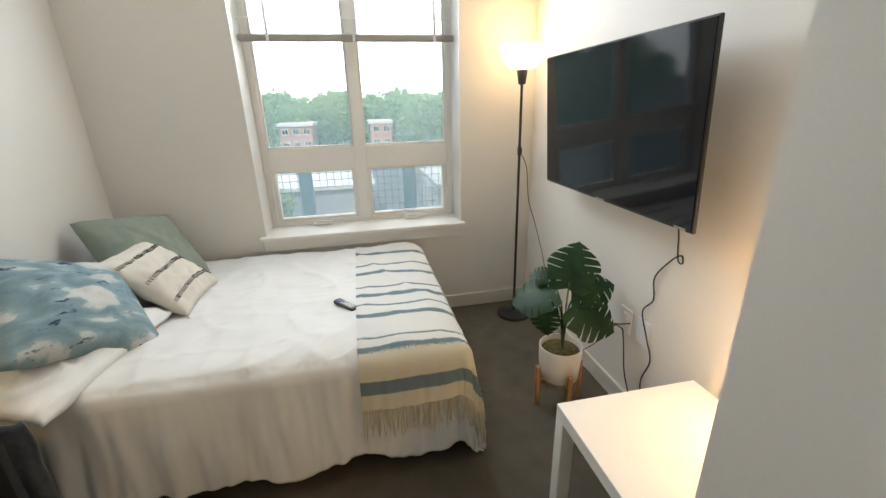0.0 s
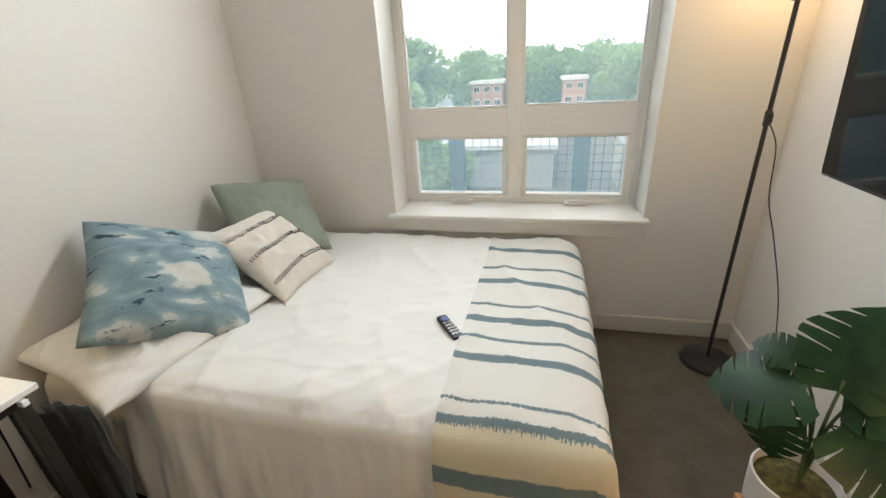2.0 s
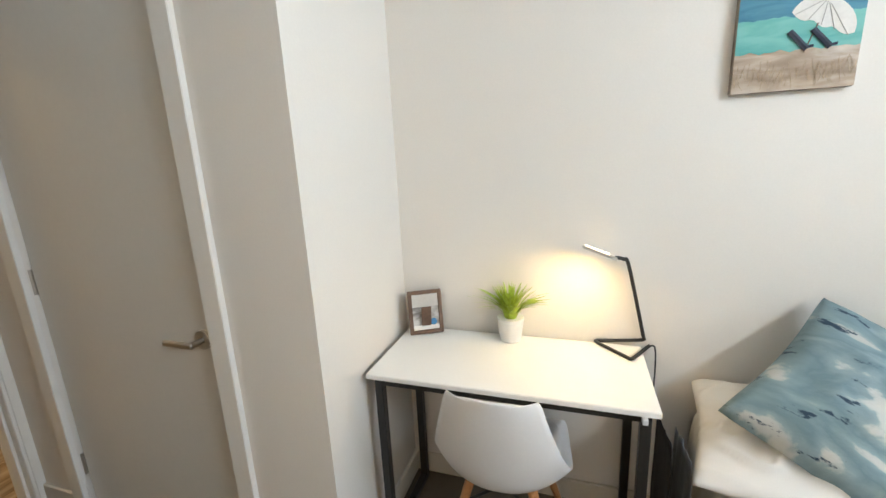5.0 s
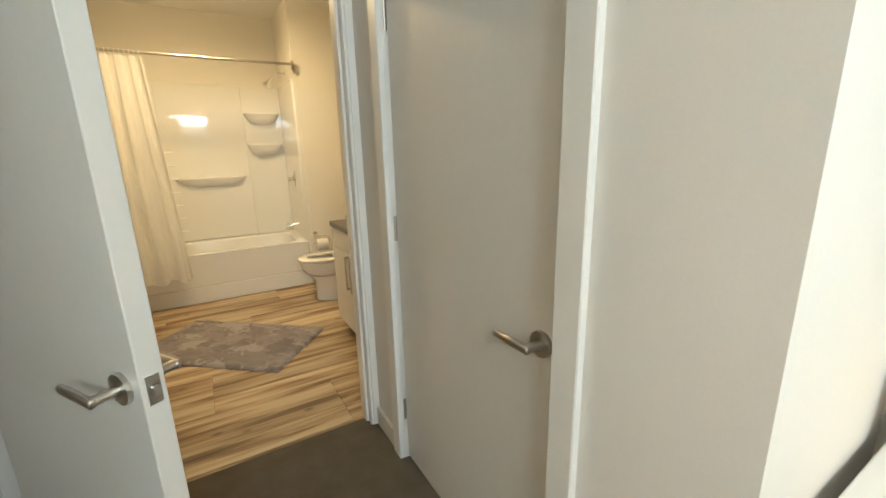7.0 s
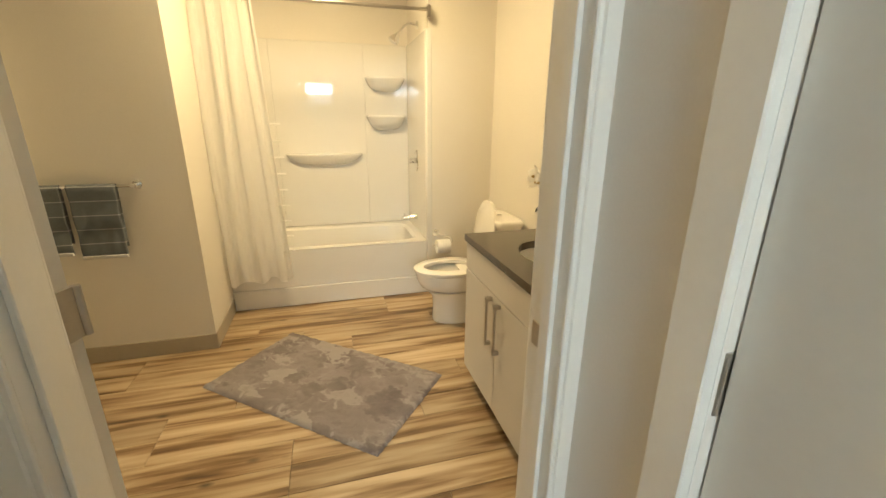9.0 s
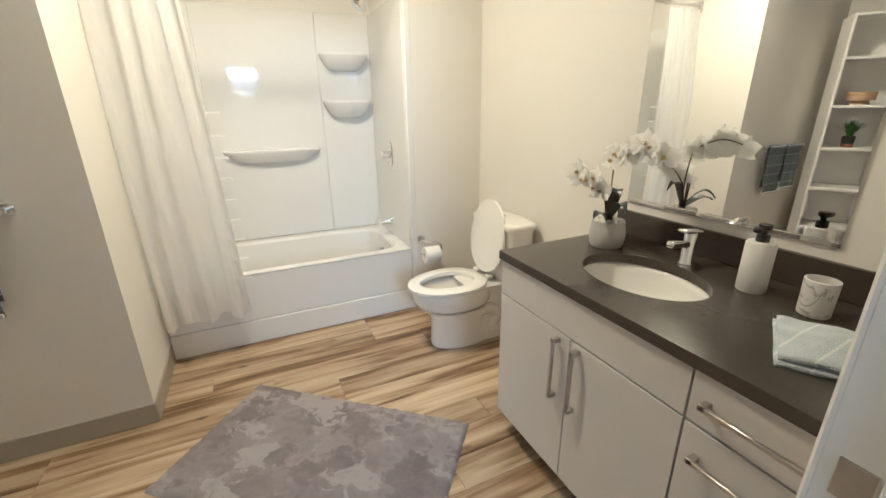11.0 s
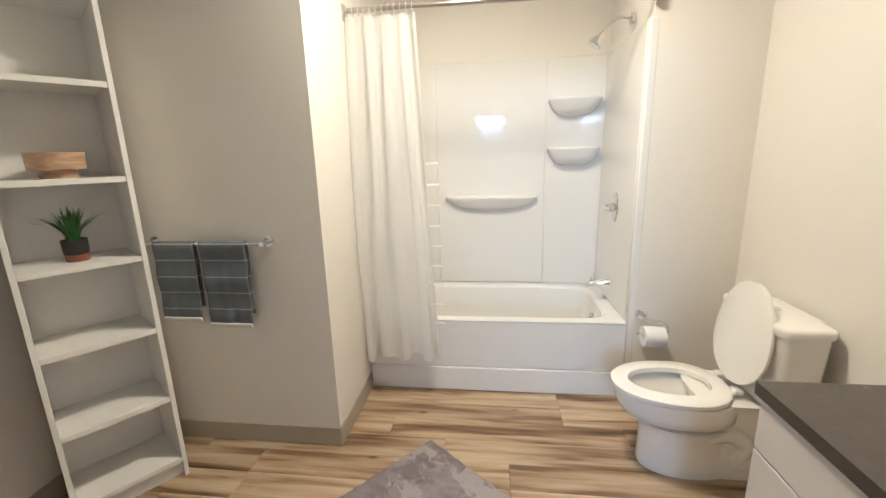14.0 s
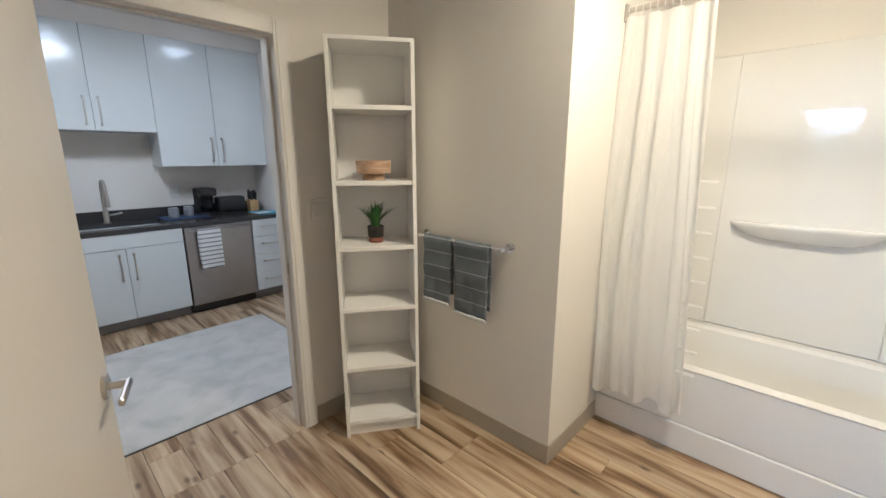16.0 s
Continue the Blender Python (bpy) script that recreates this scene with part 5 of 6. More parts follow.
part("body", loft([[Vector((x, w * math.cos(a), z + h * math.sin(a))) for a in [2 * math.pi * k / 20 for k in range(20)]] for x, w, h, z in ((0, 0.03, 0.03, 0), (0.01, 0.024, 0.022, 0), (0.11, 0.022, 0.017, -0.002), (0.135, 0.021, 0.018, -0.012), (0.14, 0.015, 0.01, -0.018))]), CHROME, sp, "", 50)
part("diverter", tube([(0.115, 0, 0.012), (0.115, 0, 0.035)], 0.006, 10), CHROME, sp)
rod = thing("shower_rod", (-0.165, -3.75, 2.16), "bronze toned shower curtain rod", "curtain rod")
part("rod", tube([(-0.765, 0, 0), (0.765, 0, 0)], 0.0125, 14), STEEL, rod, "", 60)
for s in (-1, 1):
    part("end_bracket", box((s * 0.765 - 0.012, -0.02, -0.05), (s * 0.765 + 0.0, 0.02, 0.03) if s > 0 else (s * 0.765 + 0.012, 0.02, 0.03), 0.004), STEEL, rod)
cu = thing("shower_curtain", (0.37, -3.75, 2.16), "white translucent shower curtain gathered to one side", "shower curtain")
CURT = mat("white_curtain", (0.86, 0.85, 0.83), 0.75, 0, 0.02, 8, 0.1, 200, 0.2)
cn_ = CURT.node_tree
tl_, mx_ = cn_.nodes.new("ShaderNodeBsdfTranslucent"), cn_.nodes.new("ShaderNodeMixShader")
tl_.inputs[0].default_value, mx_.inputs[0].default_value = (0.93, 0.92, 0.90, 1), 0.6
cn_.links.new(cn_.nodes["Principled BSDF"].outputs[0], mx_.inputs[1])
cn_.links.new(tl_.outputs[0], mx_.inputs[2])
cn_.links.new(mx_.outputs[0], cn_.nodes["Material Output"].inputs[0])
bm = bmesh.new()
NU, NV = 150, 60
g = []
for j in range(NV + 1):
    f = j / NV
    row = []
    for i in range(NU + 1):
        u = i / NU
        wob = noise.noise((u * 4, f * 1.2, 3.3))
        ph = u * 2 * math.pi * 4.2 + 2.2 * wob
        amp = 0.015 + 0.010 * f + 0.008 * wob
        x0, x1 = 0.222 - 0.012 * f, -0.15 - 0.085 * f
        x = x0 + (x1 - x0) * u + 0.006 * math.sin(ph * 2) + 0.012 * wob * f
        y = 0.0 + 0.075 * min(1, f * 1.6) + amp * math.sin(ph) + 0.01 * noise.noise((u * 12, f * 3, 1))
        z = -0.03 - (1.865 + 0.022 * math.sin(u * 17) + 0.02 * wob) * f
        row.append(bm.verts.new((x, y, z)))
    g.append(row)
for j in range(NV):
    for i in range(NU):
        bm.faces.new((g[j][i], g[j + 1][i], g[j + 1][i + 1], g[j][i + 1]))
part("curtain_cloth", bm, CURT, cu, "", 180)
bm = bmesh.new()
for k in range(12):
    x = 0.21 - k * 0.031
    part("ring", tube([(x, 0.018 * math.cos(a), 0.0 + 0.024 * math.sin(a) - 0.006) for a in [2 * math.pi * q / 14 for q in range(15)]], 0.002, 6), PLASTIC, cu)
bm.free()
for k in range(9):
    z = -0.78 - k * 0.112
    part("liner_fold", box((-0.245 - 0.002 * k, 0.035 + 0.004 * k, z), (-0.165, 0.043 + 0.004 * k, z + 0.012), 0.003), CURT, cu)

# ---- toilet, facing the tub end ----
toi = thing("toilet", pose(-1.44, -3.27, 0, 0, 0, 0), "white two piece toilet with its lid up", "toilet")


def egg(cx, z, rb, rf, ry, n=40):
    """An egg outline: blunt towards the tank, longer at the front (x)."""
    out = []
    for i in range(n):
        a = 2 * math.pi * i / n
        c, s = math.cos(a), math.sin(a)
        out.append(Vector((cx + (rf if c > 0 else rb) * math.copysign(abs(c) ** 0.95, c), ry * math.copysign(abs(s) ** 0.95, s), z)))
    return out


part("pedestal", loft([egg(0.40, 0.0, 0.22, 0.20, 0.115), egg(0.40, 0.02, 0.22, 0.205, 0.115), egg(0.41, 0.10, 0.22, 0.19, 0.108), egg(0.42, 0.20, 0.22, 0.185, 0.115), egg(0.43, 0.245, 0.23, 0.22, 0.14)]), PORC, toi, "", 50)
part("bowl", loft([egg(0.43, 0.24, 0.215, 0.19, 0.12), egg(0.44, 0.28, 0.23, 0.25, 0.165), egg(0.445, 0.33, 0.235, 0.272, 0.178), egg(0.445, 0.385, 0.24, 0.28, 0.182), egg(0.445, 0.388, 0.20, 0.245, 0.15), egg(0.455, 0.36, 0.15, 0.19, 0.12), egg(0.46, 0.27, 0.10, 0.13, 0.085), egg(0.46, 0.22, 0.05, 0.06, 0.05)], True, True), PORC, toi, "", 50)
part("water", loft([egg(0.46, 0.285, 0.10, 0.13, 0.085), egg(0.46, 0.287, 0.10, 0.13, 0.085)]), mat("toilet_water", (0.55, 0.55, 0.5), 0.02), toi)
part("trapway", tube(smooth_path([(0.40, 0.055, 0.12), (0.33, 0.065, 0.20), (0.25, 0.068, 0.215), (0.19, 0.065, 0.16), (0.22, 0.06, 0.08), (0.12, 0.055, 0.06)], 6), 0.047, 14), PORC, toi, "", 60)
part("rear_base", loft([ring(0.24, 0, z, rx, ry, 24, 4) for z, rx, ry in ((0.0, 0.18, 0.10), (0.05, 0.17, 0.095), (0.30, 0.13, 0.09), (0.39, 0.17, 0.15))]), PORC, toi, "", 50)
bm = loft([egg(0.45, 0.392, 0.20, 0.285, 0.188), egg(0.45, 0.41, 0.20, 0.287, 0.19), egg(0.45, 0.416, 0.19, 0.277, 0.182), egg(0.46, 0.416, 0.135, 0.205, 0.115), egg(0.46, 0.394, 0.135, 0.20, 0.112)], False, False)
part("seat", bm, PORC, toi, "white toilet seat", 40)
lid = loft([[Vector((x, p.y, p.x)) for p in egg(0.20, 0, 0.19, 0.255, s)] for x, s in ((0.0, 0.175), (0.004, 0.186), (0.016, 0.188), (0.02, 0.18))])
lid.transform(pose(0.235, 0, 0.425, 0, -7, 0))
part("lid", lid, PORC, toi, "raised white lid", 40)
for yy in (-0.07, 0.07):
    part("lid_hinge", box((0.225, yy - 0.02, 0.405), (0.265, yy + 0.02, 0.43), 0.005), PORC, toi)
part("tank", loft([ring(0.105, 0, z, rx, ry, 32, 6) for z, rx, ry in ((0.385, 0.075, 0.18), (0.42, 0.088, 0.20), (0.70, 0.095, 0.215), (0.725, 0.095, 0.215))]), PORC, toi, "", 50)
part("tank_lid", loft([ring(0.107, 0, z, rx, ry, 32, 6) for z, rx, ry in ((0.725, 0.104, 0.226), (0.75, 0.107, 0.230), (0.762, 0.10, 0.222), (0.765, 0.08, 0.20))]), PORC, toi, "", 50)
part("flush_button", lathe([(0.022, 0.764), (0.022, 0.769), (0.018, 0.771)], 24, (0.107, 0, 0)), CHROME, toi, "chrome flush button")
tp = thing("toilet_paper_holder", (-0.99, -3.78, 0.53), "chrome holder with a roll of toilet paper", "paper holder")
part("rosette", tube([(0, 0, 0), (0, 0.012, 0)], 0.028, 20), CHROME, tp, "", 40)
part("arm", tube(smooth_path([(0, 0.01, 0), (0, 0.06, 0), (-0.03, 0.075, -0.01), (-0.09, 0.08, -0.02), (-0.12, 0.08, -0.05), (-0.10, 0.08, -0.085), (0.04, 0.08, -0.085)], 6), 0.006, 10), CHROME, tp, "", 60)
roll = lathe([(0.02, -0.055), (0.056, -0.055), (0.056, 0.055), (0.02, 0.055), (0.02, -0.055)], 36, (0, 0, 0), False, False)
roll.transform(Matrix.Translation((-0.045, 0.08, -0.10)) @ pose(0, 0, 0, 0, 90, 0))
part("paper_roll", roll, mat("tissue", (0.78, 0.77, 0.74), 0.95, 0, 0.03, 20, 0.2), tp, "white paper roll", 40)

# ---- vanity ----
van = thing("vanity_cabinet", (-1.145, -1.96, 0), "greige vanity cabinet with doors and drawers", "cabinet")
VF = 0.30
part("body", boxes(((-0.305, -0.545, 0.10), (VF, 0.55, 0.655)), ((-0.305, -0.545, 0.655), (-0.285, 0.55, 0.826)), ((-0.285, -0.545, 0.655), (VF, -0.525, 0.826)), ((-0.285, 0.53, 0.655), (VF, 0.55, 0.826)), ((VF - 0.02, -0.525, 0.655), (VF, 0.53, 0.826))), CABINET, van)
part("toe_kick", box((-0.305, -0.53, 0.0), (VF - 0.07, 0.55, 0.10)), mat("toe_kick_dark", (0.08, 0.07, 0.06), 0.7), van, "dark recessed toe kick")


def front(parent, name, y0, y1, z0, z1, x, material, sgn=1, pulls=()):
    """A slab front with a bar pull; pulls: (y, z, upright)."""
    d = part(name, box((x, y0 + 0.0015, z0 + 0.0015) if sgn > 0 else (x - 0.02, y0 + 0.0015, z0 + 0.0015), (x + 0.02, y1 - 0.0015, z1 - 0.0015) if sgn > 0 else (x, y1 - 0.0015, z1 - 0.0015), 0.0015), material, parent)
    for y, z, up in pulls:
        o, xx = sgn * 0.03, x + sgn * 0.02
        L = 0.11
        e = Vector((0, 0, L)) if up else Vector((0, L, 0))
        c = Vector((xx, y, z))
        bm = bmesh.new()
        for q in (-1, 1):
            a = c + e * q
            box((min(a.x, a.x + o), a.y - 0.009, a.z - 0.009), (max(a.x, a.x + o), a.y + 0.009, a.z + 0.009), 0.002, bm)
        lo, hi = c - e, c + e
        xa, xb = sorted((xx + o * 0.65, xx + o))
        box((xa, lo.y - 0.006, lo.z - 0.006), (xb, hi.y + 0.006, hi.z + 0.006), 0.002, bm)
        part("pull", bm, STEEL, d, "nickel bar pull", 40)
    return d


front(van, "false_front", -0.545, 0.252, 0.683, 0.822, VF, CABINET)
front(van, "door", -0.545, -0.137, 0.105, 0.680, VF, CABINET, 1, ((-0.192, 0.545, True),))
front(van, "door", -0.137, 0.252, 0.105, 0.680, VF, CABINET, 1, ((-0.10, 0.545, True),))
front(van, "drawer", 0.255, 0.55, 0.683, 0.822, VF, CABINET, 1, ((0.41, 0.752, False),))
front(van, "drawer", 0.255, 0.55, 0.395, 0.680, VF, CABINET, 1, ((0.41, 0.60, False),))
front(van, "drawer", 0.255, 0.55, 0.105, 0.392, VF, CABINET, 1, ((0.41, 0.32, False),))
SKX, SKY, SRX, SRY = -1.105, -2.09, 0.165, 0.215
ct = thing("stone_countertop", (SKX, SKY, 0.826), "dark brown quartz vanity top with backsplash", "countertop")
X0, X1, Y0, Y1 = XM - SKX, -0.815 - SKX, -2.515 - SKY, -1.405 - SKY
bm = bmesh.new()
inn0, inn1, o0, o1 = [], [], [], []
for i in range(64):
    a = 2 * math.pi * (i + 0.5) / 64
    c, s = math.cos(a), math.sin(a)
    k = min((X1 if c > 0 else X0) / c if abs(c) > 1e-6 else 9, (Y1 if s > 0 else Y0) / s if abs(s) > 1e-6 else 9)
    inn0.append(Vector((SRX * c, SRY * s, 0.0)))
    inn1.append(Vector((SRX * c, SRY * s, 0.034)))
    o1.append(Vector((k * c, k * s, 0.034)))
    o0.append(Vector((k * c, k * s, 0.0)))
for cx, cy in ((X0, Y0), (X1, Y0), (X1, Y1), (X0, Y1)):
    i = min(range(64), key=lambda q: (o1[q] - Vector((cx, cy, 0.034))).length)
    o1[i], o0[i] = Vector((cx, cy, 0.034)), Vector((cx, cy, 0.0))
loft([inn0, inn1, o1, o0, inn0], False, False, bm)
part("slab", bm, COUNTER, ct, "", 30)
part("backsplash", box((X0, Y0, 0.034), (X0 + 0.02, Y1, 0.134), 0.002), COUNTER, ct)
part("side_splash", box((X0 + 0.02, Y1 - 0.02, 0.034), (X1 - 0.02, Y1, 0.134), 0.002), COUNTER, ct)
sk = thing("sink_basin", (SKX, SKY, 0.826), "white oval undermount sink basin", "sink")
part("bowl", loft([ring(0, 0, z, SRX * f, SRY * f, 48) for z, f in ((-0.001, 1.06), (-0.003, 1.02), (-0.03, 0.98), (-0.09, 0.85), (-0.13, 0.6), (-0.145, 0.2))], False, True), PORC, sk, "", 60)
part("drain", lathe([(0.022, -0.144), (0.022, -0.14), (0.016, -0.138)], 20), CHROME, sk, "chrome drain")
fa = thing("bath_faucet", (-1.325, -2.09, 0.86), "chrome single lever basin faucet", "faucet")
part("body", lathe([(0.026, 0), (0.026, 0.006), (0.021, 0.012), (0.021, 0.11), (0.018, 0.115)], 24), CHROME, fa, "", 40)
part("spout", box((0.0, -0.014, 0.062), (0.115, 0.014, 0.085), 0.006, None, pose(0, 0, 0, 0, -6, 0), 2), CHROME, fa, "", 40)
part("lever", box((-0.025, -0.018, 0.112), (0.07, 0.018, 0.124), 0.005, None, pose(0, 0, 0, 0, -8, 0), 2), CHROME, fa, "", 40)
mi = thing("vanity_mirror", (XM, -1.945, 1.4), "large frameless wall mirror with a chrome bottom channel", "mirror")
part("glass", box((0.001, -0.535, -0.385), (0.008, 0.205, 0.60)), MIRROR, mi)
part("channel", box((0.0, -0.535, -0.40), (0.012, 0.205, -0.383), 0.002), CHROME, mi, "chrome bottom channel")

# orchid
orc = thing("orchid", (-1.235, -2.375, 0.86), "white silk orchid in a ridged stone pot", "orchid")
prof = [(0.058, 0.0)] + [(0.062 + 0.006 * math.sin(k / 11 * math.pi) + (0.0015 if k % 2 else 0), 0.006 + 0.008 * k) for k in range(12)] + [(0.063, 0.105), (0.055, 0.104), (0.0, 0.095)]
part("pot", lathe(prof, 36, cap1=False), mat("ridged_stone", (0.46, 0.44, 0.41), 0.85, 0, 0.1, 25, 0.3), orc, "ridged grey stone pot", 50)
bm = bmesh.new()
rng = random.Random(8)
for k in range(60):
    a, r = rng.uniform(0, 6.28), 0.05 * rng.random() ** 0.5
    bmesh.ops.create_icosphere(bm, subdivisions=1, radius=rng.uniform(0.005, 0.009), matrix=Matrix.Translation((r * math.cos(a), r * math.sin(a), 0.101)))
tagged(part("pebbles", bm, mat("white_pebble", (0.62, 0.60, 0.57), 0.7), orc, "white pebbles"), kind="stuff")
BRSTEM = mat("orchid_stem", (0.07, 0.05, 0.03), 0.6, 0, 0.1, 20)
stems = [[(0.0, 0.0, 0.09), (0.0, -0.005, 0.22), (0.005, 0.005, 0.34), (0.0, 0.06, 0.385), (-0.005, 0.13, 0.405), (-0.005, 0.20, 0.39)], [(0.01, 0.0, 0.09), (0.015, -0.02, 0.19), (0.02, -0.07, 0.255), (0.03, -0.14, 0.285), (0.035, -0.19, 0.30)]]
paths = [smooth_path(s, 6) for s in stems]
for pth in paths:
    part("stem", tube(pth, 0.0035, 7, None, 0.002), BRSTEM, orc, "", 60)
for k in range(4):
    part("support_stick", tube([(0.012 * math.cos(k * 1.7), 0.012 * math.sin(k * 1.7), 0.09), (0.014 * math.cos(k * 1.7), 0.02 * math.sin(k * 1.7), 0.215)], 0.003, 6), BRSTEM, orc)
PETAL = mat("white_petal", (0.86, 0.85, 0.82), 0.6, 0, 0.03, 30)


def flower(parent, m, s):
    bm = bmesh.new()
    for a, w, L in ((90, 0.6, 1.0), (210, 0.6, 0.95), (330, 0.6, 0.95), (20, 1.0, 1.05), (160, 1.0, 1.05)):
        r = radians(a)
        d, e = Vector((math.cos(r), math.sin(r), 0)), Vector((-math.sin(r), math.cos(r), 0))
        prev = None
        for q in range(6):
            t = q / 5
            wd = s * 0.54 * w * math.sin(math.pi * min(0.97, t * 0.85 + 0.12))
            row = [bm.verts.new(m @ (d * s * L * t + e * wd * k + Vector((0, 0, s * (0.28 * t * t - 0.15 * k * k * t))))) for k in (-1, 0, 1)]
            if prev:
                for i in range(2):
                    bm.faces.new((prev[i], prev[i + 1], row[i + 1], row[i]))
            prev = row
    f = part("flower", bm, PETAL, parent, "", 60)
    c = lathe([(0.002, 0.0), (s * 0.14, s * 0.1), (s * 0.1, s * 0.28), (0.002, s * 0.32)], 10)
    c.transform(m)
    part("flower_centre", c, mat("petal_centre", (0.45, 0.32, 0.12), 0.6), f)


rng = random.Random(21)
for pth, ks in ((paths[0], (12, 14, 15, 17, 19, 20, 22, 24, 26, 28, 30)), (paths[1], (8, 10, 12, 14, 16, 19))):
    for k in ks:
        p = pth[min(k, len(pth) - 1)]
        flower(orc, Matrix.Translation(p + Vector((0.012, rng.uniform(-0.01, 0.01), rng.uniform(-0.03, 0.01)))) @ pose(0, 0, 0, 78 + rng.uniform(-20, 20), 0, 75 + rng.uniform(-40, 40)), 0.056)
for p in (paths[1][-1], paths[1][-4]):
    part("bud", lathe([(0.002, -0.012), (0.008, -0.004), (0.008, 0.004), (0.002, 0.012)], 10, p), mat("orchid_bud", (0.12, 0.12, 0.05), 0.6), orc)
DLEAF = mat("dark_orchid_leaf", (0.014, 0.02, 0.014), 0.35, 0, 0.1, 20)
for a, L, up in ((20, 0.14, 0.05), (70, 0.12, 0.09), (200, 0.08, 0.12)):
    r = radians(a)
    d, e = Vector((math.cos(r), math.sin(r), 0)), Vector((-math.sin(r), math.cos(r), 0))
    rows = []
    for q in range(9):
        t = q / 8
        w = 0.026 * math.sin(math.pi * min(0.98, t * 0.85 + 0.12))
        c = d * L * t + Vector((0, 0, 0.10 + up * math.sin(t * 2.4) ))
        rows.append([c - e * w + Vector((0, 0, 0.006)), c, c + e * w + Vector((0, 0, 0.006))])
    part("leaf", loft(rows, False, False, None, False), DLEAF, orc, "glossy dark leaf", 60)
MARB = ramp_mat("white_marble", [(0.3, (0.72, 0.70, 0.67)), (0.5, (0.70, 0.68, 0.65)), (0.52, (0.35, 0.33, 0.31)), (0.54, (0.70, 0.68, 0.65)), (0.7, (0.75, 0.73, 0.70))], 7, 0.35, 5, 1.2)
CERAM = mat("white_resin", (0.74, 0.72, 0.69), 0.4, 0, 0.03, 12)
sd = thing("soap_dispenser", (-1.29, -1.857, 0.86), "white resin soap dispenser with a black pump", "dispenser")
part("bottle", lathe([(0.036, 0.0), (0.039, 0.004), (0.039, 0.148), (0.036, 0.153), (0.014, 0.155)], 32), CERAM, sd, "", 40)
part("pump", boxes(((-0.01, -0.011, 0.185), (0.045, 0.011, 0.20)), bevel=0.004), BLACK, sd, "black pump")
part("collar", lathe([(0.017, 0.153), (0.017, 0.175), (0.008, 0.178), (0.008, 0.19), (0.017, 0.192), (0.017, 0.205)], 18), BLACK, sd)
tu = thing("tumbler", (-1.27, -1.69, 0.86), "white marbled stone tumbler on the counter", "tumbler")
part("cup", lathe([(0.032, 0), (0.036, 0.004), (0.038, 0.10), (0.034, 0.101), (0.030, 0.01), (0.0, 0.01)], 32, cap1=False), MARB, tu, "", 40)


def towel_mat(name, base, line, freq, width, coord="Object", axis="Z"):
    m = mat(name, base, 0.95, 0, 0.14, 30, 0.8, 260, 0.1)
    t = m.node_tree
    co, sp_, mu, fr_, lt, mx = (t.nodes.new(k) for k in ("ShaderNodeTexCoord", "ShaderNodeSeparateXYZ", "ShaderNodeMath", "ShaderNodeMath", "ShaderNodeMath", "ShaderNodeMix"))
    mx.data_type = "RGBA"
    mu.operation, mu.inputs[1].default_value, fr_.operation, lt.operation, lt.inputs[1].default_value = "MULTIPLY", freq, "FRACT", "LESS_THAN", width
    t.links.new(co.outputs[coord], sp_.inputs[0])
    t.links.new(sp_.outputs[axis], mu.inputs[0])
    t.links.new(mu.outputs[0], fr_.inputs[0])
    t.links.new(fr_.outputs[0], lt.inputs[0])
    t.links.new(lt.outputs[0], mx.inputs["Factor"])
    b = t.nodes["Principled BSDF"]
    old = b.inputs["Base Color"].links[0].from_socket
    t.links.new(old, mx.inputs["A"])
    mx.inputs["B"].default_value = (*line, 1)
    t.links.new(mx.outputs["Result"], b.inputs["Base Color"])
    return m


pt_ = PETAL.node_tree
pl_, pm_ = pt_.nodes.new("ShaderNodeBsdfTranslucent"), pt_.nodes.new("ShaderNodeMixShader")
pl_.inputs[0].default_value, pm_.inputs[0].default_value = (0.92, 0.91, 0.88, 1), 0.45
pt_.links.new(pt_.nodes["Principled BSDF"].outputs[0], pm_.inputs[1])
pt_.links.new(pl_.outputs[0], pm_.inputs[2])
pt_.links.new(pm_.outputs[0], pt_.nodes["Material Output"].inputs[0])
SLATE = towel_mat("slate_towel", (0.165, 0.185, 0.205), (0.44, 0.46, 0.48), 13.0, 0.06)
PALEB = towel_mat("pale_blue_towel", (0.53, 0.575, 0.62), (0.70, 0.72, 0.74), 14.0, 0.08, "Object", "Y")
ft = thing("face_cloth", (-1.085, -1.555, 0.86), "folded pale blue face cloth on the counter", "towel")
bm = bmesh.new()
for lay, (sx, sy, z) in enumerate(((0.115, 0.12, 0.0), (0.11, 0.115, 0.014))):
    rows = []
    for i in range(19):
        a = 2 * i / 18 - 1
        rows.append([Vector((a * sx, (2 * j / 18 - 1) * sy, z + 0.010 + 0.022 * (1 - abs(a)) ** 0.6 * (1 - (2 * j / 18 - 1) ** 2) * (0.5 + 0.5 * lay) + 0.006 * noise.noise((a * 2, j * 0.3, lay)))) for j in range(19)])
    loft(rows, False, False, bm, False)
bm.transform(pose(0, 0, 0, 0, 0, 28))
fo = part("cloth", bm, PALEB, ft, "", 180)
s3 = fo.modifiers.new("thickness", "SOLIDIFY")
s3.thickness = 0.012

# ---- towel bar ----
bar = thing("towel_bar", (1.14, YT, 1.065), "chrome towel bar on the wall", "towel bar")
part("rail", tube([(-0.30, 0.06, 0), (0.30, 0.06, 0)], 0.008, 12), CHROME, bar, "", 60)
for s in (-0.285, 0.285):
    part("post", tube([(s, 0.0, 0), (s, 0.01, 0)], 0.025, 20, tube([(s, 0.0, 0), (s, 0.07, 0)], 0.011, 12)), CHROME, bar, "", 40)


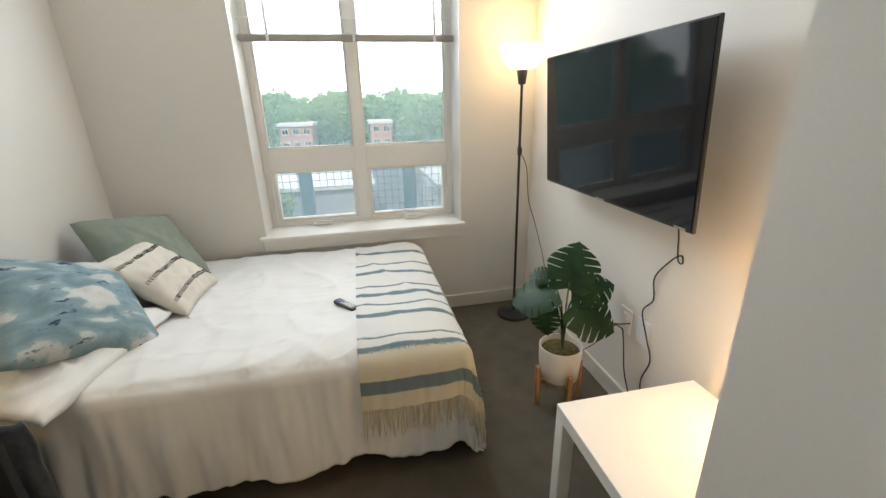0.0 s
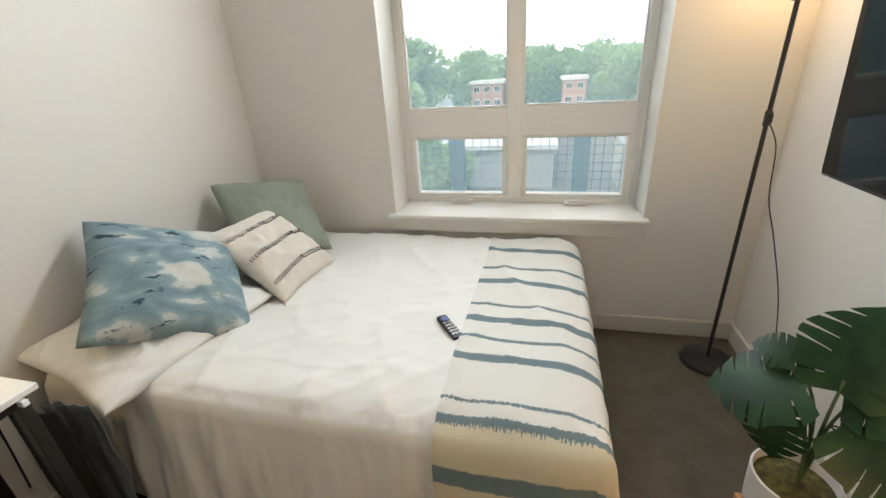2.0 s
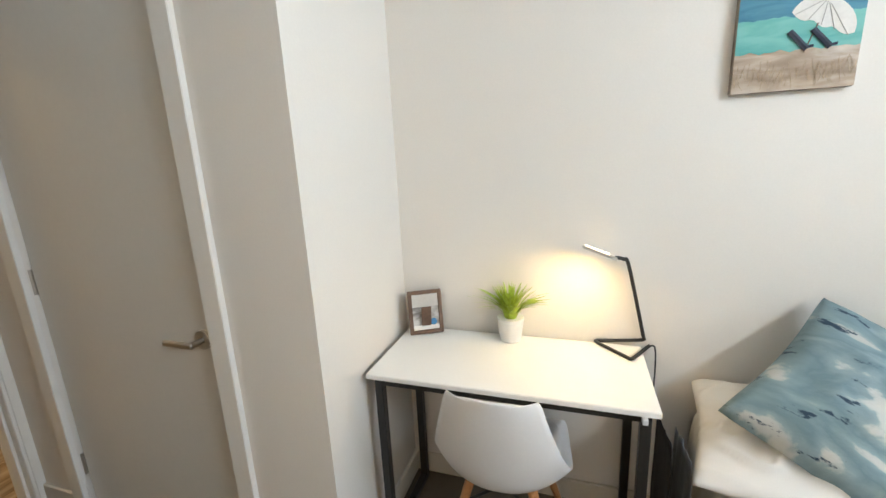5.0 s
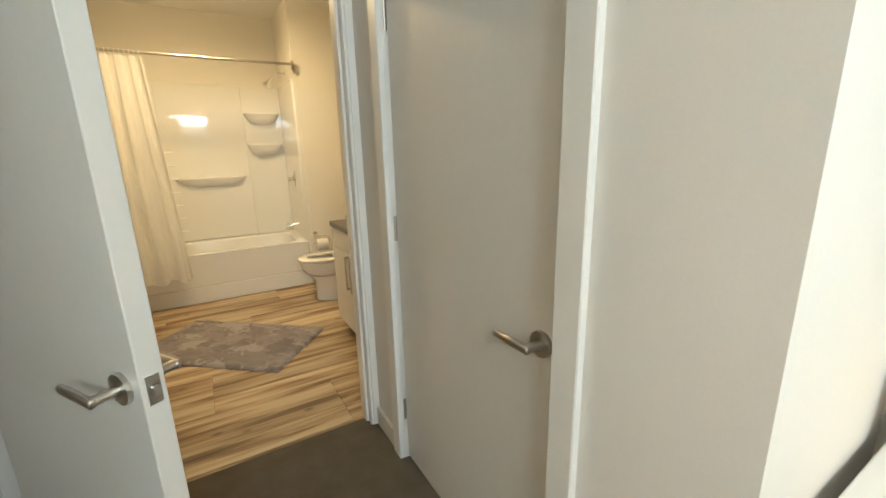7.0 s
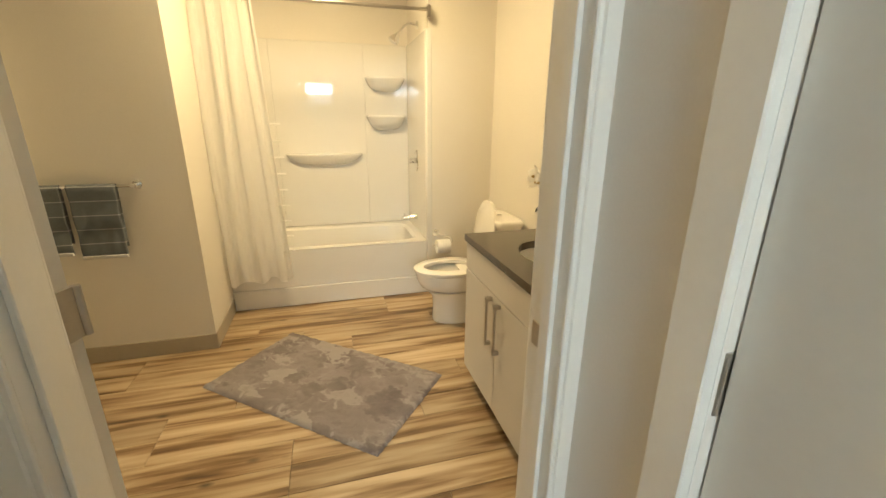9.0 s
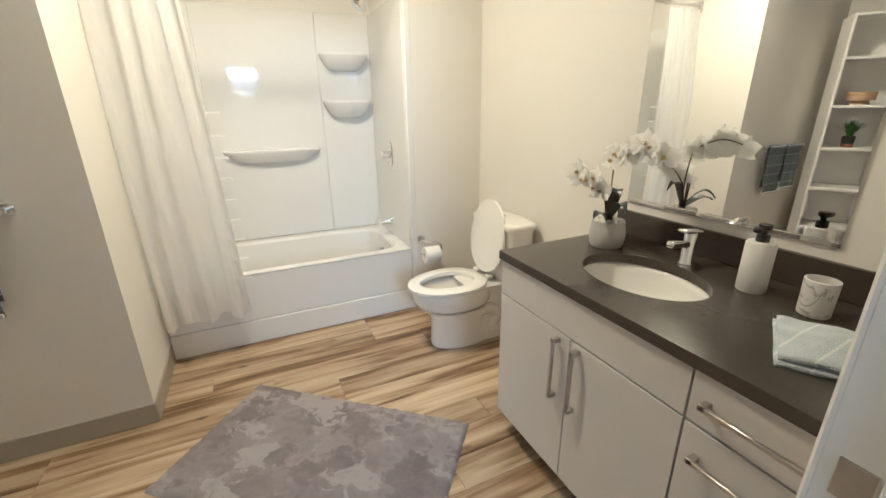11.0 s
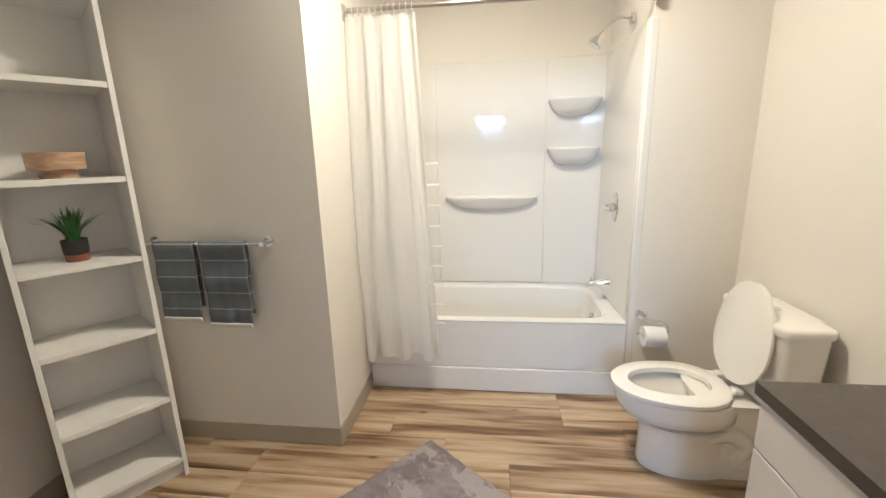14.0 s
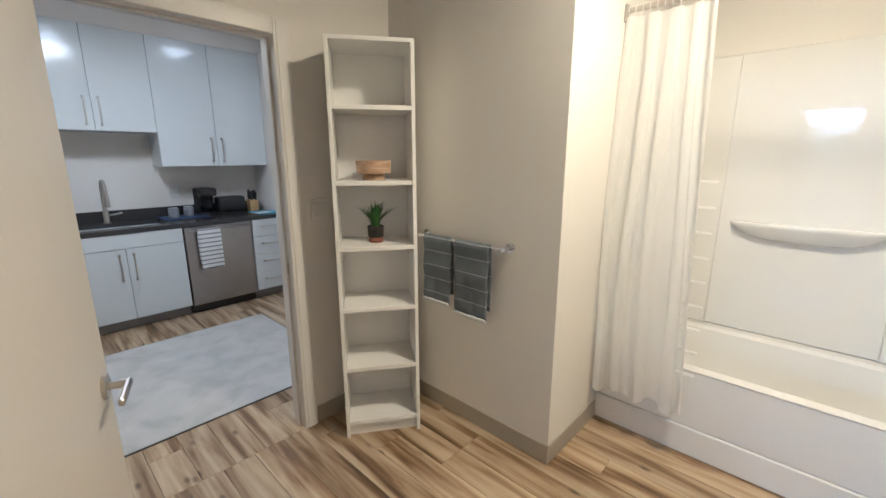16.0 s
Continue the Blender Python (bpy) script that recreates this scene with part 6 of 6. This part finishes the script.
def hung_towel(x0, x1, front_len, back_len, seed, label):
    ob = thing("hand_towel", ((x0 + x1) / 2, YT + 0.06, 1.065), label, "towel", "towels on the bar")
    w = (x1 - x0) / 2
    rows = []
    prof = [(0.014 + 0.004 * math.sin(k), -front_len + front_len * k / 14) for k in range(15)] + [(0.014 * math.cos(a), 0.014 * math.sin(a)) for a in (0.5, 1.0, 1.57, 2.1, 2.6)] + [(-0.014, -back_len * k / 10) for k in range(11)]
    for i in range(21):
        u = 2 * i / 20 - 1
        rows.append([Vector((u * w * (1 - 0.05 * abs(z)), y * (1 + 0.7 * (-z) * (1 if y > 0 else 0)) + 0.008 * noise.noise((u * 2.5 + seed, z * 3, 0)) * (-z * 3), z + 0.012 * u * (-z))) for y, z in prof])
    o = part("cloth", loft(rows, False, False, None, False), SLATE, ob, "", 180)
    s4 = o.modifiers.new("thickness", "SOLIDIFY")
    s4.thickness = 0.006
    e = bmesh.new()
    box((-w * 0.98, 0.012, -front_len - 0.006), (w * 0.98, 0.03, -front_len + 0.012), 0.003, e)
    part("white_hem", e, mat("towel_hem", (0.62, 0.62, 0.62), 0.95, 0, 0.05, 40), ob, "pale woven hem")


hung_towel(1.185, 1.385, 0.36, 0.30, 1, "slate blue hand towel with thin pale stripes")
hung_towel(0.935, 1.155, 0.385, 0.33, 5, "slate blue hand towel with thin pale stripes")

# ---- bookcase across the corner ----
bc = thing("bookcase", basis((1.368, -2.829, 0), (-0.227, -0.32, 0), (0.816, -0.579, 0)), "tall narrow white bookcase angled across the corner", "bookcase")
BW, BD, BH = 0.20, 0.28, 2.02
for s in (-1, 1):
    part("side_panel", box((s * BW - (0.018 if s > 0 else 0), 0.0, 0.0), (s * BW + (0.018 if s < 0 else 0), BD, BH), 0.001), WHITE, bc)
part("back_panel", box((-BW + 0.018, BD - 0.006, 0.03), (BW - 0.018, BD, BH - 0.02)), WHITE, bc)
part("top_panel", box((-BW + 0.018, 0.0, BH - 0.018), (BW - 0.018, BD - 0.006, BH), 0.001), WHITE, bc)
part("plinth", box((-BW + 0.018, 0.03, 0.0), (BW - 0.018, 0.045, 0.06)), WHITE, bc)
SHELVES = (0.075, 0.388, 0.718, 1.038, 1.36, 1.708)
for z in SHELVES:
    part("shelf", box((-BW + 0.0185, 0.004, z), (BW - 0.0185, BD - 0.0065, z + 0.022), 0.001), WHITE, bc)
BM_ = bc.matrix_world.copy()
WOODB = ramp_mat("turned_wood", [(0.3, (0.30, 0.18, 0.10)), (0.5, (0.46, 0.31, 0.19)), (0.7, (0.60, 0.46, 0.31))], 12, 0.6, 5, 0.4, (1, 1, 5))
bo = thing("wooden_bowl", BM_ @ Matrix.Translation((0.0, 0.12, 1.382)), "turned light wood pedestal bowl on the shelf", "bowl")
part("bowl", lathe([(0.055, 0.0), (0.058, 0.008), (0.052, 0.03), (0.085, 0.034), (0.088, 0.095), (0.078, 0.095), (0.06, 0.05), (0.0, 0.045)], 36, cap1=False), WOODB, bo, "", 40)
sg = thing("shelf_plant", BM_ @ Matrix.Translation((0.0, 0.13, 1.060)), "small green grass plant in a dark pot", "plant")
part("pot", lathe([(0.036, 0.026), (0.04, 0.03), (0.042, 0.085), (0.037, 0.086), (0.03, 0.08), (0.0, 0.08)], 28, cap1=False), mat("dark_pot", (0.018, 0.017, 0.016), 0.6), sg, "black pot", 40)
part("saucer", lathe([(0.035, 0.0), (0.038, 0.004), (0.037, 0.028), (0.03, 0.028)], 28), mat("terracotta", (0.22, 0.08, 0.045), 0.7), sg, "terracotta base")
grass_plant(sg, (0, 0, 0.075), 120, 0.155, 0.75, mat("deep_grass", (0.045, 0.14, 0.025), 0.5, 0, 0.4, 60), 11, 0.0048)

# ---- wall plates, rug ----
sw = thing("light_switch", (XE, -2.735, 1.22), "beige double rocker switch plate beside the doorway", "switch")
SWM = mat("ivory_plate", (0.74, 0.71, 0.65), 0.4)
part("plate", box((-0.007, -0.055, -0.06), (0.0, 0.055, 0.06), 0.003), SWM, sw)
for y in (-0.024, 0.024):
    part("rocker", box((-0.011, y - 0.016, -0.033), (-0.0065, y + 0.016, 0.033), 0.002), SWM, sw)
part_k = tagged(part("strike_plate", box((1.765, KY0 - 0.001, 0.895), (1.80, KY0 + 0.003, 0.955), 0.001), STEEL), "brushed nickel strike plate in the jamb", "strike plate")
part_b = tagged(part("strike_plate", box((BX0 - 0.001, -1.385, 0.90), (BX0 + 0.003, -1.345, 0.96), 0.001), STEEL), "brushed nickel strike plate in the jamb", "strike plate")
RUG = ramp_mat("grey_plush_rug", [(0.15, (0.15, 0.128, 0.133)), (0.5, (0.20, 0.174, 0.178)), (0.85, (0.255, 0.23, 0.232)), (1.0, (0.32, 0.294, 0.292))], 15.0, 0.95, 14, 0.5, (1, 1.15, 1), 1.0, fine=190, cells=7.0)
ru = thing("bath_rug", basis((-0.065, -2.685, 0.0), (0.864, -0.737, 0), (0.40, 0.52, 0)), "grey mottled plush bath rug lying askew", "rug")
bm = bmesh.new()
rows = []
rng = random.Random(2)
for i in range(121):
    a = 2 * i / 120 - 1
    row = []
    for j in range(71):
        b = 2 * j / 70 - 1
        e = min(1, (1 - abs(a)) / 0.03, (1 - abs(b)) / 0.05)
        row.append(Vector((a * 0.57 + 0.006 * noise.noise((b * 14, a * 2, 1)) * (abs(a) > 0.95), b * 0.335 + 0.006 * noise.noise((a * 20, 1, b)) * (abs(b) > 0.95), 0.003 + 0.018 * max(0, e) ** 0.5 + 0.007 * noise.noise((a * 11, b * 7, 0)) * e + 0.004 * noise.noise((a * 40, b * 25, 4)) * e + rng.uniform(-0.0012, 0.0012))))
    rows.append(row)
part("plush_surface", loft(rows, False, False, None, False), RUG, ru, "", 180)
part("backing", box((-0.56, -0.325, 0.0), (0.56, 0.325, 0.003)), BLACK, ru)
# alcove ceiling light
bl = thing("ceiling_light", (-0.146, -3.08, H), "round white ceiling light with a shallow glowing dome", "ceiling light")
part("trim_ring", lathe([(0.115, 0.0), (0.115, -0.018), (0.10, -0.022), (0.098, 0.0)], 36, cap0=False, cap1=False), TRIM, bl)

# ---- kitchen, through the doorway ----
KX = 4.10          # front of the base units
kcg = "kitchen base units"


def base_unit(y0, y1, label, fronts):
    ob = thing("base_cabinet", (KX, y0, 0), label, "cabinet", kcg)
    w = y1 - y0
    part("body", box((0.001, 0.001, 0.10), (0.60, w - 0.001, 0.862)), KCAB, ob)
    part("toe_kick", box((0.06, 0.001, 0.0), (0.58, w - 0.001, 0.10)), mat("kick_grey", (0.24, 0.23, 0.22), 0.6), ob, "grey recessed toe kick")
    for name, a0, a1, z0, z1, pulls in fronts:
        front(ob, name, a0, a1, z0, z1, 0.0, KCAB, -1, pulls)
    return ob


base_unit(-2.66, -1.78, "pale grey kitchen sink unit with two doors", [("false_front", 0.0, 0.88, 0.735, 0.86, ()), ("door", 0.0, 0.44, 0.10, 0.732, ((0.39, 0.57, True),)), ("door", 0.44, 0.88, 0.10, 0.732, ((0.49, 0.57, True),))])
base_unit(-3.70, -3.29, "pale grey kitchen drawer unit", [("drawer", 0.0, 0.41, z0, z1, ((0.205, (z0 + z1) / 2 + 0.02, False),)) for z0, z1 in ((0.10, 0.30), (0.30, 0.49), (0.49, 0.68), (0.68, 0.86))])
base_unit(-1.78, -0.9, "pale grey kitchen base unit", [("door", 0.0, 0.44, 0.10, 0.86, ()), ("door", 0.44, 0.88, 0.10, 0.86, ())])
dw = thing("dishwasher", (KX, -3.29, 0), "stainless steel dishwasher with a bar handle", "dishwasher")
part("door", box((-0.022, 0.012, 0.09), (0.0, 0.618, 0.855), 0.004), STAINLESS, dw)
part("body", box((0.0, 0.012, 0.09), (0.58, 0.618, 0.86)), BLACK, dw)
part("toe_panel", box((0.05, 0.012, 0.0), (0.5, 0.618, 0.09)), BLACK, dw)
part("handle", tube([(-0.06, 0.04, 0.82), (-0.06, 0.59, 0.82)], 0.011, 12, boxes(((-0.06, 0.05, 0.812), (-0.02, 0.07, 0.828)), ((-0.06, 0.56, 0.812), (-0.02, 0.58, 0.828)))), STAINLESS, dw, "steel bar handle", 40)
tw = thing("dish_towel", (KX - 0.06, -2.865, 0.82), "white dish towel with grey stripes on the dishwasher handle", "towel")
rows = []
for i in range(13):
    u = 2 * i / 12 - 1
    rows.append([Vector((y + 0.004 * noise.noise((u * 2, z * 4, 0)), u * 0.10 + 0.012 * z, z)) for y, z in [(-0.014, -0.38 + 0.038 * k) for k in range(11)] + [(-0.01, 0.011), (0.0, 0.015), (0.01, 0.011)] + [(0.014, -0.03 * k) for k in range(10)]])
o = part("cloth", loft(rows, False, False, None, False), towel_mat("striped_dish_towel", (0.66, 0.66, 0.66), (0.25, 0.25, 0.26), 24.0, 0.3), tw, "", 180)
s5 = o.modifiers.new("thickness", "SOLIDIFY")
s5.thickness = 0.003
wt = thing("worktop", (KX - 0.025, -3.70, 0.862), "dark grey kitchen worktop with low upstand", "worktop")
KTOP = mat("dark_worktop", (0.035, 0.034, 0.035), 0.25, 0, 0.2, 40)
part("slab", boxes(((0.0, 0.0, 0.0), (0.675, 1.12, 0.038)), ((0.0, 1.12, 0.0), (0.12, 1.80, 0.038)), ((0.50, 1.12, 0.0), (0.675, 1.80, 0.038)), ((0.0, 1.80, 0.0), (0.675, 2.8, 0.038))), KTOP, wt)
part("upstand", box((0.655, 0.0, 0.038), (0.675, 2.8, 0.138)), KTOP, wt)
ks = thing("kitchen_sink", (KX, -2.24, 0.86), "stainless steel undermount kitchen sink", "sink")
part("bowl", loft([ring(0.285, 0, z, rx, ry, 40, 8) for z, rx, ry in ((0.0, 0.19, 0.34), (-0.01, 0.185, 0.335), (-0.18, 0.175, 0.32), (-0.19, 0.05, 0.05))], False, True), STAINLESS, ks, "", 40)
kf = thing("kitchen_faucet", (4.63, -2.20, 0.90), "brushed steel pull down kitchen faucet", "faucet")
part("spout", tube(smooth_path([(0, 0, 0.02), (0, 0, 0.28), (-0.03, 0, 0.36), (-0.09, 0, 0.385), (-0.15, 0, 0.35), (-0.17, 0, 0.28), (-0.175, 0, 0.24)], 7), 0.016, 14), STEEL, kf, "", 60)
part("base", lathe([(0.03, 0), (0.03, 0.008), (0.024, 0.014), (0.024, 0.10), (0.018, 0.11)], 24), STEEL, kf, "", 40)
part("spray_head", lathe([(0.019, -0.06), (0.022, -0.05), (0.019, 0.04)], 18, (-0.176, 0, 0.22)), STEEL, kf, "", 40)
part("lever", tube([(0, -0.02, 0.07), (0, -0.06, 0.075), (-0.01, -0.12, 0.085)], 0.008, 10), STEEL, kf, "", 60)


def wall_unit(y0, y1, z0, label, x0=4.40):
    ob = thing("wall_cabinet", (x0, y0, 0), label, "cabinet", "kitchen wall units")
    w = y1 - y0
    part("body", box((0.001, 0.001, z0), (0.349, w - 0.001, 2.56)), KCAB, ob)
    for k in range(2):
        front(ob, "door", k * w / 2, (k + 1) * w / 2, z0, 2.558, 0.0, KCAB, -1, ((w / 2 + (0.05 if k else -0.05), z0 + 0.16, True),))


wall_unit(-2.645, -1.765, 1.72, "glossy pale wall cabinet above the sink")
wall_unit(-3.64, -2.645, 1.41, "glossy pale tall wall cabinet with two doors")
structure("bulkhead", box((4.39, -3.70, 2.56), (4.75, -0.6, H)), WALL, "pale bulkhead above the kitchen cabinets")
structure("wall_kitchen_filler", box((4.10, -3.72, 0.9), (4.75, -3.645, 2.56)), WALL, "pale end wall beside the kitchen cabinets")
out = thing("backsplash_outlet", (4.75, -2.80, 1.15), "white power outlet on the kitchen wall", "outlet")
part("plate", box((-0.008, -0.038, -0.06), (0.0, 0.038, 0.06), 0.003), PLASTIC, out)
part("socket", box((-0.011, -0.018, -0.035), (-0.0075, 0.018, 0.035), 0.003), TRIM, out)
KZ = 0.90
dm = thing("drying_mat", (4.52, -2.80, KZ), "blue drying mat on the worktop", "mat")
part("mat", box((-0.17, -0.20, 0.0), (0.17, 0.20, 0.008), 0.003), mat("navy_mat", (0.03, 0.05, 0.11), 0.9, 0, 0.2, 60, 0.5), dm)
for k, (x, y) in enumerate(((4.50, -2.71), (4.56, -2.86))):
    mg = thing("mug", (x, y, KZ + 0.008), "grey glazed mug turned upside down on the mat", "mug", "mugs on the mat")
    part("cup", lathe([(0.043, 0.0), (0.045, 0.01), (0.046, 0.085), (0.04, 0.098), (0.02, 0.1)], 28), mat("grey_glaze", (0.22, 0.22, 0.24), 0.3), mg, "", 40)
    part("handle", tube([(-0.044, 0.03, 0.075), (-0.065, 0.045, 0.07), (-0.066, 0.045, 0.035), (-0.044, 0.03, 0.025)], 0.006, 8), mat("grey_glaze", (0.22, 0.22, 0.24), 0.3), mg)
cm = thing("coffee_maker", (4.60, -3.04, KZ), "black drip coffee maker with a glass carafe", "coffee maker")
part("base", box((-0.11, -0.085, 0.0), (0.11, 0.085, 0.03), 0.008), BLACK, cm)
part("tower", box((0.03, -0.085, 0.03), (0.11, 0.085, 0.28), 0.008), BLACK, cm)
part("filter_head", box((-0.11, -0.085, 0.20), (0.03, 0.085, 0.28), 0.012), BLACK, cm)
part("carafe", lathe([(0.055, 0.03), (0.065, 0.05), (0.066, 0.11), (0.045, 0.155), (0.045, 0.165)], 28, (-0.035, 0, 0)), SCREEN, cm, "dark glass carafe", 40)
tst = thing("toaster", (4.60, -3.28, KZ), "black two slot toaster", "toaster")
part("body", box((-0.09, -0.14, 0.012), (0.09, 0.14, 0.18), 0.03, None, None, 3), BLACK, tst, "", 40)
part("lever", box((-0.015, -0.158, 0.10), (0.015, -0.138, 0.115), 0.003), STEEL, tst)
for x in (-0.03, 0.03):
    part("slot", box((x - 0.01, -0.10, 0.1795), (x + 0.01, 0.10, 0.182)), SCREEN, tst)
part("foot", boxes(((-0.07, -0.12, 0.0), (0.07, 0.12, 0.0125))), BLACK, tst)
kb = thing("knife_block", (4.58, -3.515, KZ), "light wood knife block with black handled knives", "knife block")
part("block", box((-0.06, -0.045, 0.0), (0.06, 0.045, 0.13), 0.004), mat("beech", (0.55, 0.36, 0.16), 0.5, 0, 0.1, 20), kb)
for k in range(6):
    part("knife_handle", box((-0.04 + 0.04 * (k % 3) - 0.008, -0.03 + 0.045 * (k // 3), 0.125), (-0.04 + 0.04 * (k % 3) + 0.008, -0.008 + 0.045 * (k // 3), 0.215 + 0.02 * (k % 2)), 0.003, None, pose(0, 0, 0, 0, -6, 0)), BLACK, kb, "black knife handle")
cb = thing("cutting_board", (4.30, -3.52, KZ), "thin bright blue cutting board on the worktop", "cutting board")
part("board", box((-0.14, -0.15, 0.0), (0.14, 0.12, 0.008), 0.003), mat("cyan_board", (0.03, 0.30, 0.48), 0.4), cb)
part("paper", box((-0.10, -0.02, 0.008), (0.02, 0.15, 0.011), 0, None, pose(0, 0, 0, 0, 0, 20)), TRIM, cb)
kr = thing("kitchen_rug", (2.91, -2.2, 0), "pale grey patterned low pile runner rug", "rug")
KRUG = ramp_mat("pale_rug", [(0.35, (0.40, 0.39, 0.365)), (0.5, (0.46, 0.445, 0.42)), (0.7, (0.51, 0.495, 0.465))], 5, 0.95, 6, 0.5, (1.0, 1.0, 1), 0.5, fine=200)
part("woven_surface", box((-0.72, -0.92, 0.0), (0.72, 0.92, 0.010), 0.003), KRUG, kr)
part("binding", boxes(((-0.725, -0.925, 0.0), (-0.72, 0.925, 0.009)), ((0.72, -0.925, 0.0), (0.725, 0.925, 0.009)), ((-0.72, -0.925, 0.0), (0.72, -0.92, 0.009)), ((-0.72, 0.92, 0.0), (0.72, 0.925, 0.009))), mat("rug_binding", (0.12, 0.12, 0.12), 0.9), kr, "dark bound edge")
for x, y in ((3.0, -2.1), (3.2, -3.2)):
    kl = thing("kitchen_ceiling_light", (x, y, H), "round flush white kitchen ceiling light, lit", "ceiling light", "kitchen ceiling lights")
    part("rim", lathe([(0.15, 0.0), (0.15, -0.03), (0.14, -0.035)], 36), TRIM, kl)
    part("diffuser", lathe([(0.138, -0.034), (0.13, -0.05), (0.08, -0.062), (0.002, -0.066)], 36), mat("lit_diffuser", (1.0, 0.93, 0.82), 0.5, emit=14.0), kl, "glowing white diffuser")

# ---- vinyl planks ----
fb, fk = bpy.data.objects["floor_bath"], bpy.data.objects["floor_kitchen"]
PW, PL = 0.152, 1.22
cache = {}


def plank(parent, x0, x1, y0, y1):
    key = (round(x1 - x0, 3), round(y1 - y0, 3))
    if key not in cache:
        w, d = key
        me = bpy.data.meshes.new("plank")
        g, c, z0, z1 = 0.0007, 0.0018, -0.006, 0.0
        v = [(g, g, z0), (w - g, g, z0), (w - g, d - g, z0), (g, d - g, z0), (g, g, z1 - c), (w - g, g, z1 - c), (w - g, d - g, z1 - c), (g, d - g, z1 - c), (g + c, g + c, z1), (w - g - c, g + c, z1), (w - g - c, d - g - c, z1), (g + c, d - g - c, z1)]
        f = [(8, 9, 10, 11)] + [(a, (a + 1) % 4, (a + 1) % 4 + 4, a + 4) for a in range(4)] + [(a + 4, (a + 1) % 4 + 4, (a + 1) % 4 + 8, a + 8) for a in range(4)]
        me.from_pydata(v, [], f)
        me.materials.append(VINYL)
        cache[key] = me
    ob = new("plank", cache[key])
    ob.location = (x0, y0, 0)
    ob.parent = parent


def lay(parent, xa, xb, ya, yb, seed):
    rng = random.Random(seed)
    y = ya
    while y < yb - 0.001:
        y1 = min(yb, y + PW)
        x = xa - rng.choice((0.0, 0.3, 0.6, 0.9))
        while x < xb - 0.02:
            a, b = max(xa, x), min(xb, x + PL)
            if b - a > 0.05:
                plank(parent, round(a, 3), round(b, 3), round(y, 3), round(y1, 3))
            x += PL
        y = y1


lay(fb, XM, XE, -3.79, -1.335, 3)
lay(fk, XE, 4.18, -3.70, 0.1, 9)
